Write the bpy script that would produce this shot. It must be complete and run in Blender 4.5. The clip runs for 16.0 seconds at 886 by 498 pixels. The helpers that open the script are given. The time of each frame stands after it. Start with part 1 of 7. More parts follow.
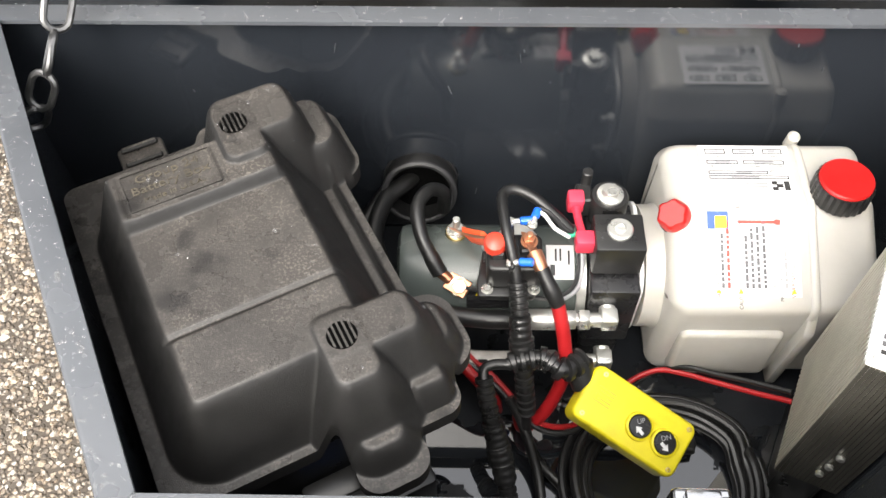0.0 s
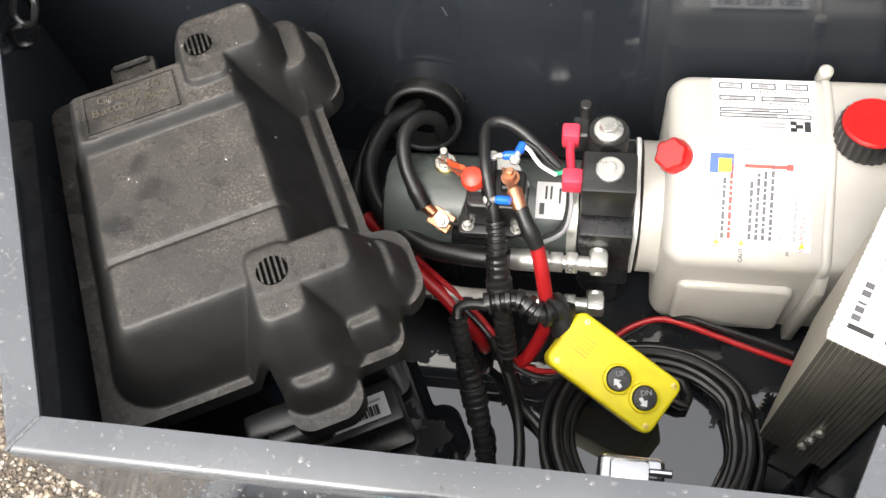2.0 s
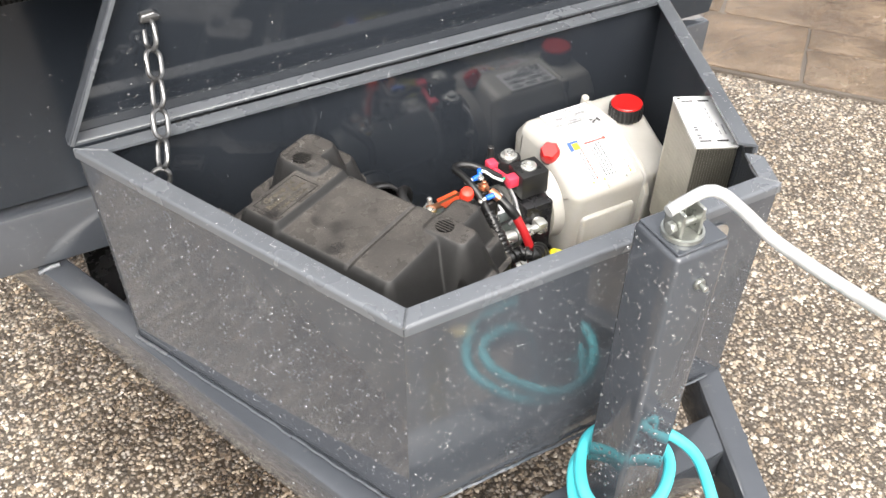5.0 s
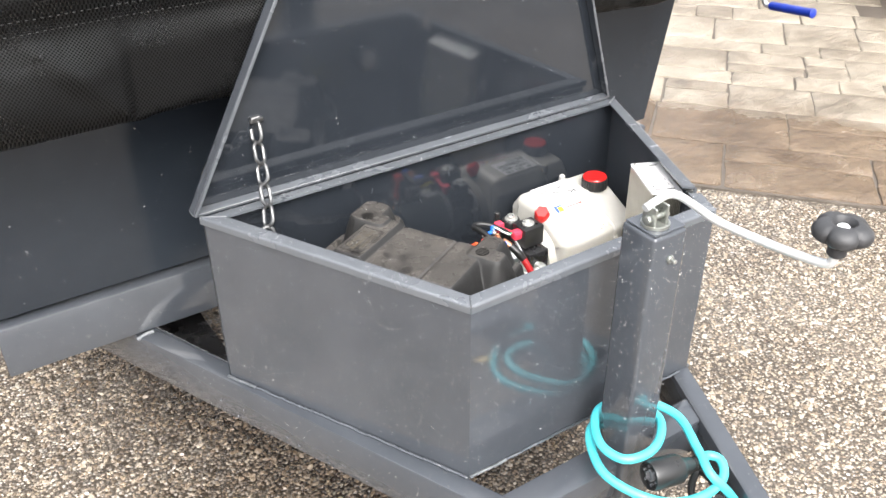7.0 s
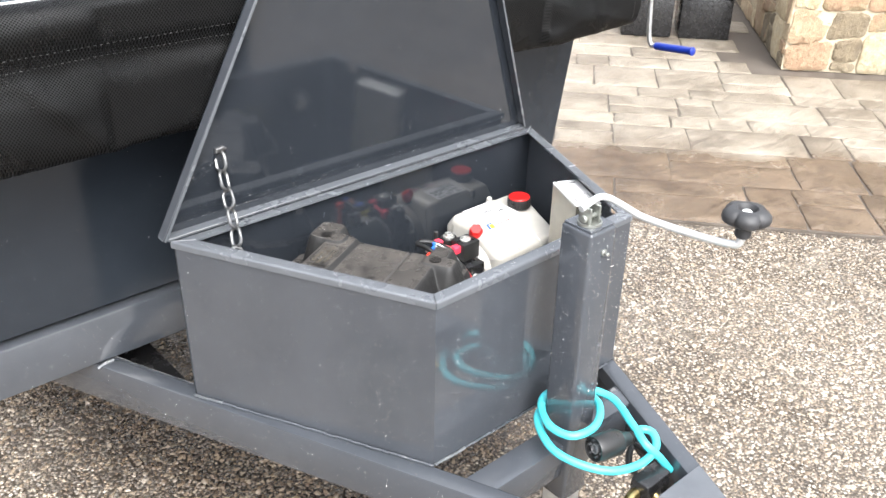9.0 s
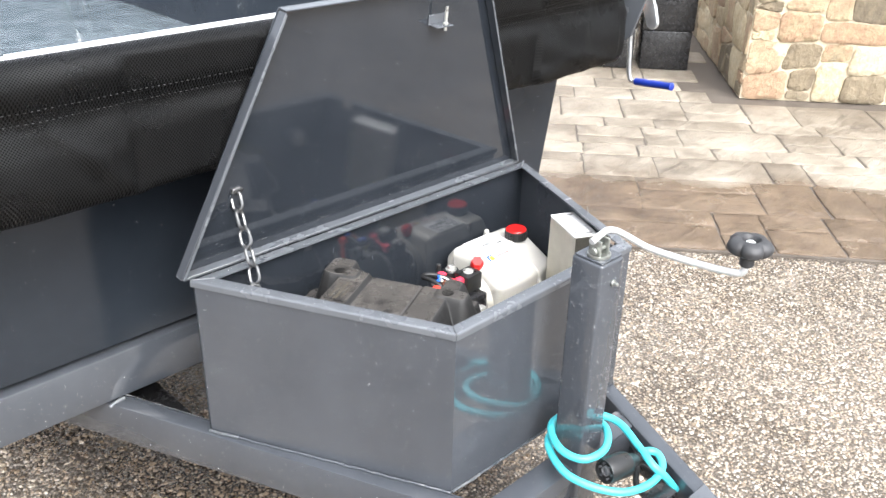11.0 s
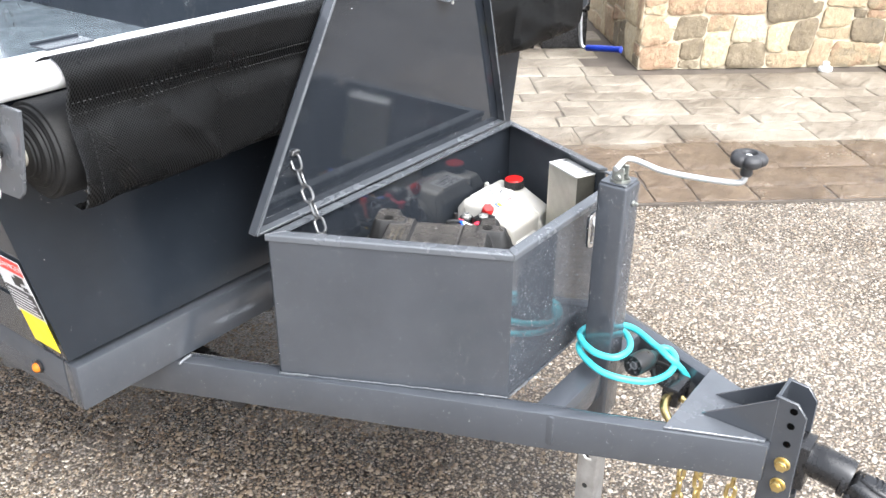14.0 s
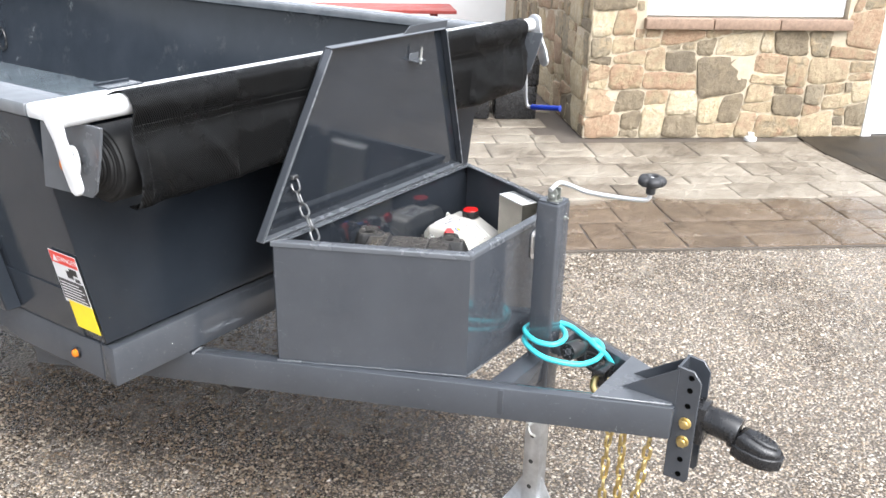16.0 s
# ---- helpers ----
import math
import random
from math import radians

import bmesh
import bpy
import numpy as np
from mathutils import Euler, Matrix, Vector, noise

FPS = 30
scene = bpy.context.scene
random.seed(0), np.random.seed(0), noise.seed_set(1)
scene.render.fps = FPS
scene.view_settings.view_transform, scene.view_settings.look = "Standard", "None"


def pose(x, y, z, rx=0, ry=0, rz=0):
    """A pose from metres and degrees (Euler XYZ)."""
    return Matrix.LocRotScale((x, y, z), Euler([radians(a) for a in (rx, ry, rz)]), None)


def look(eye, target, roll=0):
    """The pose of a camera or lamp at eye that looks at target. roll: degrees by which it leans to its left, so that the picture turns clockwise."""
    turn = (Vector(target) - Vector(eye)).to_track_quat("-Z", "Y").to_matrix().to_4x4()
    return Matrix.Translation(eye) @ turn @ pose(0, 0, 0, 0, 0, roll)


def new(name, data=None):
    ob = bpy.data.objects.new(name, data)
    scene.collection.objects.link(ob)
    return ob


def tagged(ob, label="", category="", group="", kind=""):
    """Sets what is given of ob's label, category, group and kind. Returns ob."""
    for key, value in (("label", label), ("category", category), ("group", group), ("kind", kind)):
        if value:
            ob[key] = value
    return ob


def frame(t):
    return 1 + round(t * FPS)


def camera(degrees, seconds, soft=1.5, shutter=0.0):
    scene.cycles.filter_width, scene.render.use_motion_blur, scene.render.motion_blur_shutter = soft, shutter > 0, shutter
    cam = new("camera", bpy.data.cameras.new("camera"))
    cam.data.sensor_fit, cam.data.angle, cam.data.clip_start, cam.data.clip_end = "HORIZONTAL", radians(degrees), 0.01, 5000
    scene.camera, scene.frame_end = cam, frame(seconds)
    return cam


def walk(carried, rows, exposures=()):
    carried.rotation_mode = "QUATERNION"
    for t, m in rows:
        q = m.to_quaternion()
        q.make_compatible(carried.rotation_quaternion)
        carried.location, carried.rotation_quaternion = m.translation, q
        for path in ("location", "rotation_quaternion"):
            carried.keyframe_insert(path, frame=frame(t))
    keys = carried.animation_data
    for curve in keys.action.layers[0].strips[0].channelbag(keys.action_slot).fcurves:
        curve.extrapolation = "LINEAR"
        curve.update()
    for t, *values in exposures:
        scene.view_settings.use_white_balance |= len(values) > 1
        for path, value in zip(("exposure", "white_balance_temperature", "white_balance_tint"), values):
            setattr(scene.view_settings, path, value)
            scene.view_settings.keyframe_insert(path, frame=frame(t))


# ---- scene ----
cam = camera(53.9, 16.0)
PATH = [
    (0, (-0.029, -0.184, 1.62), (-0.061, 0.932, -0.04), -0.8),
    (0.5, (-0.016, -0.205, 1.63), (-0.053, 0.906, -0.033), 0.6),
    (1, (0.036, -0.188, 1.624), (-0.075, 0.892, -0.055), -2.3),
    (1.5, (0.044, -0.171, 1.615), (-0.119, 0.853, -0.095), -4.0),
    (2, (0.12, -0.135, 1.591), (-0.2, 0.788, -0.154), -13.0),
    (2.5, (0.184, -0.105, 1.577), (-0.231, 0.757, -0.179), -19.3),
    (3, (0.138, -0.114, 1.581), (-0.123, 0.781, -0.189), -11.6),
    (3.5, (-0.04, -0.204, 1.628), (0.108, 0.828, -0.079), 2.4),
    (4, (-0.22, -0.336, 1.666), (0.144, 0.809, 0.067), 3.9),
    (4.5, (-0.34, -0.542, 1.706), (0.109, 0.741, 0.24), 1.0),
    (5, (-0.54, -0.624, 1.763), (0.161, 0.675, 0.413), 0.5),
    (5.2, (-0.647, -0.641, 1.784), (0.129, 0.644, 0.463), -1.0),
    (7.5, (-0.921, -1.008, 1.86), (0.014, 0.419, 0.817), -0.3),
    (8, (-0.918, -1.036, 1.859), (0.031, 0.385, 0.819), -0.3),
    (8.5, (-0.975, -1.06, 1.857), (0.029, 0.347, 0.85), 0.0),
    (9, (-1.146, -1.029, 1.877), (0.021, 0.284, 0.92), 1.0),
    (11.3, (-1.269, -0.976, 1.919), (-0.01, 0.299, 1.029), 1.2),
    (11.5, (-1.236, -0.953, 1.899), (-0.005, 0.351, 1.013), 0.5),
    (12, (-1.103, -0.843, 1.897), (0.047, 0.507, 0.974), 0.2),
    (12.5, (-1.181, -0.736, 1.892), (0.072, 0.514, 0.961), -1.1),
    (13, (-1.376, -0.669, 1.911), (0.019, 0.38, 0.935), -0.8),
    (13.5, (-1.568, -0.799, 1.914), (-0.148, 0.268, 0.995), 0.6),
    (14, (-1.74, -0.929, 1.923), (-0.312, 0.142, 1.021), 0.1),
    (14.5, (-1.921, -0.936, 1.942), (-0.422, 0.093, 1.11), 0.2),
    (15, (-2.117, -0.931, 1.958), (-0.539, 0.02, 1.178), 1.0),
    (15.5, (-2.183, -1.026, 1.971), (-0.594, -0.064, 1.231), 1.1),
    (16, (-2.195, -1.218, 1.958), (-0.651, -0.184, 1.218), 1.4),
]

walk(cam, [(t, look(eye, target, roll)) for t, eye, target, roll in PATH],
     [(0.0, 1.34, 6800, 10), (3.2, 1.15, 6800, 10), (5.0, 1.42, 6700, 10), (9.0, 1.64, 6350, 10), (12.0, 1.63, 6250, 10), (14.5, 1.56, 6150, 10), (16.0, 1.27, 6150, 10)])
# ---- end of the path ----
# ---- world and sun ----
world = bpy.data.worlds.new("overcast_sky")
scene.world = world
world.use_nodes = True
wn = world.node_tree.nodes
wl = world.node_tree.links
sky = wn.new("ShaderNodeTexSky")
sky.sky_type = "NISHITA"
sky.sun_disc = False
sky.sun_elevation = radians(45)
sky.sun_rotation = radians(200)
sky.dust_density = 4.0
hsv = wn.new("ShaderNodeHueSaturation")
hsv.inputs["Saturation"].default_value = 0.22
wl.new(sky.outputs[0], hsv.inputs["Color"])
# an overcast sky is about three times as bright overhead as at the horizon
up = wn.new("ShaderNodeSeparateXYZ")
wl.new(wn.new("ShaderNodeTexCoord").outputs["Generated"], up.inputs[0])
lift = wn.new("ShaderNodeMapRange")
lift.inputs["From Min"].default_value, lift.inputs["From Max"].default_value = 0.0, 1.0
lift.inputs["To Min"].default_value, lift.inputs["To Max"].default_value = 1.15, 2.7
wl.new(up.outputs["Z"], lift.inputs["Value"])
cloud_light = wn.new("ShaderNodeVectorMath")
cloud_light.operation = "SCALE"
wl.new(hsv.outputs[0], cloud_light.inputs[0])
wl.new(lift.outputs[0], cloud_light.inputs["Scale"])
wl.new(cloud_light.outputs[0], wn["Background"].inputs["Color"])
wn["Background"].inputs["Strength"].default_value = 0.11
sun_data = bpy.data.lights.new("sun", "SUN")
sun_data.energy = 0.95
sun_data.angle = radians(60)
sun_data.color = (1.0, 0.97, 0.92)
sun = new("sun", sun_data)
sun.matrix_world = look((-0.9, -2.4, 5.6), (0, 0, 0))


# ---- materials ----
def nodes_of(name):
    m = bpy.data.materials.new(name)
    m.use_nodes = True
    return m, m.node_tree.nodes, m.node_tree.links, m.node_tree.nodes["Principled BSDF"]


def ramp(n, stops):
    r = n.new("ShaderNodeValToRGB")
    e = r.color_ramp.elements
    while len(e) < len(stops):
        e.new(0.5)
    for el, (p, c) in zip(e, stops):
        el.position = p
        el.color = (*c, 1) if len(c) == 3 else c
    return r


def noise_tex(n, l, coord, scale, detail=4.0, rough=0.6):
    t = n.new("ShaderNodeTexNoise")
    t.inputs["Scale"].default_value = scale
    t.inputs["Detail"].default_value = detail
    t.inputs["Roughness"].default_value = rough
    l.new(coord, t.inputs["Vector"])
    return t.outputs["Fac"]


def math_node(n, l, op, a, b=None, c=None):
    t = n.new("ShaderNodeMath")
    t.operation = op
    for i, v in enumerate((a, b, c)):
        if v is None:
            continue
        if isinstance(v, (int, float)):
            t.inputs[i].default_value = v
        else:
            l.new(v, t.inputs[i])
    return t.outputs[0]


def mix_rgb(n, l, fac, a, b, mode="MIX"):
    t = n.new("ShaderNodeMixRGB")
    t.blend_type = mode
    for i, v in enumerate((fac, a, b)):
        if isinstance(v, (int, float)):
            t.inputs[i].default_value = v
        elif isinstance(v, tuple):
            t.inputs[i].default_value = (*v, 1)
        else:
            l.new(v, t.inputs[i])
    return t.outputs[0]


def bump(n, l, p, height, strength, distance):
    b = n.new("ShaderNodeBump")
    b.inputs["Strength"].default_value = strength
    b.inputs["Distance"].default_value = distance
    l.new(height, b.inputs["Height"])
    l.new(b.outputs[0], p.inputs["Normal"])
    return b


def surface(name, dark, light, scale=20.0, rough=(0.4, 0.6), metal=0.0, grain=200.0, relief=0.3, depth=0.001,
            coat=0.0, dirt=None, dirt_scale=3.0, dirt_amount=0.5, wet=False, ior=1.5):
    """A plain material: two tones at one scale, grain relief at a finer one, optional dirt patches and water beads."""
    m, n, l, p = nodes_of(name)
    co = n.new("ShaderNodeTexCoord").outputs["Object"]
    f = noise_tex(n, l, co, scale)
    r = ramp(n, [(0.3, dark), (0.7, light)])
    l.new(f, r.inputs[0])
    colour = r.outputs[0]
    g = noise_tex(n, l, co, grain, 3.0)
    rr = n.new("ShaderNodeMapRange")
    rr.inputs["From Min"].default_value, rr.inputs["From Max"].default_value = 0.3, 0.7
    rr.inputs["To Min"].default_value, rr.inputs["To Max"].default_value = rough
    l.new(f, rr.inputs["Value"])
    roughness = rr.outputs[0]
    if dirt:
        d = noise_tex(n, l, co, dirt_scale, 8.0, 0.7)
        k = ramp(n, [(0.62 - 0.25 * dirt_amount, (0, 0, 0)), (0.72, (1, 1, 1))])
        l.new(d, k.inputs[0])
        colour = mix_rgb(n, l, k.outputs[0], colour, dirt)
        roughness = math_node(n, l, "MULTIPLY_ADD", k.outputs[0], 0.25, roughness)
    height = g
    if wet:
        v = n.new("ShaderNodeTexVoronoi")
        v.inputs["Scale"].default_value = 75.0
        l.new(co, v.inputs["Vector"])
        pick = n.new("ShaderNodeSeparateColor")
        l.new(v.outputs["Color"], pick.inputs[0])
        size = math_node(n, l, "MULTIPLY", math_node(n, l, "SUBTRACT", pick.outputs[0], 0.62), 0.62)
        bead = math_node(n, l, "MAXIMUM", math_node(n, l, "SUBTRACT", size, v.outputs["Distance"]), 0.0)
        height = math_node(n, l, "MULTIPLY_ADD", bead, 5.0 * wet, math_node(n, l, "MULTIPLY", g, 0.12))
    l.new(colour, p.inputs["Base Color"])
    l.new(roughness, p.inputs["Roughness"])
    p.inputs["Metallic"].default_value = metal
    p.inputs["Coat Weight"].default_value = coat
    p.inputs["Coat Roughness"].default_value = 0.06
    p.inputs["IOR"].default_value = ior
    bump(n, l, p, height, relief, depth)
    return m


# box paint, its colour lightened for the daylight on the outer faces
PAINT = surface("grey_paint_lit", (0.040, 0.0444, 0.0518), (0.050, 0.0550, 0.0635), 6.0, (0.045, 0.08), 0.0, 600.0, 0.12, 0.0015,
                dirt=(0.070, 0.072, 0.075), dirt_scale=60.0, dirt_amount=0.03, wet=1.0, ior=1.66)
# the same paint darkened: the dim box inside is put into its colour
PAINT_SHADED = surface("grey_gloss_paint_shaded", (0.016, 0.019, 0.0235), (0.021, 0.0245, 0.030), 6.0, (0.05, 0.09), 0.0, 600.0, 0.12, 0.0015, wet=0.6, ior=1.72)
PAINT_WORN_LIT = surface("grey_weathered_or_lit_paint", (0.072, 0.078, 0.087), (0.094, 0.101, 0.111), 9.0, (0.22, 0.30), 0.0, 500.0, 0.25, 0.0012, wet=0.25, ior=1.7)
WET_RAIL = surface("rain_wet_grey_rail", (0.10, 0.108, 0.118), (0.15, 0.158, 0.168), 9.0, (0.10, 0.22), 0.0, 500.0, 0.3, 0.0015, wet=1.0, ior=2.0)
WET_BED = surface("rain_wet_bed_floor", (0.065, 0.083, 0.096), (0.15, 0.178, 0.198), 9.0, (0.03, 0.16), 0.0, 14.0, 0.18, 0.003, ior=2.1)
BED_PAINT = surface("grey_bed_paint", (0.023, 0.028, 0.035), (0.032, 0.038, 0.047), 3.0, (0.10, 0.2), 0.0, 400.0, 0.3, 0.0015,
                    dirt=(0.06, 0.066, 0.07), dirt_scale=4.0, dirt_amount=0.2, wet=0.8, ior=1.5)


# bed paint again, with the shade under the tarp put into its colour
BED_PAINT_SHADED = surface("grey_bed_paint_shaded", (0.012, 0.0150, 0.0195), (0.018, 0.0220, 0.028), 3.0, (0.12, 0.2), 0.0, 400.0, 0.3, 0.0015, wet=0.4, ior=1.45)


def wet_floor():
    """Dull grey floor paint with standing water in sharp-edged, mirror-smooth puddles."""
    m, n, l, p = nodes_of("wet_floor_paint")
    co = n.new("ShaderNodeTexCoord").outputs["Object"]
    # the water has run to the front of the floor and lies there in one large pool with islets round it
    low = n.new("ShaderNodeVectorMath")
    low.operation = "DISTANCE"
    low.inputs[1].default_value = (0.165, 0.060, 0.665)
    l.new(co, low.inputs[0])
    lie = n.new("ShaderNodeMapRange")
    lie.inputs["From Min"].default_value, lie.inputs["From Max"].default_value = 0.05, 0.27
    lie.inputs["To Min"].default_value, lie.inputs["To Max"].default_value = -0.33, 0.04
    l.new(low.outputs["Value"], lie.inputs["Value"])
    pool = ramp(n, [(0.44, (1, 1, 1)), (0.45, (0, 0, 0))])
    l.new(math_node(n, l, "ADD", noise_tex(n, l, co, 9.0, 5.0, 0.6), lie.outputs[0]), pool.inputs[0])
    tone = ramp(n, [(0.35, (0.008, 0.0092, 0.0115)), (0.7, (0.017, 0.019, 0.022))])
    l.new(noise_tex(n, l, co, 22.0, 6.0, 0.65), tone.inputs[0])
    l.new(tone.outputs[0], p.inputs["Base Color"])
    l.new(math_node(n, l, "MULTIPLY_ADD", pool.outputs[0], -0.30, 0.315), p.inputs["Roughness"])
    l.new(math_node(n, l, "MULTIPLY_ADD", pool.outputs[0], 0.80, 1.32), p.inputs["IOR"])
    grain = math_node(n, l, "MULTIPLY", noise_tex(n, l, co, 260.0), math_node(n, l, "SUBTRACT", 1.0, pool.outputs[0]))
    bump(n, l, p, math_node(n, l, "MULTIPLY_ADD", pool.outputs[0], 0.5, grain), 0.25, 0.001)
    return m


FLOOR_PAINT = wet_floor()
YOKE_ZINC = surface("dull_zinc_casting", (0.26, 0.27, 0.25), (0.42, 0.43, 0.40), 50.0, (0.25, 0.42), 0.8, 300.0, 0.4, 0.0008)
CHAIN_STEEL = surface("dull_zinc_chain", (0.12, 0.12, 0.12), (0.21, 0.21, 0.21), 60.0, (0.28, 0.42), 0.9, 300.0, 0.3, 0.0006)
WELD = surface("weld_bead", (0.07, 0.076, 0.084), (0.13, 0.137, 0.145), 60.0, (0.25, 0.4), 0.3, 300.0, 0.8, 0.002)
SMOOTH_BLACK = surface("satin_black_plastic", (0.012, 0.012, 0.012), (0.02, 0.02, 0.02), 20.0, (0.25, 0.38), 0.0, 400.0, 0.2, 0.0005)
KNOB_RUBBER = surface("weathered_knob_rubber", (0.018, 0.018, 0.019), (0.034, 0.034, 0.036), 30.0, (0.42, 0.6), 0.0, 500.0, 0.4, 0.0008)
RUBBER = surface("black_rubber", (0.007, 0.007, 0.007), (0.014, 0.014, 0.014), 30.0, (0.30, 0.44), 0.0, 500.0, 0.3, 0.0005)
BLACK_PAINT = surface("black_steel_paint", (0.010, 0.010, 0.011), (0.018, 0.018, 0.019), 25.0, (0.18, 0.35), 0.0, 200.0, 0.3, 0.001)
RED_PLASTIC = surface("red_plastic", (0.42, 0.008, 0.008), (0.52, 0.013, 0.012), 30.0, (0.28, 0.4), 0.0, 300.0, 0.2, 0.0005)
RED_WIRE = surface("red_wire", (0.30, 0.008, 0.011), (0.39, 0.013, 0.015), 40.0, (0.3, 0.45), 0.0, 300.0, 0.2, 0.0005)
ORANGE = surface("orange_red_rubber", (0.75, 0.09, 0.03), (0.85, 0.12, 0.04), 30.0, (0.35, 0.5), 0.0, 300.0, 0.2, 0.0005)
RED_BOOT = surface("bright_red_rubber", (0.66, 0.045, 0.025), (0.76, 0.06, 0.03), 30.0, (0.3, 0.45), 0.0, 300.0, 0.2, 0.0005)
PINK_RED = surface("pinkish_red_terminal", (0.60, 0.03, 0.06), (0.72, 0.05, 0.09), 30.0, (0.3, 0.4), 0.0, 300.0, 0.2, 0.0005)
BLUE = surface("blue_plastic", (0.006, 0.10, 0.60), (0.01, 0.14, 0.72), 30.0, (0.28, 0.4), 0.0, 300.0, 0.2, 0.0005)
DARK_BLUE = surface("blue_rubber_grip", (0.004, 0.018, 0.20), (0.007, 0.028, 0.27), 30.0, (0.35, 0.5), 0.0, 300.0, 0.3, 0.0005)
GREEN = surface("green_wire", (0.01, 0.30, 0.16), (0.02, 0.38, 0.20), 30.0, (0.3, 0.4), 0.0, 300.0, 0.2, 0.0005)
WHITE = surface("white_plastic", (0.62, 0.62, 0.61), (0.70, 0.70, 0.69), 20.0, (0.35, 0.5), 0.0, 300.0, 0.2, 0.0005)
STICKER = surface("white_sticker", (0.60, 0.60, 0.60), (0.66, 0.66, 0.66), 30.0, (0.3, 0.42), 0.0, 300.0, 0.1, 0.0002)
INK = surface("black_ink", (0.02, 0.02, 0.02), (0.03, 0.03, 0.03), 30.0, (0.4, 0.5), 0.0, 300.0, 0.1, 0.0002)
GREY_INK = surface("grey_ink", (0.25, 0.25, 0.26), (0.32, 0.32, 0.33), 30.0, (0.4, 0.5), 0.0, 300.0, 0.1, 0.0002)
PRINT_INK = surface("faded_black_print", (0.07, 0.07, 0.075), (0.11, 0.11, 0.115), 30.0, (0.4, 0.5), 0.0, 300.0, 0.1, 0.0002)
RED_INK = surface("red_ink", (0.62, 0.05, 0.04), (0.70, 0.07, 0.05), 30.0, (0.4, 0.5), 0.0, 300.0, 0.1, 0.0002)
YELLOW_INK = surface("yellow_ink", (0.85, 0.62, 0.02), (0.9, 0.70, 0.03), 30.0, (0.35, 0.5), 0.0, 300.0, 0.1, 0.0002)
BLUE_INK = surface("blue_ink", (0.03, 0.08, 0.28), (0.05, 0.11, 0.34), 30.0, (0.35, 0.5), 0.0, 300.0, 0.1, 0.0002)
YELLOW = surface("yellow_plastic", (0.66, 0.55, 0.012), (0.76, 0.65, 0.020), 40.0, (0.40, 0.55), 0.0, 900.0, 0.5, 0.0005,
                 dirt=(0.45, 0.36, 0.03), dirt_scale=22.0, dirt_amount=0.15)
STEEL = surface("zinc_steel", (0.52, 0.52, 0.49), (0.68, 0.68, 0.64), 40.0, (0.24, 0.38), 0.75, 300.0, 0.3, 0.0006)
GALV = surface("galvanised_steel", (0.48, 0.49, 0.50), (0.68, 0.69, 0.70), 30.0, (0.30, 0.48), 0.9, 200.0, 0.4, 0.001)
WHITE_STEEL = surface("bright_zinc_paint", (0.66, 0.67, 0.67), (0.78, 0.78, 0.78), 14.0, (0.3, 0.45), 0.25, 200.0, 0.3, 0.001)
ARM_ZINC = surface("pale_galvanised_arm", (0.50, 0.51, 0.51), (0.66, 0.67, 0.67), 24.0, (0.32, 0.46), 0.55, 200.0, 0.3, 0.001)
CHROME = surface("chrome", (0.72, 0.72, 0.72), (0.80, 0.80, 0.80), 30.0, (0.08, 0.16), 1.0, 300.0, 0.1, 0.0004)
COPPER = surface("copper", (0.50, 0.22, 0.12), (0.66, 0.33, 0.20), 60.0, (0.28, 0.42), 0.9, 300.0, 0.3, 0.0006)
BRASS = surface("yellow_zinc", (0.58, 0.44, 0.18), (0.72, 0.58, 0.28), 40.0, (0.25, 0.4), 1.0, 200.0, 0.3, 0.0008)
ALU = surface("bare_aluminium", (0.46, 0.44, 0.38), (0.56, 0.54, 0.47), 20.0, (0.4, 0.52), 0.45, 300.0, 0.2, 0.0005)
DARK_ALU = surface("dark_fin_aluminium", (0.095, 0.090, 0.075), (0.14, 0.132, 0.11), 20.0, (0.3, 0.42), 0.6, 300.0, 0.2, 0.0005)
MOTOR = surface("green_grey_motor_paint", (0.066, 0.078, 0.073), (0.088, 0.102, 0.095), 12.0, (0.20, 0.32), 0.0, 300.0, 0.2, 0.0006)
AQUA = surface("aqua_cable_jacket", (0.045, 0.43, 0.49), (0.075, 0.52, 0.575), 20.0, (0.28, 0.4), 0.0, 300.0, 0.2, 0.0005)
AMBER = surface("amber_lens", (0.50, 0.13, 0.008), (0.60, 0.18, 0.012), 40.0, (0.12, 0.2), 0.0, 200.0, 0.3, 0.001)
RED_WOOD = surface("red_painted_wood", (0.22, 0.03, 0.025), (0.32, 0.05, 0.04), 8.0, (0.4, 0.6), 0.0, 80.0, 0.4, 0.002)
MORTAR = surface("pale_mortar", (0.40, 0.335, 0.24), (0.50, 0.43, 0.32), 14.0, (0.7, 0.9), 0.0, 120.0, 0.8, 0.006)
BRICK_SILL = surface("red_brown_sandstone", (0.185, 0.122, 0.085), (0.28, 0.195, 0.138), 26.0, (0.6, 0.8), 0.0, 90.0, 0.6, 0.004)
SIDING = surface("white_door_paint", (0.78, 0.78, 0.77), (0.84, 0.84, 0.83), 2.0, (0.4, 0.5), 0.0, 60.0, 0.15, 0.001)
GLASS_DARK = surface("dark_window_glass", (0.03, 0.05, 0.05), (0.05, 0.08, 0.075), 1.5, (0.03, 0.06), 0.0, 10.0, 0.05, 0.0005)


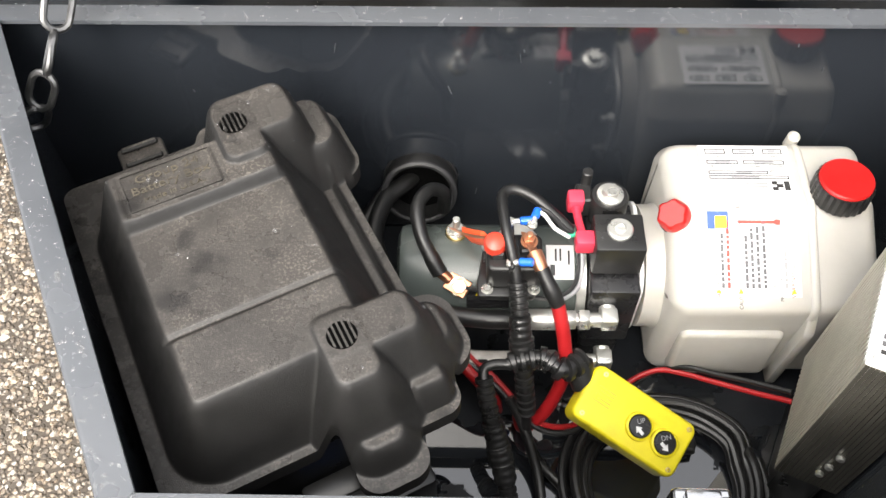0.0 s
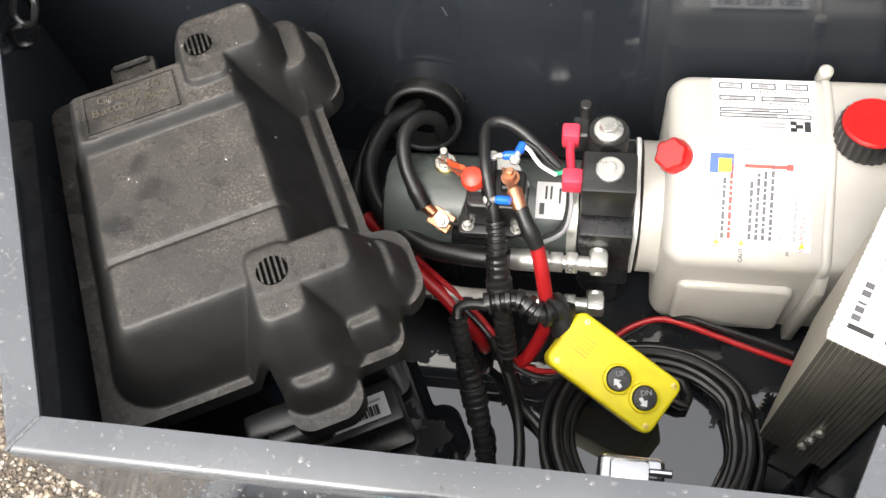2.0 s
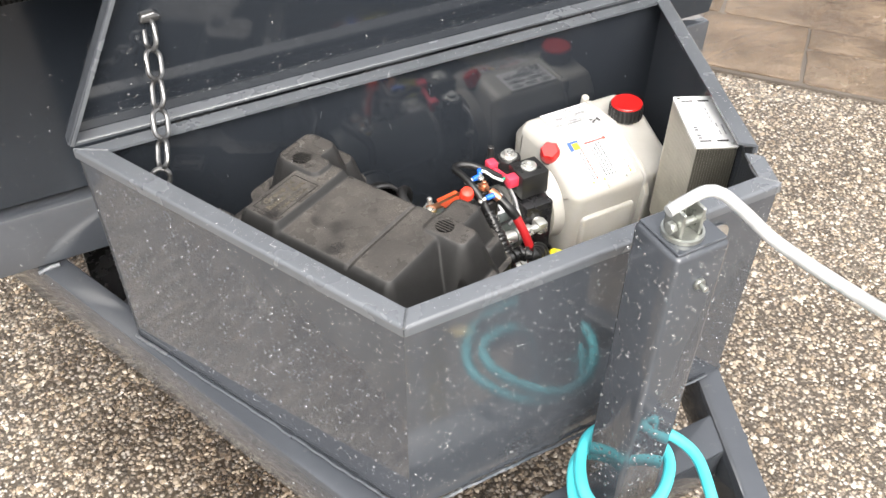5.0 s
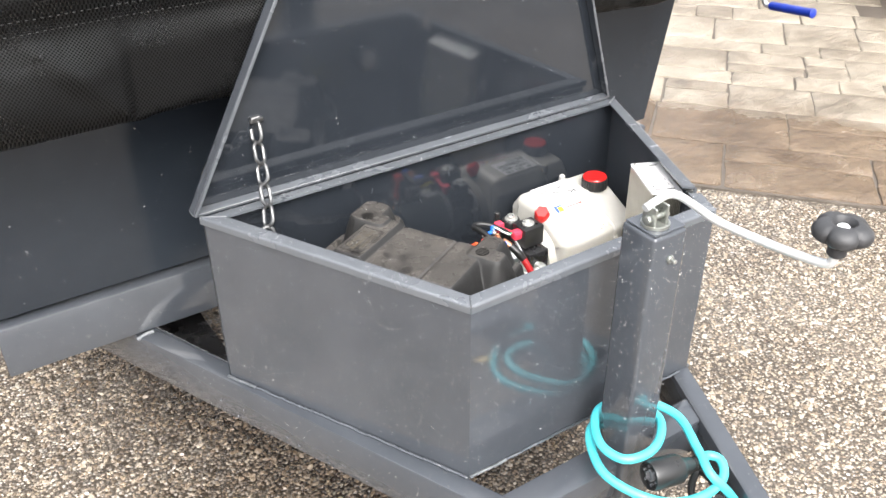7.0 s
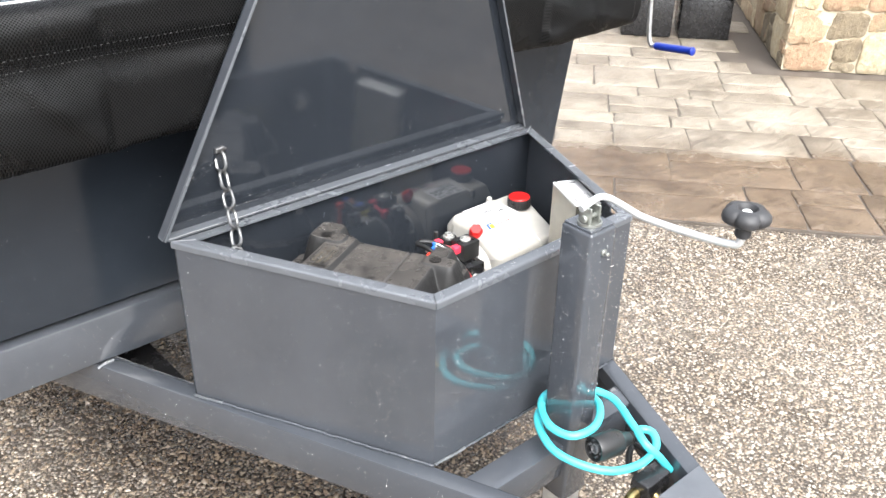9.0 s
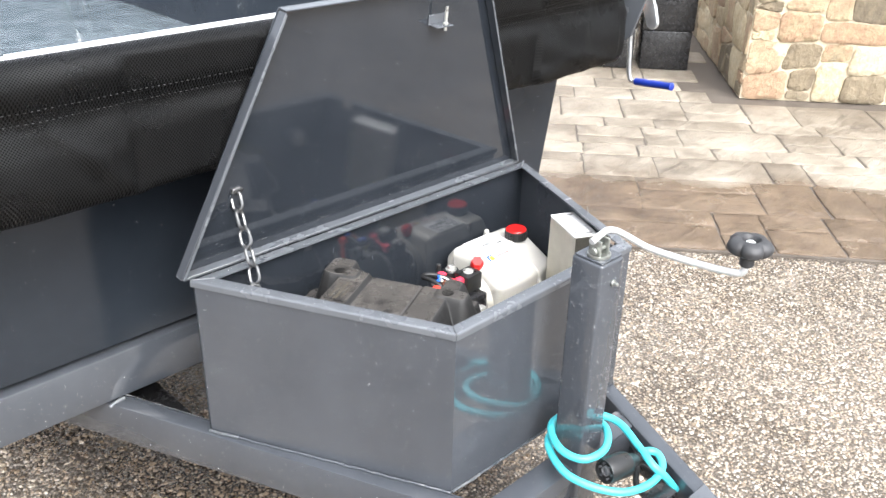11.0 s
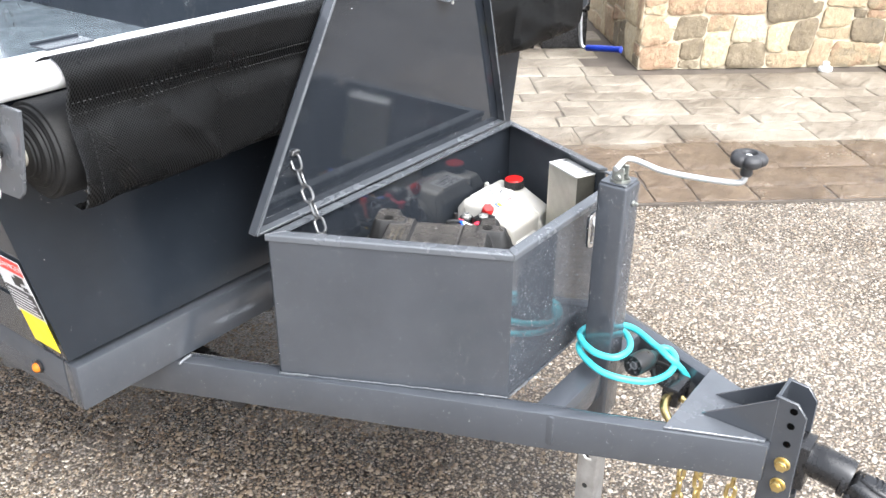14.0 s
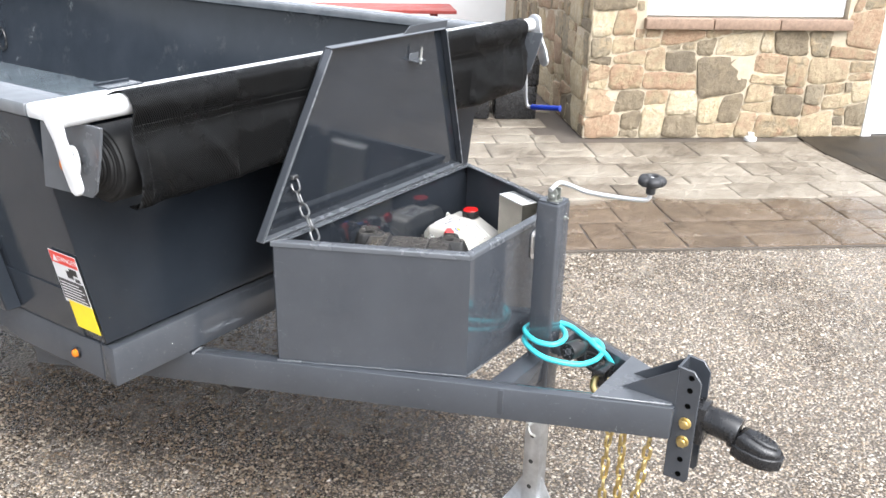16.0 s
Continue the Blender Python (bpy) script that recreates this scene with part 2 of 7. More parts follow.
def hdpe_material():
    m, n, l, p = nodes_of("milky_white_tank_plastic")
    co = n.new("ShaderNodeTexCoord").outputs["Object"]
    f = noise_tex(n, l, co, 14.0)
    r = ramp(n, [(0.3, (0.38, 0.367, 0.334)), (0.7, (0.44, 0.427, 0.392))])
    l.new(f, r.inputs[0])
    l.new(r.outputs[0], p.inputs["Base Color"])
    p.inputs["Roughness"].default_value = 0.36
    p.inputs["Subsurface Weight"].default_value = 0.35
    p.inputs["Subsurface Radius"].default_value = (0.03, 0.028, 0.022)
    p.inputs["Subsurface Scale"].default_value = 0.5
    bump(n, l, p, noise_tex(n, l, co, 60.0), 0.15, 0.002)
    return m


def dusty_shaded_plastic():
    """Textured black plastic with brown dust specks, drying stains, smoother rubbed patches and painted top light."""
    m, n, l, p = nodes_of("dusty_shaded_black_plastic")
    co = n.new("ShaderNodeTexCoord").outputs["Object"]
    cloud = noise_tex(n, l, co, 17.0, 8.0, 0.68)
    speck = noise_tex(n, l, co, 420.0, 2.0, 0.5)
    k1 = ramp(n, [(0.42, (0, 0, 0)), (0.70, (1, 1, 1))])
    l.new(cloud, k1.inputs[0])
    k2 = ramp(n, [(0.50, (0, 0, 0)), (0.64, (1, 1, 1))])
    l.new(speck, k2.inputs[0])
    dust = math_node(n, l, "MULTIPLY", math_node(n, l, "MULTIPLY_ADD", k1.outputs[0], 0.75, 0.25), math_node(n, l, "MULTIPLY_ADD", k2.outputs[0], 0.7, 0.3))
    # dust settles on upward faces; their sky light and the slopes' shade are coloured in
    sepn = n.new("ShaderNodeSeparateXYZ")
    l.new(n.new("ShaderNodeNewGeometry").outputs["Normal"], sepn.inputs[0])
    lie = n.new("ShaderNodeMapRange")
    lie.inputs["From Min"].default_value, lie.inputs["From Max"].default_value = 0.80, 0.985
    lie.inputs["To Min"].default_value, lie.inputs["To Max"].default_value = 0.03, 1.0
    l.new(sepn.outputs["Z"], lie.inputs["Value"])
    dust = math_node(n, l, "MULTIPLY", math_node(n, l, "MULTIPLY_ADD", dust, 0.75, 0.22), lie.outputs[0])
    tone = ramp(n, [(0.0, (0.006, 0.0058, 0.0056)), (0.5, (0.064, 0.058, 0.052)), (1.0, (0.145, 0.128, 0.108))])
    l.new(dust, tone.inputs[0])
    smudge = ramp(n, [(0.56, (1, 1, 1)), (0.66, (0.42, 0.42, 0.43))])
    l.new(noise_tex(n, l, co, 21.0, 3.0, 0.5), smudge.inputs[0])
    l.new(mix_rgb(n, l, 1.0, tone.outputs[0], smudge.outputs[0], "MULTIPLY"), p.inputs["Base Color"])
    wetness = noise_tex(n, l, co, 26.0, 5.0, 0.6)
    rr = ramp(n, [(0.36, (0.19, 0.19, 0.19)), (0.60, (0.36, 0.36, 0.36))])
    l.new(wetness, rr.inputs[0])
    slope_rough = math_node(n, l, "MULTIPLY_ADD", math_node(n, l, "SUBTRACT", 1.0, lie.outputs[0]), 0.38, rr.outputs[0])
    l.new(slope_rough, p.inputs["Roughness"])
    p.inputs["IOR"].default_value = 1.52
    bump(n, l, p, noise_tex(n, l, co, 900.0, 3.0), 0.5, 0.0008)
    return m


def canvas_material():
    """Coated black mesh: pale crossing threads round dark holes, with wet patches that shine."""
    m, n, l, p = nodes_of("black_mesh_tarp")
    co = n.new("ShaderNodeTexCoord").outputs["Object"]
    bands = []
    for run in ((0.75, 0.62, 0.62), (-0.75, 0.62, 0.62)):
        along = n.new("ShaderNodeVectorMath")
        along.operation = "DOT_PRODUCT"
        along.inputs[1].default_value = run
        l.new(co, along.inputs[0])
        bands.append(math_node(n, l, "SINE", math_node(n, l, "MULTIPLY", along.outputs["Value"], 1300.0)))
    hole = ramp(n, [(0.46, (0, 0, 0)), (0.62, (1, 1, 1))])
    l.new(math_node(n, l, "MULTIPLY_ADD", math_node(n, l, "ADD", bands[0], bands[1]), 0.25, 0.5), hole.inputs[0])
    big = noise_tex(n, l, co, 4.0, 7.0, 0.6)
    thread = ramp(n, [(0.35, (0.005, 0.0052, 0.0055)), (0.7, (0.012, 0.0123, 0.0128))])
    l.new(big, thread.inputs[0])
    scuff = ramp(n, [(0.62, (0, 0, 0)), (0.78, (1, 1, 1))])
    l.new(noise_tex(n, l, co, 9.0, 8.0, 0.72), scuff.inputs[0])
    dusty = mix_rgb(n, l, scuff.outputs[0], thread.outputs[0], (0.024, 0.024, 0.024))
    l.new(mix_rgb(n, l, math_node(n, l, "MULTIPLY", hole.outputs[0], 0.75), dusty, (0.002, 0.002, 0.002)), p.inputs["Base Color"])
    rr = ramp(n, [(0.42, (0.42, 0.42, 0.42)), (0.60, (0.20, 0.20, 0.20))])
    l.new(big, rr.inputs[0])
    l.new(math_node(n, l, "MULTIPLY_ADD", hole.outputs[0], 0.4, rr.outputs[0]), p.inputs["Roughness"])
    l.new(math_node(n, l, "MULTIPLY_ADD", hole.outputs[0], -0.32, 1.58), p.inputs["IOR"])
    bump(n, l, p, math_node(n, l, "MULTIPLY_ADD", hole.outputs[0], -0.14, big), 0.7, 0.004)
    return m


def under_trailer_shade(n, l, co):
    """The trailer's shade painted into the ground colour: a ragged patch, one where darkest."""
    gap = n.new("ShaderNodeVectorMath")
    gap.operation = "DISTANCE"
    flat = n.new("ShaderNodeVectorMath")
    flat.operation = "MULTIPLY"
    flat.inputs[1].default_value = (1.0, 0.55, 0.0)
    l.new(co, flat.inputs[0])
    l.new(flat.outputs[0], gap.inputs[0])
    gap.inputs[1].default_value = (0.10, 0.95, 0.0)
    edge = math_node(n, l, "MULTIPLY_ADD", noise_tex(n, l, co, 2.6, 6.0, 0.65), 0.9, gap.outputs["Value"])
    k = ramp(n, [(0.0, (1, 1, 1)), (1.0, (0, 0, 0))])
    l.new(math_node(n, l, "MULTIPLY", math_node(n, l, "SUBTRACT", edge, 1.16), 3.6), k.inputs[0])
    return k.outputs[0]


def aggregate_material():
    """Exposed stone chips in tar for the ground sheet between the modelled chips."""
    m, n, l, p = nodes_of("exposed_aggregate")
    co = n.new("ShaderNodeTexCoord").outputs["Object"]
    warp = n.new("ShaderNodeVectorMath")
    warp.operation = "MULTIPLY_ADD"
    nt = n.new("ShaderNodeTexNoise")
    nt.inputs["Scale"].default_value = 60.0
    l.new(co, nt.inputs["Vector"])
    l.new(nt.outputs["Color"], warp.inputs[0])
    warp.inputs[1].default_value = (0.009, 0.009, 0.009)
    l.new(co, warp.inputs[2])
    v = n.new("ShaderNodeTexVoronoi")
    v.inputs["Scale"].default_value = 95.0
    l.new(warp.outputs[0], v.inputs["Vector"])
    sep = n.new("ShaderNodeSeparateColor")
    l.new(v.outputs["Color"], sep.inputs[0])
    stone = ramp(n, [(0.0, (0.10, 0.085, 0.07)), (0.3, (0.20, 0.165, 0.13)), (0.55, (0.32, 0.26, 0.20)), (0.8, (0.42, 0.37, 0.31)), (1.0, (0.60, 0.57, 0.52))])
    l.new(sep.outputs[0], stone.inputs[0])
    gap = ramp(n, [(0.35, (1, 1, 1)), (0.62, (0, 0, 0))])
    l.new(v.outputs["Distance"], gap.inputs[0])
    tar = mix_rgb(n, l, gap.outputs[0], (0.080, 0.065, 0.049), stone.outputs[0])
    big = noise_tex(n, l, co, 0.9, 6.0, 0.65)
    tone = ramp(n, [(0.35, (0.62, 0.60, 0.58)), (0.65, (1, 1, 1))])
    l.new(big, tone.inputs[0])
    dry = mix_rgb(n, l, 1.0, tar, tone.outputs[0], "MULTIPLY")
    # dry is the plain colour; the trailer's shade is multiplied into it
    l.new(mix_rgb(n, l, under_trailer_shade(n, l, co), dry, mix_rgb(n, l, 1.0, dry, (0.33, 0.295, 0.265), "MULTIPLY")), p.inputs["Base Color"])
    rr = ramp(n, [(0.35, (0.20, 0.20, 0.20)), (0.65, (0.36, 0.36, 0.36))])
    l.new(big, rr.inputs[0])
    l.new(rr.outputs[0], p.inputs["Roughness"])
    bump(n, l, p, gap.outputs[0], 0.9, 0.006)
    return m


def chip_material():
    m, n, l, p = nodes_of("stone_chips")
    geo = n.new("ShaderNodeNewGeometry")
    co = n.new("ShaderNodeTexCoord").outputs["Object"]
    stone = ramp(n, [(0.0, (0.11, 0.090, 0.070)), (0.25, (0.235, 0.185, 0.137)), (0.5, (0.355, 0.288, 0.213)), (0.75, (0.45, 0.39, 0.31)), (0.92, (0.53, 0.478, 0.40)), (1.0, (0.63, 0.585, 0.51))])
    l.new(geo.outputs["Random Per Island"], stone.inputs[0])
    big = noise_tex(n, l, co, 0.9, 6.0, 0.65)
    tone = ramp(n, [(0.35, (0.68, 0.66, 0.63)), (0.65, (1, 1, 1))])
    l.new(big, tone.inputs[0])
    fine = ramp(n, [(0.3, (0.75, 0.75, 0.75)), (0.7, (1, 1, 1))])
    l.new(noise_tex(n, l, co, 300.0), fine.inputs[0])
    c = mix_rgb(n, l, 1.0, stone.outputs[0], tone.outputs[0], "MULTIPLY")
    dry = mix_rgb(n, l, 1.0, c, fine.outputs[0], "MULTIPLY")
    # the same under-trailer shade, multiplied into the chips' plain colour
    l.new(mix_rgb(n, l, under_trailer_shade(n, l, co), dry, mix_rgb(n, l, 1.0, dry, (0.40, 0.355, 0.315), "MULTIPLY")), p.inputs["Base Color"])
    p.inputs["Roughness"].default_value = 0.26
    bump(n, l, p, noise_tex(n, l, co, 400.0), 0.4, 0.001)
    return m


def piece_material(name, stops, fine_scale, rough, relief, depth, spread=1.0, cloud_scale=5.0):
    """Stones and slabs: one tone from each object's random number, clouded and grained."""
    m, n, l, p = nodes_of(name)
    co = n.new("ShaderNodeTexCoord").outputs["Object"]
    info = n.new("ShaderNodeObjectInfo").outputs["Random"]
    cloud = noise_tex(n, l, co, cloud_scale, 8.0, 0.65)
    own = math_node(n, l, "MULTIPLY_ADD", info, spread, 0.5 - spread / 2)
    pick = math_node(n, l, "ADD", own, math_node(n, l, "MULTIPLY", math_node(n, l, "SUBTRACT", cloud, 0.5), 0.75 + (1 - spread) * 1.2))
    r = ramp(n, stops)
    l.new(pick, r.inputs[0])
    grain = noise_tex(n, l, co, fine_scale, 8.0, 0.7)
    g = ramp(n, [(0.25, (0.62, 0.61, 0.60)), (0.7, (1.06, 1.05, 1.04))])
    l.new(grain, g.inputs[0])
    l.new(mix_rgb(n, l, 1.0, r.outputs[0], g.outputs[0], "MULTIPLY"), p.inputs["Base Color"])
    rr = ramp(n, [(0.35, (rough[0],) * 3), (0.65, (rough[1],) * 3)])
    l.new(noise_tex(n, l, co, 2.0, 6.0), rr.inputs[0])
    l.new(rr.outputs[0], p.inputs["Roughness"])
    bump(n, l, p, math_node(n, l, "ADD", grain, cloud), relief, depth)
    return m


TANK = hdpe_material()
BLACK_PLASTIC = dusty_shaded_plastic()
SLOT = surface("deep_black_opening", (0.002, 0.002, 0.002), (0.003, 0.003, 0.003), 10.0, (0.8, 0.9), ior=1.02)
TARP = canvas_material()
GROUND = aggregate_material()
CHIPS = chip_material()
STONE = piece_material("fieldstone", [(0.0, (0.165, 0.135, 0.092)), (0.14, (0.215, 0.172, 0.112)), (0.27, (0.265, 0.222, 0.152)), (0.38, (0.360, 0.280, 0.172)), (0.48, (0.325, 0.212, 0.133)),
                                      (0.58, (0.370, 0.262, 0.168)), (0.68, (0.395, 0.312, 0.200)), (0.84, (0.455, 0.370, 0.235)), (1.0, (0.500, 0.430, 0.305))], 24.0, (0.65, 0.85), 1.0, 0.018, cloud_scale=10.0)


def slab_material():
    """Stamped concrete: clouded tan, dry towards the house, dark with rain along the drive up to a ragged edge."""
    m, n, l, p = nodes_of("stamped_concrete")
    pos = n.new("ShaderNodeNewGeometry").outputs["Position"]
    own = n.new("ShaderNodeObjectInfo").outputs["Random"]
    cloud = noise_tex(n, l, pos, 2.2, 8.0, 0.68)
    vein = n.new("ShaderNodeTexNoise")
    vein.inputs["Scale"].default_value = 5.0
    vein.inputs["Detail"].default_value = 9.0
    vein.inputs["Roughness"].default_value = 0.7
    vein.inputs["Distortion"].default_value = 1.2
    l.new(pos, vein.inputs["Vector"])
    mixed = math_node(n, l, "MULTIPLY_ADD", own, 0.10, math_node(n, l, "MULTIPLY_ADD", cloud, 0.60, math_node(n, l, "MULTIPLY", vein.outputs["Fac"], 0.40)))
    tone = ramp(n, [(0.36, (0.070, 0.054, 0.040)), (0.48, (0.165, 0.138, 0.106)), (0.58, (0.245, 0.212, 0.168)), (0.74, (0.33, 0.295, 0.24))])
    l.new(mixed, tone.inputs[0])
    across = n.new("ShaderNodeVectorMath")
    across.operation = "DOT_PRODUCT"
    l.new(pos, across.inputs[0])
    across.inputs[1].default_value = (0.762, 0.648, 0.0)
    ragged = math_node(n, l, "MULTIPLY_ADD", noise_tex(n, l, pos, 1.3, 7.0, 0.62), 0.9, across.outputs["Value"])
    wet = ramp(n, [(0.0, (1, 1, 1)), (1.0, (0, 0, 0))])
    l.new(math_node(n, l, "MULTIPLY", math_node(n, l, "SUBTRACT", ragged, 3.62), 6.0), wet.inputs[0])
    damp = mix_rgb(n, l, 1.0, tone.outputs[0], (0.52, 0.43, 0.36), "MULTIPLY")
    l.new(mix_rgb(n, l, wet.outputs[0], tone.outputs[0], damp), p.inputs["Base Color"])
    l.new(math_node(n, l, "MULTIPLY_ADD", wet.outputs[0], -0.22, math_node(n, l, "MULTIPLY_ADD", cloud, 0.35, 0.28)), p.inputs["Roughness"])
    # cleft slate relief, drawn out along the rows
    lay = n.new("ShaderNodeMapping")
    lay.inputs["Rotation"].default_value = (0.0, 0.0, radians(49.6))
    lay.inputs["Scale"].default_value = (2.6, 9.0, 1.0)
    l.new(pos, lay.inputs["Vector"])
    cleft = n.new("ShaderNodeTexNoise")
    cleft.inputs["Scale"].default_value = 1.0
    cleft.inputs["Detail"].default_value = 8.0
    cleft.inputs["Roughness"].default_value = 0.62
    cleft.inputs["Distortion"].default_value = 0.35
    l.new(lay.outputs[0], cleft.inputs["Vector"])
    relief = math_node(n, l, "MULTIPLY_ADD", cleft.outputs["Fac"], 1.6, vein.outputs["Fac"])
    bump(n, l, p, math_node(n, l, "MULTIPLY_ADD", noise_tex(n, l, pos, 60.0), 0.15, relief), 1.0, 0.024)
    return m


SLAB = slab_material()
WET_TAR = surface("wet_brown_asphalt", (0.012, 0.0095, 0.0065), (0.052, 0.041, 0.028), 5.0, (0.6, 0.8), 0.0, 70.0, 0.8, 0.010, ior=1.3)
GROUT = surface("dark_concrete_joint", (0.060, 0.049, 0.039), (0.115, 0.097, 0.080), 10.0, (0.5, 0.7), 0.0, 90.0, 0.6, 0.004)


# ---- mesh helpers ----
def thing(name, at, label, category, group="", kind=""):
    e = new(name)
    e.empty_display_size = 0.05
    e.location = at
    bpy.context.view_layer.update()
    return tagged(e, label, category, group, kind)


def finish(bm, name, material, smooth=None):
    bmesh.ops.recalc_face_normals(bm, faces=bm.faces)
    me = bpy.data.meshes.new(name)
    if smooth is not None:
        for f in bm.faces:
            f.smooth = True
        for e in bm.edges:
            if len(e.link_faces) == 2 and e.calc_face_angle(0) > radians(smooth):
                e.smooth = False
    bm.to_mesh(me)
    bm.free()
    me.materials.append(material)
    return me


def part(name, bm, material, parent=None, label="", smooth=35):
    ob = new(name, finish(bm, name, material, smooth))
    if parent is not None:
        ob.parent = parent
        if parent.type == "EMPTY":
            ob.matrix_parent_inverse = Matrix.Translation(-parent.location)
    return tagged(ob, label)


def join(*bms):
    out = bmesh.new()
    for b in bms:
        me = bpy.data.meshes.new("tmp")
        b.to_mesh(me)
        b.free()
        out.from_mesh(me)
        bpy.data.meshes.remove(me)
    return out


def moved(bm, m):
    bmesh.ops.transform(bm, matrix=m, verts=bm.verts)
    return bm


def box(lo, hi, bevel=0.0, segments=2, m=None):
    bm = bmesh.new()
    bmesh.ops.create_cube(bm, size=1)
    lo, hi = Vector(lo), Vector(hi)
    for v in bm.verts:
        v.co = Vector(((v.co.x + 0.5) * (hi.x - lo.x) + lo.x, (v.co.y + 0.5) * (hi.y - lo.y) + lo.y, (v.co.z + 0.5) * (hi.z - lo.z) + lo.z))
    if bevel:
        bmesh.ops.bevel(bm, geom=bm.edges, offset=bevel, segments=segments, profile=0.5, affect="EDGES", clamp_overlap=True)
    return moved(bm, m) if m else bm


def prism(points, lo, hi, axis="z", bevel=0.0, segments=2, m=None):
    """A polygon drawn in the plane across axis, pulled from lo to hi along it."""
    def at(a, b, c):
        return {"z": (a, b, c), "x": (c, a, b), "y": (a, c, b)}[axis]
    bm = bmesh.new()
    low = [bm.verts.new(at(a, b, lo)) for a, b in points]
    top = [bm.verts.new(at(a, b, hi)) for a, b in points]
    bm.faces.new(low)
    bm.faces.new(top)
    k = len(points)
    for i in range(k):
        bm.faces.new((low[i], low[(i + 1) % k], top[(i + 1) % k], top[i]))
    bmesh.ops.recalc_face_normals(bm, faces=bm.faces)
    if bevel:
        bmesh.ops.bevel(bm, geom=bm.edges, offset=bevel, segments=segments, profile=0.5, affect="EDGES", clamp_overlap=True)
    return moved(bm, m) if m else bm


def rounded(x0, y0, x1, y1, r, steps=6):
    """A rectangle with round corners, as points."""
    pts = []
    for cx, cy, a0 in ((x1 - r, y1 - r, 0), (x0 + r, y1 - r, 90), (x0 + r, y0 + r, 180), (x1 - r, y0 + r, 270)):
        pts += [(cx + r * math.cos(radians(a0 + 90 * k / steps)), cy + r * math.sin(radians(a0 + 90 * k / steps))) for k in range(steps + 1)]
    return pts


def soft(points, r, steps=4, hold=0.003):
    """A polygon with rounded corners and holding points, so that its flats stay flat when shaded smooth."""
    pts = [Vector(p) for p in points]
    out = []
    for i, p in enumerate(pts):
        a, b = (pts[i - 1] - p).normalized(), (pts[(i + 1) % len(pts)] - p).normalized()
        t = r * math.tan(0.5 * (math.pi - a.angle(b)))
        s, e = p + a * t, p + b * t
        out.append(s + a * hold)
        out += [s * (1 - k / steps) ** 2 + p * 2 * (k / steps) * (1 - k / steps) + e * (k / steps) ** 2 for k in range(steps + 1)]
        out.append(e + b * hold)
    return [(q.x, q.y) for q in out]


def pillow(points, lo, hi, axis, r_lo, r_hi, steps=4, m=None):
    """A prism whose two ends are rounded over: the outline drawn in by each end's radius."""
    def at(a, b, c):
        return {"z": (a, b, c), "x": (c, a, b), "y": (a, c, b)}[axis]
    k = len(points)
    area = sum(points[i][0] * points[(i + 1) % k][1] - points[(i + 1) % k][0] * points[i][1] for i in range(k))
    s = 1 if area > 0 else -1
    inward = []
    for i in range(k):
        (ax, ay), (bx, by), (cx, cy) = points[i - 1], points[i], points[(i + 1) % k]
        d1, d2 = Vector((bx - ax, by - ay)).normalized(), Vector((cx - bx, cy - by)).normalized()
        n1, n2 = Vector((-d1.y, d1.x)) * s, Vector((-d2.y, d2.x)) * s
        inward.append((n1 + n2) / max(0.4, 1 + n1.dot(n2)))
    levels = []
    if r_lo:
        levels += [(r_lo * (1 - math.sin(math.pi / 2 * i / steps)), lo + r_lo * (1 - math.cos(math.pi / 2 * i / steps))) for i in range(steps + 1)]
    else:
        levels += [(0.0, lo)]
    if r_hi:
        levels += [(r_hi * (1 - math.cos(math.pi / 2 * i / steps)), hi - r_hi * (1 - math.sin(math.pi / 2 * i / steps))) for i in range(steps + 1)]
    else:
        levels += [(0.0, hi)]
    bm = bmesh.new()
    rings = [[bm.verts.new(at(p[0] + q.x * ins, p[1] + q.y * ins, h)) for p, q in zip(points, inward)] for ins, h in levels]
    for a, b in zip(rings, rings[1:]):
        for i in range(k):
            bm.faces.new((a[i], a[(i + 1) % k], b[(i + 1) % k], b[i]))
    bm.faces.new(rings[0][::-1])
    bm.faces.new(rings[-1])
    return moved(bm, m) if m else bm


def turn(profile, m=None, segments=32, cap=True):
    """A profile of (radius, height) turned about z."""
    bm = bmesh.new()
    rings = []
    for r, h in profile:
        rings.append([bm.verts.new((r * math.cos(2 * math.pi * i / segments), r * math.sin(2 * math.pi * i / segments), h)) for i in range(segments)])
    for a, b in zip(rings, rings[1:]):
        for i in range(segments):
            j = (i + 1) % segments
            bm.faces.new((a[i], a[j], b[j], b[i]))
    if cap:
        bm.faces.new(rings[0][::-1])
        bm.faces.new(rings[-1])
    return moved(bm, m) if m else bm


def axis_pose(a, b):
    """The pose at a whose z axis points to b."""
    a, b = Vector(a), Vector(b)
    return Matrix.Translation(a) @ (b - a).to_track_quat("Z", "Y").to_matrix().to_4x4()


def rod(a, b, r, segments=20, bevel=0.0, r2=None):
    h = (Vector(b) - Vector(a)).length
    r2 = r if r2 is None else r2
    bevel = min(bevel, h * 0.3, r * 0.6)
    prof = [(r - bevel, 0), (r, bevel), (r2, h - bevel), (r2 - bevel, h)] if bevel else [(r, 0), (r2, h)]
    return turn(prof, axis_pose(a, b), segments)


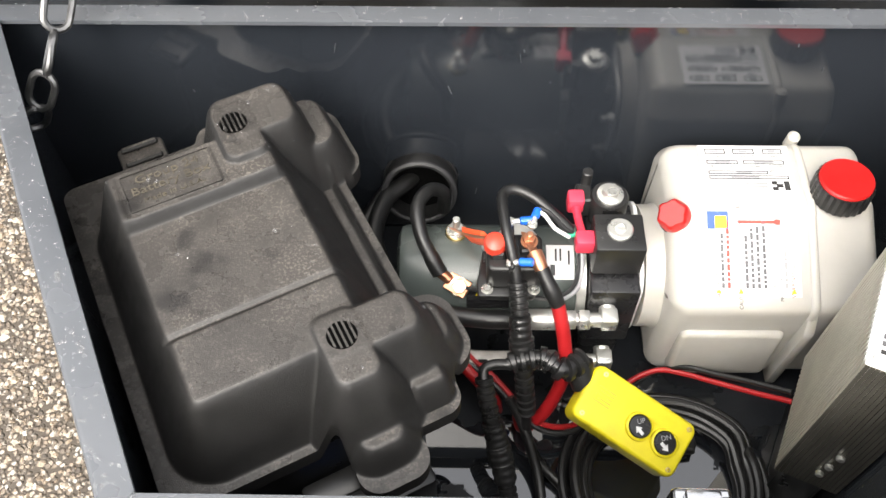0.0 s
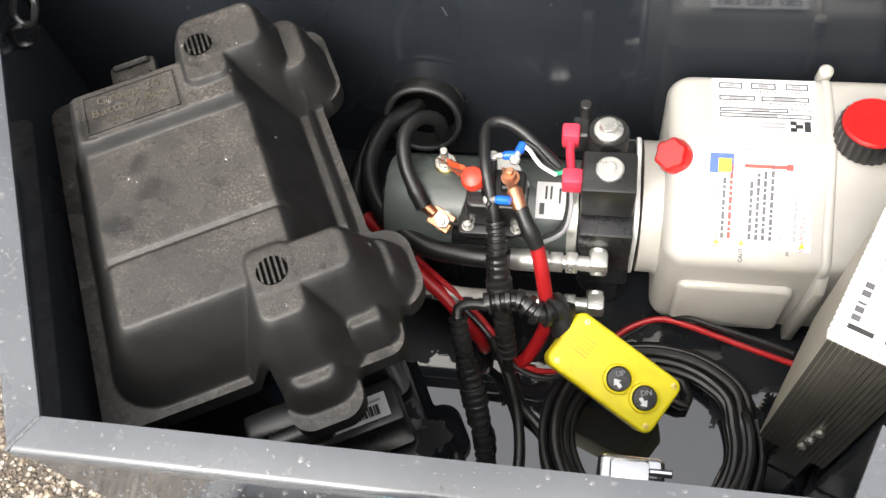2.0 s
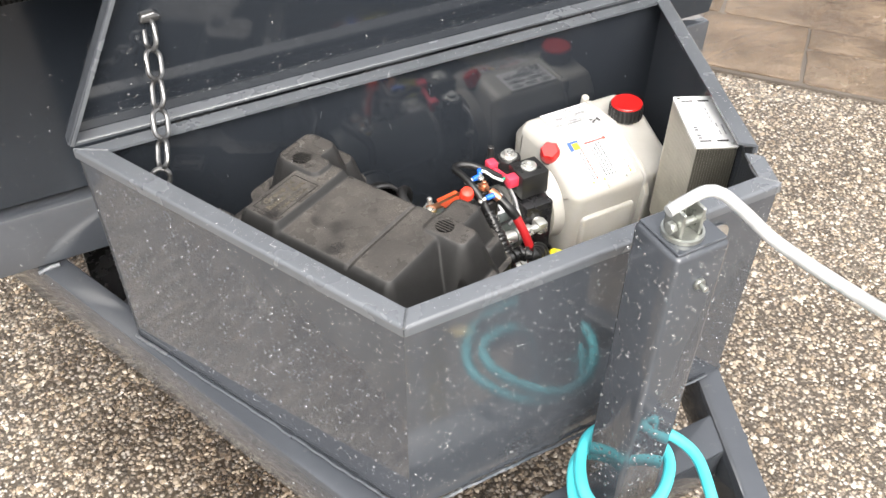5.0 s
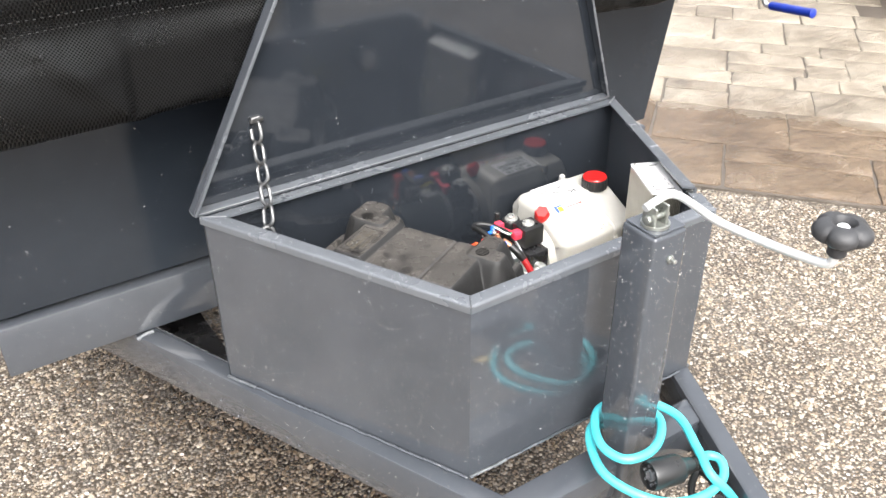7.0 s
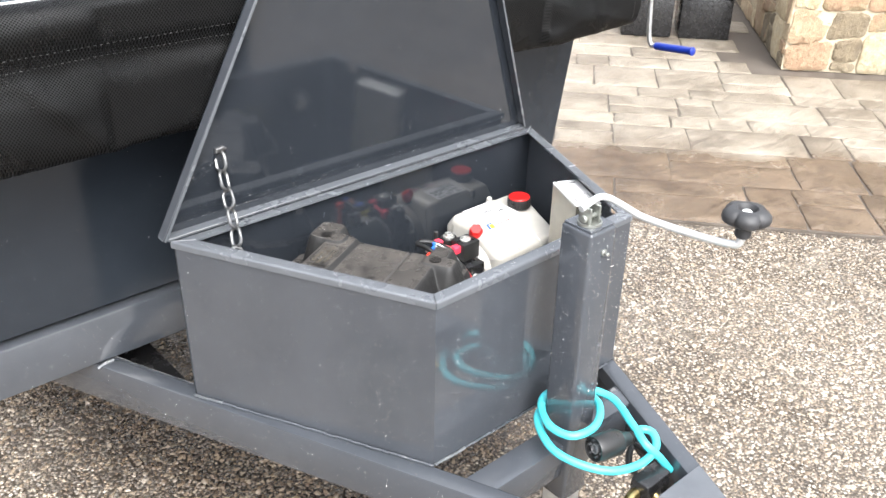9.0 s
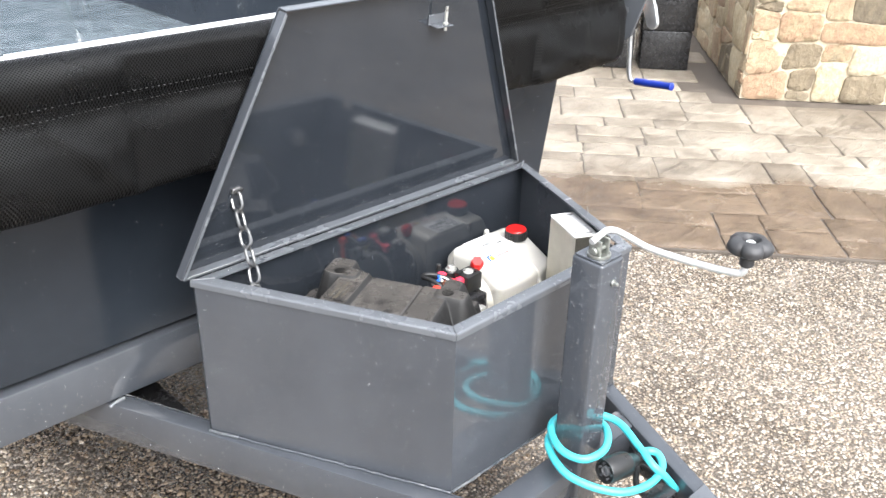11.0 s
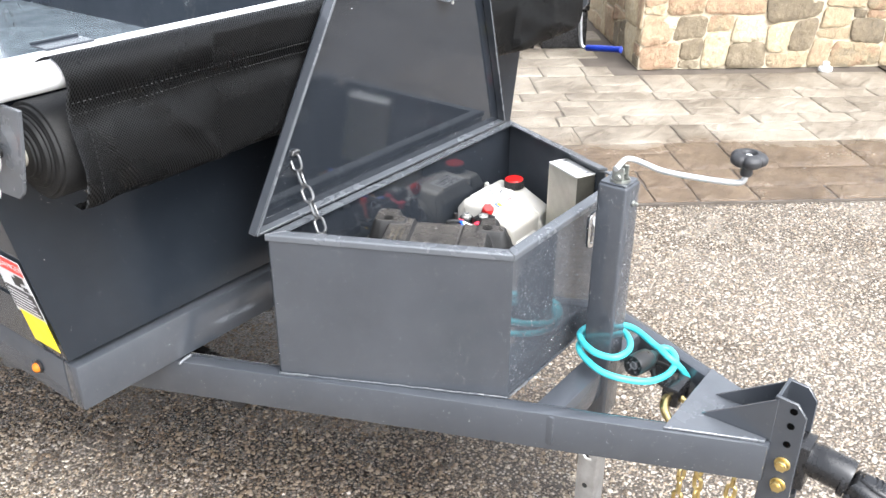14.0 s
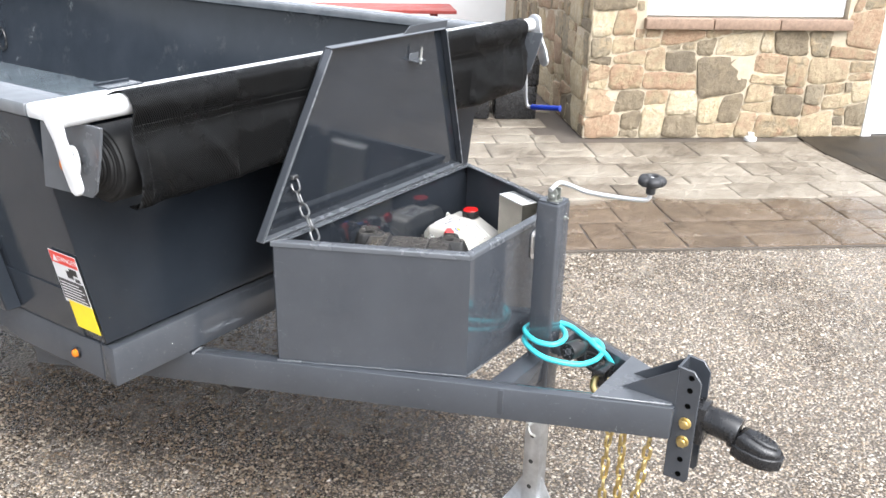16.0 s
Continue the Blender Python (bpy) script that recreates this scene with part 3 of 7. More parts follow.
def spline(points, step=0.006, closed=False):
    """A smooth run through the points (centripetal-like Catmull-Rom)."""
    p = [Vector(q) for q in points]
    k = len(p)
    out = []
    for i in range(k if closed else k - 1):
        if closed:
            a, b, c, d = p[(i - 1) % k], p[i], p[(i + 1) % k], p[(i + 2) % k]
        else:
            b, c = p[i], p[i + 1]
            a = p[i - 1] if i else b + (b - c)
            d = p[i + 2] if i + 2 < k else c + (c - b)
        m = max(2, int((c - b).length / step))
        for s in range(m):
            t = s / m
            out.append(0.5 * ((2 * b) + (c - a) * t + (2 * a - 5 * b + 4 * c - d) * t * t + (3 * b - a - 3 * c + d) * t ** 3))
    if not closed:
        out.append(p[-1].copy())
    return out


def tube(points, radius, segments=12, step=0.006, closed=False, smooth=True, squash=1.0):
    """A round cable along the points; radius is a number or a function of the share of the run."""
    run = spline(points, step, closed) if smooth else [Vector(q) for q in points]
    bm = bmesh.new()
    k = len(run)
    rings = []
    side = None
    for i, c in enumerate(run):
        t = (run[(i + 1) % k] - run[i - 1]) if closed else (run[min(i + 1, k - 1)] - run[max(i - 1, 0)])
        t.normalize()
        if side is None:
            side = t.orthogonal().normalized()
        side = (side - t * side.dot(t)).normalized()
        up = t.cross(side)
        r = radius(i / (k - 1)) if callable(radius) else radius
        rings.append([bm.verts.new(c + (side * math.cos(a) * squash + up * math.sin(a)) * r) for a in (2 * math.pi * j / segments for j in range(segments))])
    pairs = list(zip(rings, rings[1:])) + ([(rings[-1], rings[0])] if closed else [])
    for a, b in pairs:
        for j in range(segments):
            q = (j + 1) % segments
            bm.faces.new((a[j], a[q], b[q], b[j]))
    if not closed:
        bm.faces.new(rings[0][::-1])
        bm.faces.new(rings[-1])
    return bm


def hexagon(a, b, across, bevel=0.0008):
    h = (Vector(b) - Vector(a)).length
    r = across / math.sqrt(3)
    pts = [(r * math.cos(math.pi / 3 * i), r * math.sin(math.pi / 3 * i)) for i in range(6)]
    return prism(pts, 0, h, "z", bevel, 1, axis_pose(a, b))


def nut_and_stud(name, base, tip, parent, across=0.013, material=None):
    """A washer, a nut and the end of a stud along base to tip."""
    base, tip = Vector(base), Vector(tip)
    d = (tip - base).normalized()
    return part(name, join(rod(base, base + d * 0.002, across * 0.75, 20), hexagon(base + d * 0.002, base + d * 0.009, across),
                           rod(base + d * 0.009, tip, across * 0.3, 12, 0.0008)), material or STEEL, parent)


def link(length, width, wire, m):
    """One chain link lying along z with its flat in xz."""
    r = width / 2 - wire
    s = length / 2 - wire - r
    pts = [(r * math.cos(a), 0, s + r * math.sin(a)) for a in (math.pi * i / 8 for i in range(9))]
    pts += [(-r * math.cos(a), 0, -s - r * math.sin(a)) for a in (math.pi * i / 8 for i in range(9))]
    return moved(tube(pts, wire, 8, closed=True, smooth=False), m)


def chain(name, points, parent, material, length, width, wire):
    run = spline(points, 0.002)
    gap = length - 2 * wire
    spots, walked = [run[0]], 0.0
    for a, b in zip(run, run[1:]):
        walked += (b - a).length
        if walked >= gap:
            spots.append(b)
            walked = 0.0
    for i, (a, b) in enumerate(zip(spots, spots[1:])):
        mid = (a + b) / 2
        m = axis_pose(mid, mid + (b - a)) @ pose(0, 0, 0, 0, 0, 45 + 90 * (i % 2))
        part(name, link(length, width, wire, m), material, parent)


def text_mesh(body, size, m, material, parent, name="lettering", depth=0.0004, align="CENTER"):
    cu = bpy.data.curves.new(name, "FONT")
    cu.body, cu.size, cu.extrude, cu.align_x, cu.align_y = body, size, depth, align, "CENTER"
    ob = bpy.data.objects.new(name, cu)
    scene.collection.objects.link(ob)
    bpy.context.view_layer.update()
    me = bpy.data.meshes.new_from_object(ob.evaluated_get(bpy.context.evaluated_depsgraph_get()))
    bpy.data.objects.remove(ob)
    bpy.data.curves.remove(cu)
    bm = bmesh.new()
    bm.from_mesh(me)
    bpy.data.meshes.remove(me)
    return part(name, moved(bm, m), material, parent, smooth=None)


def plate_pose(origin, right, up):
    """The pose whose x runs along right and y along up, z out of the plate."""
    x = Vector(right).normalized()
    z = x.cross(Vector(up)).normalized()
    y = z.cross(x)
    m = Matrix((x, y, z)).transposed().to_4x4()
    m.translation = origin
    return m


def bars(m, rects, z, material, parent, name, thick=0.0003):
    """Flat printed bars (x0, y0, x1, y1) on a plate at the pose m: each its own part, or one patch of fine print."""
    pieces = [moved(box((x0, y0, z), (x1, y1, z + thick)), m) for x0, y0, x1, y1 in rects]
    if len(pieces) <= 8:
        for piece in pieces:
            part(name, piece, material, parent, smooth=None)
    else:
        tagged(part(name, join(*pieces), material, parent, smooth=None), kind="stuff")


# ---- ground, pavement, house ----
def sheet(x0, y0, x1, y1, z, nx=1, ny=1):
    bm = bmesh.new()
    grid = [[bm.verts.new((x0 + (x1 - x0) * i / nx, y0 + (y1 - y0) * j / ny, z)) for i in range(nx + 1)] for j in range(ny + 1)]
    for j in range(ny):
        for i in range(nx):
            bm.faces.new((grid[j][i], grid[j][i + 1], grid[j + 1][i + 1], grid[j + 1][i]))
    return bm


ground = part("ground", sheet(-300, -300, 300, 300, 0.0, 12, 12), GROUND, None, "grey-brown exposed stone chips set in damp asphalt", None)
tagged(ground, category="ground", kind="structure")

# the house frame: u runs along the stone front, n runs away from the drive
HOUSE = Matrix(((0.648, 0.762, 0, 0), (-0.762, 0.648, 0, 0), (0, 0, 1, 0), (0, 0, 0, 1)))
PAVE = 0.02


def house_pose(u, n, z, along="u"):
    """A pose on the house: x along the wall, y up, z out of the wall."""
    if along == "u":
        return HOUSE @ plate_pose((u, n, z), (1, 0, 0), (0, 0, 1))
    return HOUSE @ plate_pose((u, n, z), (0, -1, 0), (0, 0, 1))


pavement = part("pavement", box((-14, 2.32, -0.05), (14, 14, PAVE - 0.010), m=HOUSE), GROUT, None, "stamped tan concrete paving with dark joints, damp from rain", None)
tagged(pavement, category="pavement", kind="structure")


def clip_half(poly, a, b, c):
    """Keeps the side of the polygon where a x + b y < c."""
    out = []
    for i in range(len(poly)):
        p, q = poly[i], poly[(i + 1) % len(poly)]
        dp, dq = a * p[0] + b * p[1] - c, a * q[0] + b * q[1] - c
        if dp <= 0:
            out.append(p)
        if dp * dq < 0:
            t = dp / (dp - dq)
            out.append((p[0] + (q[0] - p[0]) * t, p[1] + (q[1] - p[1]) * t))
    return out


def rubble(width, height, size, rng):
    """Fieldstones of very mixed size that fill a rectangle, made by splitting it again and again with tilted cuts."""
    todo, done = [[(0, 0), (width, 0), (width, height), (0, height)]], []
    while todo:
        poly = todo.pop()
        xs, ys = [p[0] for p in poly], [p[1] for p in poly]
        w, h = max(xs) - min(xs), max(ys) - min(ys)
        goal = size * rng.choice((0.55, 0.8, 1.1, 1.4, 1.7))
        if w < goal * 1.55 and h < goal * 1.1 and w < h * 3.2:
            done.append(poly)
            continue
        tilt = radians(rng.gauss(0, 6))
        share = rng.choice((0.3, 0.38, 0.5, 0.62, 0.7))
        if w / 1.25 > h:
            a, b = math.cos(tilt * 1.4), math.sin(tilt * 1.4)
        else:
            a, b = math.sin(tilt), math.cos(tilt)
        c = a * (min(xs) + w * share) + b * (min(ys) + h * share)
        for part_poly in (clip_half(poly, a, b, c), clip_half(poly, -a, -b, -c)):
            if len(part_poly) >= 3:
                todo.append(part_poly)
    return done


def shrink(poly, d):
    k = len(poly)
    area = sum(poly[i][0] * poly[(i + 1) % k][1] - poly[(i + 1) % k][0] * poly[i][1] for i in range(k)) / 2
    sign = 1 if area > 0 else -1
    out = [(x, y) for x, y in poly]
    for i in range(k):
        (x0, y0), (x1, y1) = poly[i], poly[(i + 1) % k]
        ln = math.hypot(x1 - x0, y1 - y0)
        if ln < 1e-6:
            continue
        a, b = sign * (y1 - y0) / ln, -sign * (x1 - x0) / ln
        out = clip_half(out, a, b, a * x0 + b * y0 - d)
        if len(out) < 3:
            return []
    return out


def chaikin(poly, rounds, cut=0.25):
    for _ in range(rounds):
        nxt = []
        for i in range(len(poly)):
            (x0, y0), (x1, y1) = poly[i], poly[(i + 1) % len(poly)]
            nxt += [(x0 + (x1 - x0) * cut, y0 + (y1 - y0) * cut), (x1 + (x0 - x1) * cut, y1 + (y0 - y1) * cut)]
        poly = nxt
    return poly


def stone_mesh(poly, rise, rng, m, jag=0.006, slab=False):
    if slab:
        fine = []
        for i in range(len(poly)):
            (x0, y0), (x1, y1) = poly[i], poly[(i + 1) % len(poly)]
            fine += [(x0 + (x1 - x0) * t, y0 + (y1 - y0) * t) for t in (0.03, 0.35, 0.65, 0.97)]
        poly = [(x + rng.uniform(-jag, jag), y + rng.uniform(-jag, jag)) for x, y in fine]
    else:
        bent = []
        for i in range(len(poly)):
            (x0, y0), (x1, y1) = poly[i], poly[(i + 1) % len(poly)]
            reach = math.hypot(x1 - x0, y1 - y0)
            bow = min(0.016, 0.07 * reach)
            bent.append((x0, y0))
            if reach > 0.06:
                for t in (0.33, 0.67):
                    q = rng.uniform(-bow, 0.4 * bow)
                    bent.append((x0 + (x1 - x0) * t - (y1 - y0) / reach * q, y0 + (y1 - y0) * t + (x1 - x0) / reach * q))
        poly = [(x + rng.uniform(-jag, jag) * 0.6, y + rng.uniform(-jag, jag) * 0.6) for x, y in chaikin(bent, 2, 0.25)]
    cx, cy = sum(p[0] for p in poly) / len(poly), sum(p[1] for p in poly) / len(poly)
    bm = bmesh.new()
    tilt = 0.004 if slab else 0.06
    tilt_x, tilt_y = rng.uniform(-tilt, tilt), rng.uniform(-tilt, tilt)
    rough = 0.0008 if slab else 0.003
    rings = []
    for scale, h in ((1.0, -0.01), (1.0, 0.55 * rise), (0.975, rise), (0.6, rise)) if slab else ((1.0, -0.01), (1.0, 0.55 * rise), (0.955, 0.92 * rise), (0.6, rise)):
        rings.append([bm.verts.new((cx + (x - cx) * scale, cy + (y - cy) * scale,
                                    h + ((x - cx) * tilt_x + (y - cy) * tilt_y + rng.uniform(-rough, rough) if h > 0 else 0))) for x, y in poly])
    k = len(poly)
    for a, b in zip(rings, rings[1:]):
        for i in range(k):
            bm.faces.new((a[i], a[(i + 1) % k], b[(i + 1) % k], b[i]))
    bm.faces.new(rings[-1])
    return moved(bm, m)


def stone_face(wall, m, width, height, size, seed, holes=()):
    rng = random.Random(seed)
    for poly in rubble(width, height, size, rng):
        cx, cy = sum(p[0] for p in poly) / len(poly), sum(p[1] for p in poly) / len(poly)
        for x0, y0, x1, y1 in holes:
            if x0 < cx < x1 and y0 < cy < y1:
                poly = clip_half(poly, 0, 1, y0)
            elif cy > y0 and cx <= x0 and cy < y1:
                poly = clip_half(poly, 1, 0, x0)
            elif cy > y0 and cx >= x1 and cy < y1:
                poly = clip_half(poly, -1, 0, -x1)
            elif x0 - 0.2 < cx < x1 + 0.2 and cy <= y0:
                poly = clip_half(poly, 0, 1, y0)
        if len(poly) < 3:
            continue
        poly = shrink(poly, rng.uniform(0.006, 0.011))
        if len(poly) >= 3:
            part("stone", stone_mesh(poly, rng.uniform(0.007, 0.018), rng, m), STONE, wall, smooth=50)


def wall_block(name, u0, n0, u1, n1, z1, label, openings=()):
    """A house wall along u with openings (u0, z0, u1, z1) right through it."""
    pieces = []
    us = sorted({u0, u1, *[o[0] for o in openings], *[o[2] for o in openings]})
    for a, b in zip(us, us[1:]):
        spans = [(PAVE - 0.005, z1)]
        for ou0, oz0, ou1, oz1 in openings:
            if a >= ou0 - 1e-6 and b <= ou1 + 1e-6:
                spans = [(PAVE - 0.005, oz0), (oz1, z1)] if oz0 > PAVE else [(oz1, z1)]
        pieces += [box((a, n0, lo), (b, n1, hi), m=HOUSE) for lo, hi in spans]
    w = part(name, join(*pieces), MORTAR, None, label, None)
    return tagged(w, category="wall", kind="structure")


wall_front = wall_block("wall_front", 1.6, 5.0, 7.0, 5.32, 2.9, "tan and brown fieldstone house wall with pale mortar",
                        ((2.08, 1.06, 3.905, 2.35), (4.24, 0.0, 6.6, 2.3)))
wall_return = wall_block("wall_return", 1.6, 5.324, 1.92, 9.2, 2.9, "fieldstone house wall running back beside the porch")
wall_back = part("wall_back", box((-9, 9.2, PAVE - 0.005), (1.92, 9.5, 2.9), m=HOUSE), SIDING, None, "pale painted house wall far behind the porch", None)
tagged(wall_back, category="wall", kind="structure")

window = thing("window_1", HOUSE @ Vector((2.99, 5.0, 1.08)), "white framed house window above a brown stone sill", "window", kind="structure")
for lo, hi in (((2.085, 5.06, 1.085), (2.16, 5.16, 2.35)), ((3.825, 5.06, 1.085), (3.9, 5.16, 2.35)), ((2.16, 5.06, 1.085), (3.825, 5.16, 1.24)),
               ((2.16, 5.06, 2.26), (3.825, 5.16, 2.35)), ((2.95, 5.07, 1.24), (3.08, 5.15, 2.26))):
    part("window_frame", box(lo, hi, 0.006, 1, HOUSE), SIDING, window)
for a, b in ((2.16, 2.95), (3.08, 3.825)):
    part("pane", box((a, 5.10, 1.24), (b, 5.108, 2.26), m=HOUSE), GLASS_DARK, window, smooth=None)
for a, b in ((2.06, 2.66), (2.668, 3.26), (3.268, 3.93)):
    part("sill_stone", prism([(a, 4.93), (b, 4.93), (b, 5.055), (a, 5.055)], 0.985, 1.075, "z", 0.008, 2, HOUSE), BRICK_SILL, window, "brown sandstone sill block")
apron = part("apron", prism([(3.62, 4.985), (3.58, 4.40), (3.66, 3.60), (3.90, 3.40), (7.5, 3.40), (7.5, 4.985)], PAVE - 0.006, PAVE + 0.005, "z", 0.002, 1, HOUSE), WET_TAR, None,
             "dark damp asphalt apron before the white door", None)
tagged(apron, category="pavement", kind="structure")
door = thing("door_1", HOUSE @ Vector((5.4, 5.0, 0.02)), "white panelled garage door in the stone wall", "door", kind="structure")
handle_plate = part("door_handle", box((4.395, 5.035, 1.06), (4.445, 5.0585, 1.24), 0.006, 2, HOUSE), GALV, door, "grey metal door lock plate")
part("lever", join(rod(HOUSE @ Vector((4.42, 5.036, 1.11)), HOUSE @ Vector((4.42, 4.99, 1.11)), 0.009, 12, 0.001), rod(HOUSE @ Vector((4.42, 4.995, 1.11)), HOUSE @ Vector((4.52, 4.992, 1.11)), 0.008, 12, 0.002)), GALV, handle_plate)
part("door_frame", box((4.245, 4.985, PAVE), (4.34, 5.2, 2.3), 0.006, 1, HOUSE), SIDING, door)
for k in range(4):
    part("panel", box((4.345, 5.06, PAVE + 0.005 + 0.567 * k), (6.59, 5.10, PAVE + 0.565 + 0.567 * k), 0.006, 1, HOUSE), SIDING, door)


# ---- dump trailer: tongue, frame and bed ----
trailer = thing("dump_trailer", (0, 2.0, 0.0), "dark grey painted steel dump trailer with an open tarped bed", "trailer")
BEAM_LO, BEAM_HI = 0.54, 0.645


def beam(side):
    """One leg of the tongue: outer edge from the frame to the coupler, a rectangular tube."""
    ex, ey, w = 0.062, -0.585, 0.055
    bx, by = 0.865, 1.247
    pts = [(side * bx, by), (side * ex, ey), (side * (ex - w * 0.6), ey), (side * (ex - w * 0.6), ey + 0.02), (side * (bx - w * 1.1), by)]
    return prism(pts, BEAM_LO, BEAM_HI, "z", 0.005, 2)


for side in (-1, 1):
    part("tongue_beam", beam(side), PAINT, trailer)
part("tongue_crossmember", box((-0.262, -0.146, 0.556), (0.262, -0.082, 0.641), 0.005), PAINT, trailer)
RAIL_IN, RAIL_OUT = 0.455, 0.57
# paler paint on this plate stands in for the sky reflected in it
part("tongue_plate", prism([(-0.148, -0.37), (0.148, -0.37), (0.058, -0.575), (-0.058, -0.575)], 0.6455, 0.652, "z", 0.0015, 1), PAINT_WORN_LIT, trailer)
for side in (-1, 1):
    part("coupler_gusset", prism([(-0.42, 0.652), (-0.585, 0.652), (-0.585, 0.765)], side * 0.045 - 0.003, side * 0.045 + 0.003, "x", 0.001, 1), PAINT, trailer)
    # the slotted channel that takes the coupler
    pts = [(-0.575, 0.405), (-0.640, 0.405), (-0.648, 0.418), (-0.648, 0.735), (-0.625, 0.765), (-0.575, 0.77)]
    part("channel_flange", prism(pts, side * 0.040 - 0.004, side * 0.040 + 0.004, "x", 0.0015, 1), PAINT, trailer)
    for z in (0.428, 0.478, 0.655, 0.705, 0.745):
        part("bolt_hole", turn([(0.0085, 0), (0.0085, 0.0006)], axis_pose((side * 0.0442, -0.619, z), (side * 0.05, -0.619, z)), 16), SLOT, trailer, "dark empty bolt hole")
part("channel_web", box((-0.036, -0.585, 0.405), (0.036, -0.577, 0.77), 0.001, 1), PAINT, trailer)
part("front_crossmember", box((-0.915, 0.745, 0.65), (0.915, 0.80, 0.772), 0.006), PAINT, trailer)
for side in (-1, 1):
    part("side_rail", box((min(side * 0.915, side * 0.865), 0.803, 0.65), (max(side * 0.915, side * 0.865), 4.7, 0.772), 0.006), PAINT, trailer)
    part("axle_fender", box((min(side * 0.93, side * 1.13), 2.3, 0.70), (max(side * 0.93, side * 1.13), 4.1, 0.712), 0.004), PAINT, trailer)


def bed_x(z):
    return 0.918 + 0.19 * (z - 0.78)


BED_LO, BED_TOP, BED_Y = 0.786, 1.452, 0.762
part("front_wall", prism([(-bed_x(BED_LO), BED_LO), (bed_x(BED_LO), BED_LO), (bed_x(BED_TOP), BED_TOP), (-bed_x(BED_TOP), BED_TOP)], BED_Y, BED_Y + 0.006, "y"), BED_PAINT_SHADED, trailer)
for side in (-1, 1):
    a, b = side * bed_x(BED_LO), side * bed_x(BED_TOP)
    part("side_wall", prism([(a, BED_LO), (b, BED_TOP), (b - side * 0.006, BED_TOP), (a - side * 0.006, BED_LO)], BED_Y + 0.007, 4.7, "y"), BED_PAINT, trailer)
    part("side_skirt", prism([(side * (bed_x(0.782) + 0.004), 0.782), (side * (bed_x(0.93) + 0.004), 0.93), (side * (bed_x(0.93) + 0.001), 0.93), (side * (bed_x(0.782) + 0.001), 0.782)],
                             0.86, 4.7, "y"), BED_PAINT, trailer)
    for y in (1.16, 1.85, 2.55, 3.3):
        part("side_stake", prism([(side * (bed_x(0.79) + 0.005), 0.79), (side * (bed_x(1.455) + 0.005), 1.455), (side * (bed_x(1.455) + 0.055), 1.455), (side * (bed_x(0.79) + 0.055), 0.79)],
                                 y, y + 0.075, "y", 0.004, 1), BED_PAINT, trailer)
    x0, x1 = sorted((side * 0.935, side * 1.052))
    part("top_rail", box((x0, BED_Y + 0.004, 1.4535), (x1, 4.7, 1.490), 0.008), WET_RAIL, trailer, "wet grey rail along the top edge")
part("top_rail", box((-1.050, BED_Y - 0.075, 1.4535), (1.050, BED_Y + 0.002, 1.489), 0.008), WHITE_STEEL, trailer, "bright zinc-coloured rail along the top edge")
part("bed_floor", box((-0.94, BED_Y + 0.008, 0.912), (0.94, 4.69, 0.92)), WET_BED, trailer)
part("tailgate", box((-1.0, 4.70, 0.79), (1.0, 4.75, 1.52), 0.005, 1), BED_PAINT, trailer)
part("tarp_hook_plate", join(box((-0.832, 0.742, 1.4892), (-0.722, 0.805, 1.4935), 0.0015, 1), box((-0.832, 0.801, 1.4935), (-0.722, 0.805, 1.4985), 0.001, 1)), BED_PAINT, trailer, "dark hook plate on the top rail")
part("tie_ring", tube([(0.950 + 0.03 * math.cos(a) * 0.2, 4.37 + 0.06 * math.cos(a), 1.07 + 0.07 * math.sin(a)) for a in (2 * math.pi * i / 16 for i in range(16))], 0.008, 8, closed=True), BLACK_PAINT, trailer)
# the bed's own black frame rails below the floor
for side in (-1, 1):
    x0, x1 = sorted((side * RAIL_IN, side * RAIL_OUT))
    part("frame_rail", box((x0, 0.62, 0.500), (x1, 4.6, 0.537), 0.006), BLACK_PAINT, trailer, "black steel frame rail under the bed")
# welds where the tongue meets the frame
for side in (-1, 1):
    part("weld", tube([(side * 0.648, 0.742, 0.640), (side * 0.628, 0.741, 0.647), (side * 0.610, 0.741, 0.648)], 0.0045, 6, 0.004), WELD, trailer)
# amber marker lights
for x, y, z, out in ((-0.918, 0.915, 0.71, (-1, 0, 0)), (0.918, 0.915, 0.71, (1, 0, 0))):
    lamp = part("marker_lamp", rod((x, y, z), (x + out[0] * 0.006, y, z), 0.017, 20, 0.001), RUBBER, trailer, "black rubber lamp grommet")
    part("lens", turn([(0.013, 0.0), (0.012, 0.006), (0.007, 0.010), (0.001, 0.0115)], axis_pose((x + out[0] * 0.006, y, z), (x + out[0], y, z)), 20), AMBER, lamp, "amber lamp lens")


def on_side(y, z, off=0.006):
    return (-bed_x(z) - off, y, z)


# decals on the bed's side wall
decal_up = Vector(on_side(0.9, 1.1)) - Vector(on_side(0.9, 0.9))
dm = plate_pose(on_side(0.825, 0.98, 0.0055), (0, -1, 0), decal_up)
warn = part("warning_decal", box((-0.06, -0.085, 0), (0.06, 0.085, 0.0006), m=dm), STICKER, trailer, "white and red warning decal with unreadable print")
bars(dm, [(-0.058, 0.046, 0.058, 0.083)], 0.0008, RED_INK, warn, "red_band")
part("triangle", prism([(-0.050, 0.052), (-0.026, 0.052), (-0.038, 0.074)], 0.0010, 0.0013, "z", m=dm), STICKER, warn, smooth=None)
text_mesh("DANGER", 0.021, dm @ Matrix.Translation((0.016, 0.0635, 0.0012)), STICKER, warn, depth=0.0001)
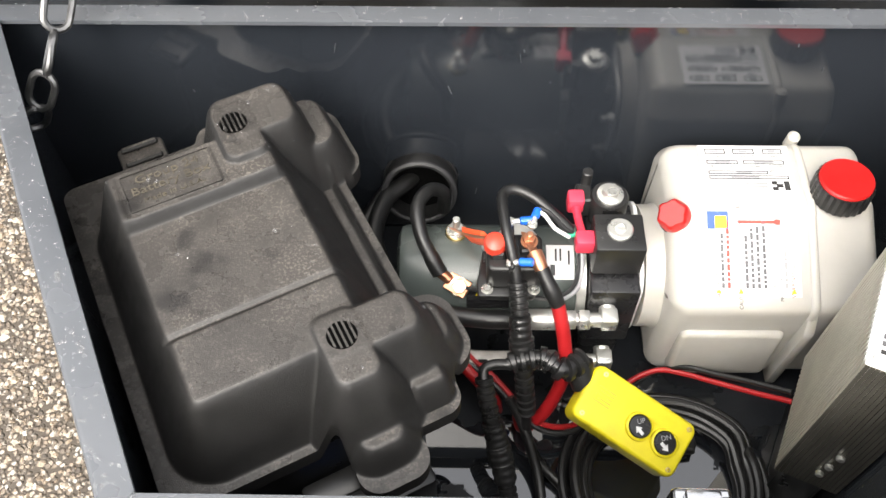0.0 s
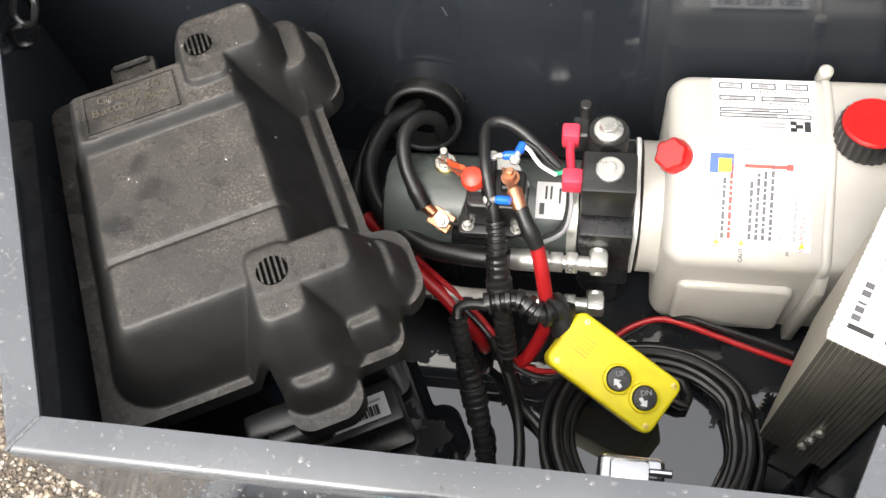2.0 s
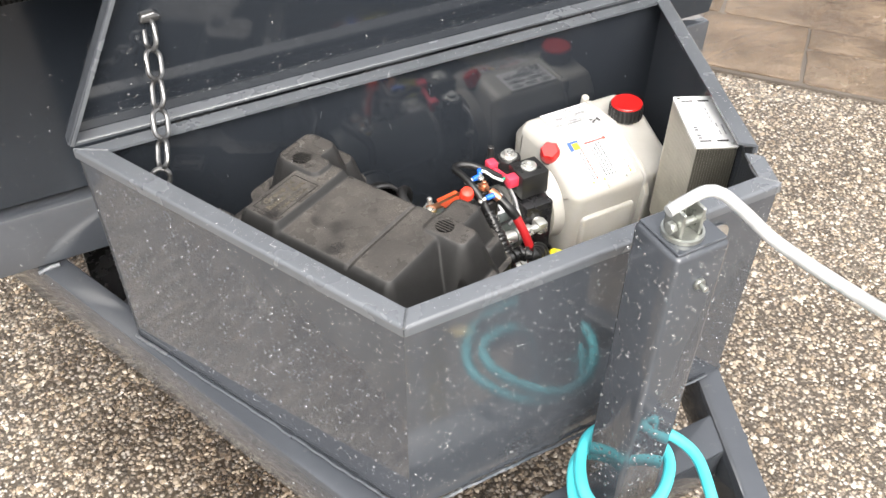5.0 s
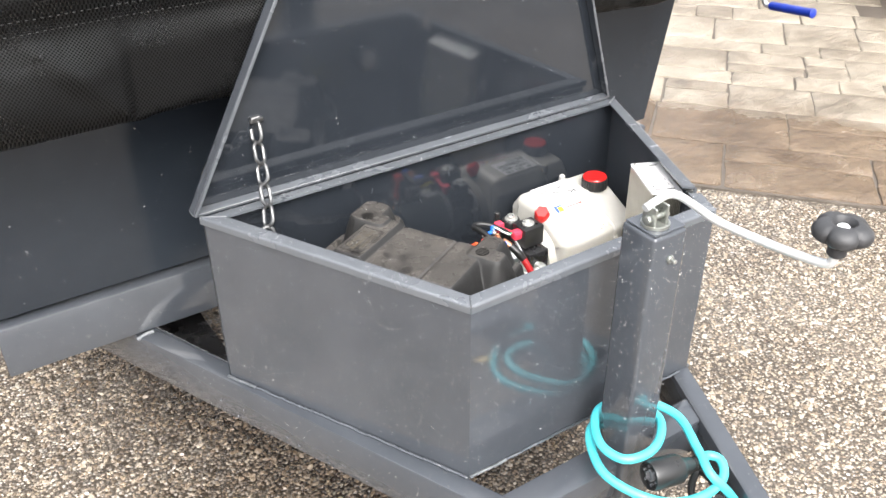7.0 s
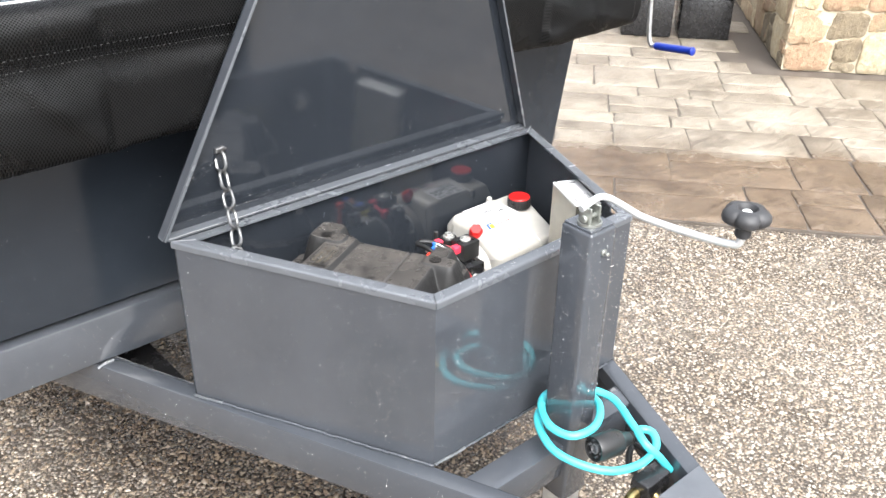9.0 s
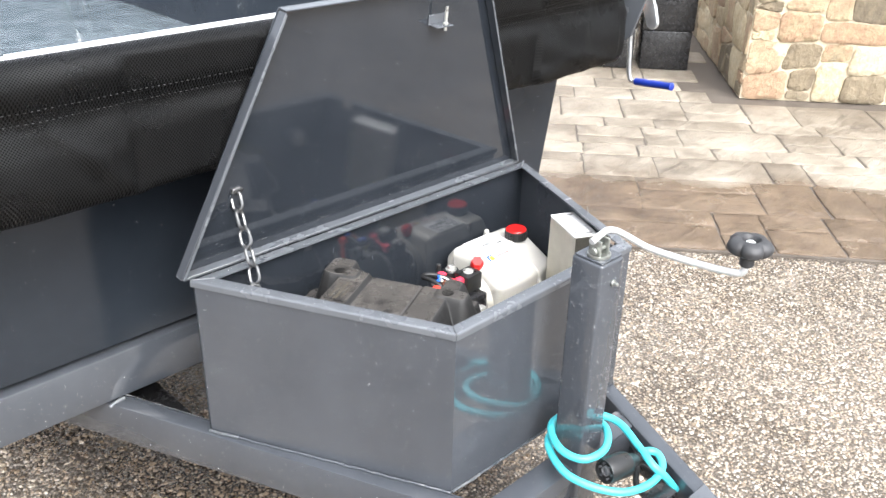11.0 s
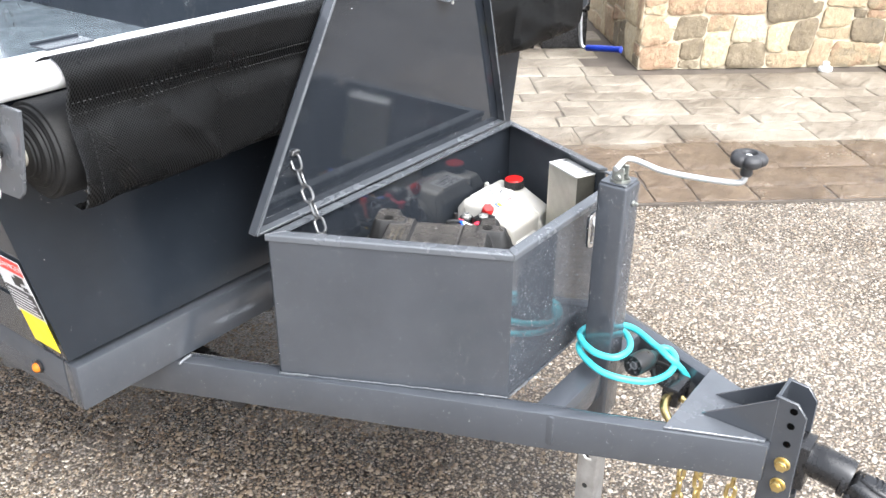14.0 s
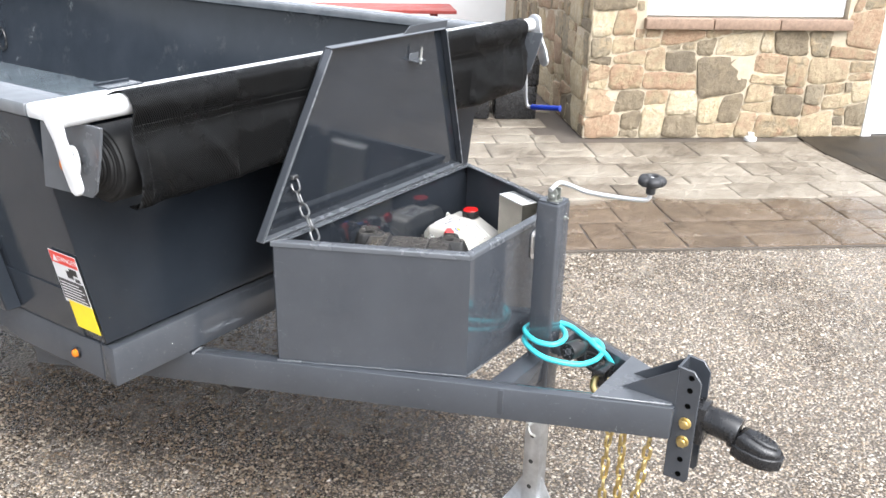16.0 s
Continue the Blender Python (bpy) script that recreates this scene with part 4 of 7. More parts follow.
bars(dm, [(-0.006, 0.006, 0.022, 0.030), (0.010, 0.020, 0.044, 0.040), (0.026, 0.000, 0.048, 0.012)], 0.0008, INK, warn, "pictogram")
bars(dm, [(-0.057, -0.072, 0.057, -0.004)], 0.0007, INK, warn, "black_field")
bars(dm, [(-0.052, -0.066 + 0.0098 * k, 0.050 - 0.009 * (k % 3), -0.0625 + 0.0098 * k) for k in range(6)], 0.0012, STICKER, warn, "print_bar")
ym = plate_pose(on_side(0.812, 0.862, 0.0085), (0, -1, 0), decal_up)
part("reflector_decal", box((-0.052, -0.045, 0), (0.052, 0.045, 0.0008), m=ym), YELLOW_INK, trailer, "plain yellow reflective sticker")

# ---- coupler ----
coupler = thing("ball_coupler", (0, -0.62, 0.55), "black cast ball coupler bolted into the tongue channel", "coupler")
part("mount_plate", box((-0.034, -0.668, 0.535), (0.034, -0.588, 0.655), 0.004), BLACK_PAINT, coupler)
part("neck", turn([(0.038, 0), (0.038, 0.010), (0.041, 0.016), (0.041, 0.085), (0.038, 0.095)], axis_pose((0, -0.664, 0.612), (0, -0.79, 0.596)), 24), BLACK_PAINT, coupler)
part("collar", turn([(0.040, 0), (0.044, 0.003), (0.044, 0.012), (0.040, 0.015)], axis_pose((0, -0.738, 0.595), (0, -0.80, 0.588)), 28), BLACK_PAINT, coupler)
snout = [(-0.036, -0.752), (0.036, -0.752), (0.047, -0.785), (0.049, -0.835), (0.034, -0.866), (0.014, -0.886), (-0.014, -0.886), (-0.034, -0.866), (-0.049, -0.835), (-0.047, -0.785)]
tip = pose(0, -0.78, 0.57, 6, 0, 0) @ Matrix.Translation((0, 0.78, -0.57))
top_tip = pose(0, -0.76, 0.585, 15, 0, 0) @ Matrix.Translation((0, 0.76, -0.585))
part("ball_socket", pillow(snout, 0.534, 0.576, "z", 0.014, 0.004, 4, tip), BLACK_PAINT, coupler)
part("socket_cap", pillow([(x * 0.86, -0.815 + (y + 0.815) * 0.93) for x, y in snout], 0.578, 0.616, "z", 0.0, 0.020, 6, top_tip), BLACK_PAINT, coupler)
lever = part("latch_lever", pillow([(-0.013, -0.768), (0.013, -0.768), (0.024, -0.80), (0.024, -0.835), (0.012, -0.862), (-0.012, -0.862), (-0.024, -0.835), (-0.024, -0.80)], 0.610, 0.624, "z", 0.0, 0.008, 3, top_tip), BLACK_PAINT, coupler)
for k in range(5):
    y = -0.800 - 0.012 * k
    w = 0.019 - 0.0022 * max(0, k - 1)
    part("grip_rib", moved(tube([(-w, y + 0.006, 0.6225), (-w * 0.5, y, 0.6250), (w * 0.5, y, 0.6250), (w, y + 0.006, 0.6225)], 0.0026, 8), top_tip), BLACK_PAINT, lever)
for z in (0.600, 0.540):
    part("bolt", join(rod((-0.062, -0.619, z), (0.05, -0.619, z), 0.008, 14), rod((-0.0475, -0.619, z), (-0.0442, -0.619, z), 0.018, 20, 0.0008), hexagon((-0.060, -0.619, z), (-0.0475, -0.619, z), 0.025)),
         BRASS, coupler, "yellow zinc hex bolt")

# ---- tongue jack ----
jack = thing("tongue_jack", (0.0245, -0.1225, 0.0), "grey square tongue jack with white crank and zinc leg", "trailer jack")
PX0, PX1, PY0, PY1 = -0.013, 0.062, -0.160, -0.085
post = part("post_tube", join(box((PX0, PY0, 0.49), (PX1, PY1, 1.145), 0.007, 3)), PAINT, jack)
part("top_plate", box((PX0 + 0.004, PY0 + 0.004, 1.1455), (PX1 - 0.004, PY1 - 0.004, 1.149), 0.0012, 1), PAINT, jack)
part("inner_leg", box((PX0 + 0.008, PY0 + 0.008, 0.03), (PX1 - 0.008, PY1 - 0.008, 0.53), 0.005), GALV, jack, "galvanised drop leg with pin holes")
for z in (0.14, 0.24, 0.34, 0.44):
    part("pin_hole", turn([(0.008, 0), (0.008, 0.0006)], axis_pose((PX0 + 0.0076, -0.1225, z), (PX0, -0.1225, z)), 16), INK, jack)
part("foot_plate", join(box((-0.080, -0.245, 0.004), (0.129, 0.0, 0.012), 0.002, 1), *[prism([(s * 0.028 - 0.1225, 0.012), (s * 0.112 - 0.1225, 0.012), (s * 0.106 - 0.1225, 0.030), (s * 0.028 - 0.1225, 0.175)], 0.0215, 0.0275, "x") for s in (-1, 1)]), GALV, jack)
part("spring_pin", join(rod((PX0 - 0.035, -0.1225, 0.40), (PX0 + 0.004, -0.1225, 0.40), 0.008, 14, 0.001), tube([(PX0 - 0.03, -0.1225, 0.40), (PX0 - 0.045, -0.14, 0.385), (PX0 - 0.03, -0.15, 0.37)], 0.004, 8)), STEEL, jack)
bolt_m = (0.026, PY0, 1.098)
part("side_bolt", join(hexagon(bolt_m, (0.026, PY0 - 0.005, 1.098), 0.013), rod((0.026, PY0 - 0.005, 1.098), (0.026, PY0 - 0.014, 1.098), 0.0038, 12, 0.0008)), YOKE_ZINC, jack)
hub = part("crank_hub", join(turn([(0.0235, 0), (0.0235, 0.005), (0.0205, 0.0055), (0.0200, 0.001)], Matrix.Translation((0.018, -0.128, 1.1495)), 32), box((0.003, -0.141, 1.150), (0.007, -0.112, 1.186), 0.0015, 1), box((0.029, -0.141, 1.150), (0.033, -0.112, 1.186), 0.0015, 1), box((0.003, -0.116, 1.150), (0.033, -0.112, 1.182), 0.0015, 1),
                             rod((-0.002, -0.129, 1.164), (0.041, -0.129, 1.164), 0.005, 12, 0.001)), YOKE_ZINC, jack, "zinc crank yoke")
for x0, x1 in ((-0.005, 0.0025), (0.0335, 0.041)):
    part("yoke_bolt", hexagon((x0, -0.129, 1.164), (x1, -0.129, 1.164), 0.013), YOKE_ZINC, hub)
handle = part("crank_arm", tube([(-0.006, -0.1245, 1.184), (0.018, -0.124, 1.190), (0.042, -0.125, 1.194), (0.055, -0.136, 1.193), (0.062, -0.165, 1.186), (0.069, -0.211, 1.176), (0.085, -0.300, 1.174), (0.096, -0.362, 1.177), (0.101, -0.382, 1.182), (0.101, -0.387, 1.2), (0.101, -0.387, 1.215)], 0.0068, 14),
              ARM_ZINC, jack, "pale galvanised bent crank arm")
knob = bmesh.new()
kr = []
for r, h, lobe in ((0.0125, -0.002, 0), (0.0150, 0.001, 0), (0.0150, 0.021, 0), (0.022, 0.0225, 0.3), (0.034, 0.0245, 0.9), (0.0410, 0.030, 1), (0.0430, 0.037, 1), (0.0420, 0.043, 1), (0.036, 0.0495, 1),
                   (0.027, 0.0530, 0.5), (0.020, 0.0525, 0), (0.0165, 0.048, 0), (0.015, 0.042, 0)):
    ring = []
    for i in range(60):
        a = 2 * math.pi * i / 60
        q = 0.90 * r * (1 + lobe * (0.20 * (abs(math.cos(2.5 * a)) ** 0.6) - 0.12))
        ring.append(knob.verts.new((0.101 + q * math.cos(a), -0.387 + q * math.sin(a), 1.200 + h)))
    kr.append(ring)
for a, b in zip(kr, kr[1:]):
    for i in range(60):
        knob.faces.new((a[i], a[(i + 1) % 60], b[(i + 1) % 60], b[i]))
knob.faces.new(kr[0][::-1])
knob.faces.new(kr[-1])
grip = part("knob", knob, KNOB_RUBBER, handle, "black five-lobed plastic knob")
part("knob_bolt", turn([(0.0085, 0), (0.0085, 0.003), (0.006, 0.005), (0.001, 0.0055)], axis_pose((0.101, -0.387, 1.2425), (0.101, -0.387, 1.3)), 20), WHITE_STEEL, grip, "bright bolt end in the knob")

# ---- tool box on the tongue ----
tool_box = thing("tongue_tool_box", (0, 0.25, 0.645), "open dark grey steel tool box welded onto the trailer tongue", "tool box")
FL, FR, BR, BL = Vector((-0.262, -0.018, 0)), Vector((0.305, -0.018, 0)), Vector((0.524, 0.5, 0)), Vector((-0.522, 0.5, 0))
Z0, Z1, TH = 0.647, 1.030, 0.004


def panel(a, b, z0, z1, thick, notch=None):
    """A wall sheet from a to b (its outer face), with an optional notch (s0, s1, depth) in its top edge."""
    d = b - a
    ln = d.length
    m = plate_pose((a.x, a.y, 0), d, (0, 0, 1))
    pts = [(0, z0), (ln, z0), (ln, z1)]
    if notch:
        pts += [(notch[1], z1), (notch[1], z1 - notch[2]), (notch[0], z1 - notch[2]), (notch[0], z1)]
    pts += [(0, z1)]
    return prism(pts, -thick, 0, "z", m=m)


NOTCH = (0.060, 0.088)
part("front_panel", panel(FL, FR, Z0, Z1, TH), PAINT, tool_box)
part("side_panel", panel(FR, BR, Z0, Z1, TH, (NOTCH[0], NOTCH[1], 0.03)), PAINT, tool_box)
part("back_panel", panel(BR, BL, Z0, Z1, TH), PAINT_SHADED, tool_box)
part("side_panel", panel(BL, FL, Z0, Z1, TH), PAINT, tool_box)
part("floor_panel", prism([(FL.x + 0.005, -0.013), (FR.x - 0.005, -0.013), (BR.x - 0.007, 0.494), (BL.x + 0.007, 0.494)], 0.655, 0.665), FLOOR_PAINT, tool_box)


rng_s = random.Random(41)
scuffs = []
for _ in range(22):
    x, z = rng_s.uniform(-0.46, 0.46), rng_s.uniform(0.70, 1.0)
    ln, lean = rng_s.choice((0.002, 0.004, 0.006, 0.012)), rng_s.uniform(-0.4, 0.4)
    w = rng_s.uniform(0.0006, 0.0016)
    scuffs.append(prism([(x, z), (x + w, z), (x + w + lean * ln, z + ln), (x + lean * ln, z + ln)], 0.4952, 0.4957, "y"))
tagged(part("scuff", join(*scuffs), WELD, tool_box, "pale scuffs in the paint", None), kind="stuff")


def offset_in(k, d):
    """Corner k of the box plan moved inwards by d from both its sides."""
    c = (FL, FR, BR, BL)
    p0, p1, p2 = c[k - 1], c[k], c[(k + 1) % 4]
    e1, e2 = (p1 - p0).normalized(), (p2 - p1).normalized()
    n1, n2 = Vector((-e1.y, e1.x, 0)), Vector((-e2.y, e2.x, 0))
    s = d / (1 + n1.dot(n2))
    return p1 + (n1 + n2) * s


RIM = 0.024
corners = (FL, FR, BR, BL)
inner = [offset_in(k, RIM) for k in range(4)]
outer = [offset_in(k, -0.002) for k in range(4)]
RIM_TOP = Z1 + 0.0055
fold = [(RIM, RIM_TOP)] + [(0.002 - 0.005 * math.sin(a), RIM_TOP - 0.005 + 0.005 * math.cos(a)) for a in (math.pi / 2 * i / 6 for i in range(7))]
fold += [(-0.003, Z1 - 0.010), (-0.0004, Z1 - 0.010), (-0.0004, RIM_TOP - 0.0045), (RIM, RIM_TOP - 0.0045)]


def rim_length(k, s0, s1):
    """The folded flange along side k of the box plan, from s0 to s1 of its length, mitred at the corners."""
    bm = bmesh.new()
    ends = []
    for s in (s0, s1):
        ends.append([bm.verts.new(offset_in(k, d).lerp(offset_in((k + 1) % 4, d), s) + Vector((0, 0, z))) for d, z in fold])
    n = len(fold)
    for i in range(n):
        bm.faces.new((ends[0][i], ends[0][(i + 1) % n], ends[1][(i + 1) % n], ends[1][i]))
    bm.faces.new(ends[0][::-1])
    bm.faces.new(ends[1])
    bmesh.ops.recalc_face_normals(bm, faces=bm.faces[:])
    return bm


for k in range(4):
    j = (k + 1) % 4
    spans = ((0.0012, 0.9988),)
    if k == 1:
        ln = (corners[j] - corners[k]).length
        spans = ((0.0012, NOTCH[0] / ln), (NOTCH[1] / ln, 0.9988))
    for s0, s1 in spans:
        part("rim", rim_length(k, s0, s1), PAINT_WORN_LIT, tool_box, "weathered grey rim flange")
for k in range(4):
    part("weld", tube([outer[k] + Vector((0, 0, Z1 + 0.0045)), inner[k] + Vector((0, 0, Z1 + 0.0045))], 0.0022, 6, 0.004), WELD, tool_box)
rng_w = random.Random(5)
for a, b in ((BL, FL), (FL, FR), (FR, BR)):
    d = (b - a).normalized()
    out = Vector((d.y, -d.x, 0))
    ln = (b - a).length
    s = 0.0
    while s < ln - 0.03:
        w = rng_w.uniform(0.05, 0.09)
        pts = [a + d * min(s + w * t / 5, ln) + out * (0.003 + rng_w.uniform(0, 0.002)) + Vector((0, 0, Z0 + 0.0005 + rng_w.uniform(0, 0.001))) for t in range(6)]
        part("weld", tube(pts, lambda t: 0.0030 + 0.0006 * math.sin(t * 40), 6, 0.004), WELD if s < 0.03 else PAINT, tool_box)
        s += w

# lid, standing open behind the box
LID_UP = Vector((0, -0.050, 0.538)).normalized()
lid_m = plate_pose((0.0, 0.555, 1.022), (1, 0, 0), LID_UP)
LB, RB, LT, RT, LH, LD = -0.530, 0.538, -0.262, 0.330, 0.540, 0.025
lid = part("lid", prism([(LB, 0), (RB, 0), (RT, LH), (LT, LH)], -0.003, 0.0, "z", m=lid_m), PAINT_SHADED, tool_box, "open trapezoid lid, glossy inside")


def lip(p, q, depth, wide=0.003):
    """A folded lip along the lid's edge from p to q."""
    p, q = Vector((*p, 0)), Vector((*q, 0))
    d = (q - p).normalized()
    nrm = Vector((-d.y, d.x, 0)) * wide
    return prism([(v.x, v.y) for v in (p, q, q + nrm, p + nrm)], 0.0004, depth, "z", 0.0008, 1, lid_m)


part("lip", lip((LB, 0.002), (RB, 0.002), 0.022), PAINT_WORN_LIT, lid)
part("lip", lip((RB, 0.006), (RT, LH - 0.004), LD), PAINT, lid)
part("lip", lip((RT, LH), (LT, LH), LD), PAINT, lid)
part("lip", lip((LT, LH - 0.004), (LB, 0.006), LD), PAINT, lid)
for p, q in (((LB, 0.0), (RB, 0.0)), ((LT, LH), (LB, 0.0)), ((RB, 0.0), (RT, LH))):
    p, q = Vector((*p, 0)), Vector((*q, 0))
    d = (q - p).normalized()
    nrm = Vector((-d.y, d.x, 0)) * 0.006
    dep = 0.022 if abs(d.x) > 0.9 else LD
    part("lip_return", prism([(v.x, v.y) for v in (p + d * 0.004, q - d * 0.004, q - d * 0.008 + nrm, p + d * 0.008 + nrm)], dep + 0.0004, dep + 0.003, "z", 0.0008, 1, lid_m), PAINT_WORN_LIT, lid)
part("front_tab", prism([(0.085, LH + 0.004), (0.118, LH + 0.028), (RT + 0.004, LH + 0.028), (RT, LH + 0.004)], LD - 0.004, LD - 0.001, "z", 0.0008, 1, lid_m), PAINT, lid)
for x in (-0.40, -0.06, 0.28):
    part("hinge", rod((x, 0.545, 1.014), (x + 0.12, 0.545, 1.014), 0.006, 12, 0.001), PAINT, tool_box)
keeper = part("keeper_bracket", join(box((0.156, 0.446, 0.0004), (0.208, 0.470, 0.003), 0.0006, 1, lid_m), box((0.156, 0.446, 0.003), (0.208, 0.449, 0.034), 0.0006, 1, lid_m)), PAINT_WORN_LIT, lid, "small latch keeper bracket")
part("keeper_bolt", join(rod(lid_m @ Vector((0.188, 0.436, 0.028)), lid_m @ Vector((0.188, 0.494, 0.028)), 0.004, 10, 0.0008), hexagon(lid_m @ Vector((0.188, 0.450, 0.028)), lid_m @ Vector((0.188, 0.456, 0.028)), 0.012)), STEEL, keeper)
# folding latch on the front panel
latch = part("latch_plate", pillow(rounded(0.0900, 0.905, 0.2260, 1.002, 0.020), -0.0225, -0.0205, "y", 0.001, 0.0, 2), CHROME, tool_box, "chrome folding tee latch")
part("latch_cup", join(box((0.1040, -0.0265, 0.917), (0.1940, -0.0227, 0.923), 0.001, 1), box((0.1040, -0.0265, 0.983), (0.1940, -0.0227, 0.989), 0.001, 1), box((0.1040, -0.0265, 0.923), (0.1100, -0.0227, 0.983), 0.001, 1)), CHROME, latch)
part("latch_handle", tube([(0.1980, -0.0290, 0.953), (0.1770, -0.0310, 0.971), (0.1220, -0.0310, 0.971), (0.1140, -0.0310, 0.953), (0.1220, -0.0310, 0.935), (0.1770, -0.0310, 0.935), (0.1980, -0.0290, 0.953)], 0.004, 8), CHROME, latch)
part("latch_lock", rod((0.2090, -0.0227, 0.953), (0.2090, -0.0320, 0.953), 0.010, 20, 0.001), CHROME, latch)
inner_latch = part("latch_body", pillow(rounded(0.140, 0.905, 0.188, 0.950, 0.006), -0.0135, 0.045, "y", 0.0, 0.004), CHROME, tool_box, "bright latch body inside the front panel")
part("latch_bolt", join(box((0.148, 0.020, 0.9505), (0.176, 0.040, 0.962), 0.003, 2), rod((0.176, 0.032, 0.956), (0.192, 0.032, 0.956), 0.003, 10, 0.0006)), CHROME, inner_latch)


# ---- lid chain ----
lid_chain = thing("lid_chain", (-0.40, 0.49, 1.0), "zinc plated steel chain holding the tool box lid", "chain")
chain("link", [(-0.379, 0.541, 1.181), (-0.389, 0.510, 1.128), (-0.407, 0.455, 1.068), (-0.425, 0.412, 1.022), (-0.449, 0.402, 0.978), (-0.466, 0.410, 0.944), (-0.468, 0.412, 0.915)], lid_chain, CHAIN_STEEL, 0.048, 0.031, 0.0037)
part("weld_blob", pillow(soft([(-0.392, 1.180), (-0.366, 1.180), (-0.362, 1.188), (-0.370, 1.194), (-0.388, 1.192)], 0.003), 0.532, 0.5405, "y", 0.003, 0.0), CHAIN_STEEL, lid_chain, "bright weld holding the top link")

# ---- battery box ----
BB = Matrix.Translation((-0.20, 0.26, 0.0)) @ Matrix(((0.885, 0.465, 0, 0), (0.465, -0.885, 0, 0), (0, 0, 1, 0), (0, 0, 0, 1)))
battery_box = thing("battery_box", (-0.2, 0.26, 0.666), "dusty black moulded plastic battery box with a vented cover", "battery box")


def rbox(u, v, u0, v0, u1, v1, r):
    """Signed distance to a rounded rectangle, below zero inside."""
    cu, cv, hu, hv = (u0 + u1) / 2, (v0 + v1) / 2, (u1 - u0) / 2 - r, (v1 - v0) / 2 - r
    du, dv = abs(u - cu) - hu, abs(v - cv) - hv
    return math.hypot(max(du, 0), max(dv, 0)) + min(max(du, dv), 0) - r


def smin(a, b, k):
    h = max(k - abs(a - b), 0) / k
    return min(a, b) - h * h * k / 4


OUTLINE = ((-0.163, -0.188, 0.100, 0.184, 0.014), (0.03, -0.178, 0.126, -0.072, 0.028), (0.03, 0.086, 0.130, 0.168, 0.026),
           (0.03, 0.14, 0.098, 0.205, 0.018), (-0.013, 0.15, 0.050, 0.243, 0.020), (-0.02, -0.207, 0.07, -0.14, 0.02))


def cover_edge(u, v):
    d = 9.0
    for b in OUTLINE:
        d = smin(d, rbox(u, v, *b), 0.007)
    return d


def lump(d, top, base, run):
    """A raised block: full height inside, falling to base over run outside."""
    slope = (top - base) / run
    r = 0.0045
    if d <= -r:
        return top
    if d < r:
        return top - slope * (d + r) ** 2 / (4 * r)
    return max(base, top - slope * d)


def cover_height(u, v):
    e = cover_edge(u, v)
    z = 0.918 if e < -0.006 else 0.918 - 0.010 * (1 - min(1, -e / 0.006)) if e < 0 else 0.905
    lumps = (
        lump(rbox(u, v, -0.112, -0.104, 0.040, 0.140, 0.008), 0.995, 0.918, 0.036),
        lump(rbox(u, v, -0.112, -0.107, 0.036, -0.047, 0.006), 1.006, 0.918, 0.034),
        lump(rbox(u, v, -0.109, 0.074, 0.039, 0.140, 0.008), 0.997, 0.918, 0.034),
        lump(rbox(u, v, -0.004, -0.149, 0.074, -0.090, 0.016), 1.011, 0.918, 0.026),
        lump(rbox(u, v, -0.006, -0.138, 0.036, -0.068, 0.012), 1.011, 0.918, 0.030),
        lump(rbox(u, v, 0.058, -0.152, 0.106, -0.084, 0.018), 0.970, 0.918, 0.016),
        lump(rbox(u, v, -0.003, 0.114, 0.082, 0.156, 0.012), 1.000, 0.918, 0.034),
        lump(rbox(u, v, -0.003, 0.110, 0.038, 0.180, 0.012), 1.000, 0.918, 0.034),
        lump(rbox(u, v, -0.002, 0.150, 0.038, 0.216, 0.012), 0.944, 0.918, 0.014),
        lump(rbox(u, v, 0.066, 0.108, 0.112, 0.154, 0.014), 0.950, 0.918, 0.012),
        lump(rbox(u, v, 0.056, 0.150, 0.088, 0.188, 0.006), 0.953, 0.918, 0.008),
    )
    top = z
    for h in lumps:
        top = -smin(-top, -h, 0.0025)
    # the seam between the two top panels and the groove beside the label block
    if -0.112 < u < 0.045:
        top -= 0.0028 * math.exp(-((v - 0.073) / 0.0025) ** 2)
    # the upstanding rail along the long edge
    top += 0.006 * max(0, 1 - abs(u - 0.088) / 0.004) * (1 if -0.075 < v < 0.080 else 0)
    # sunk frame of the label
    if top > 1.002:
        f = rbox(u, v, -0.102, -0.101, -0.014, -0.053, 0.003)
        top -= 0.0014 * max(0, 1 - abs(f) / 0.0025)
    return top


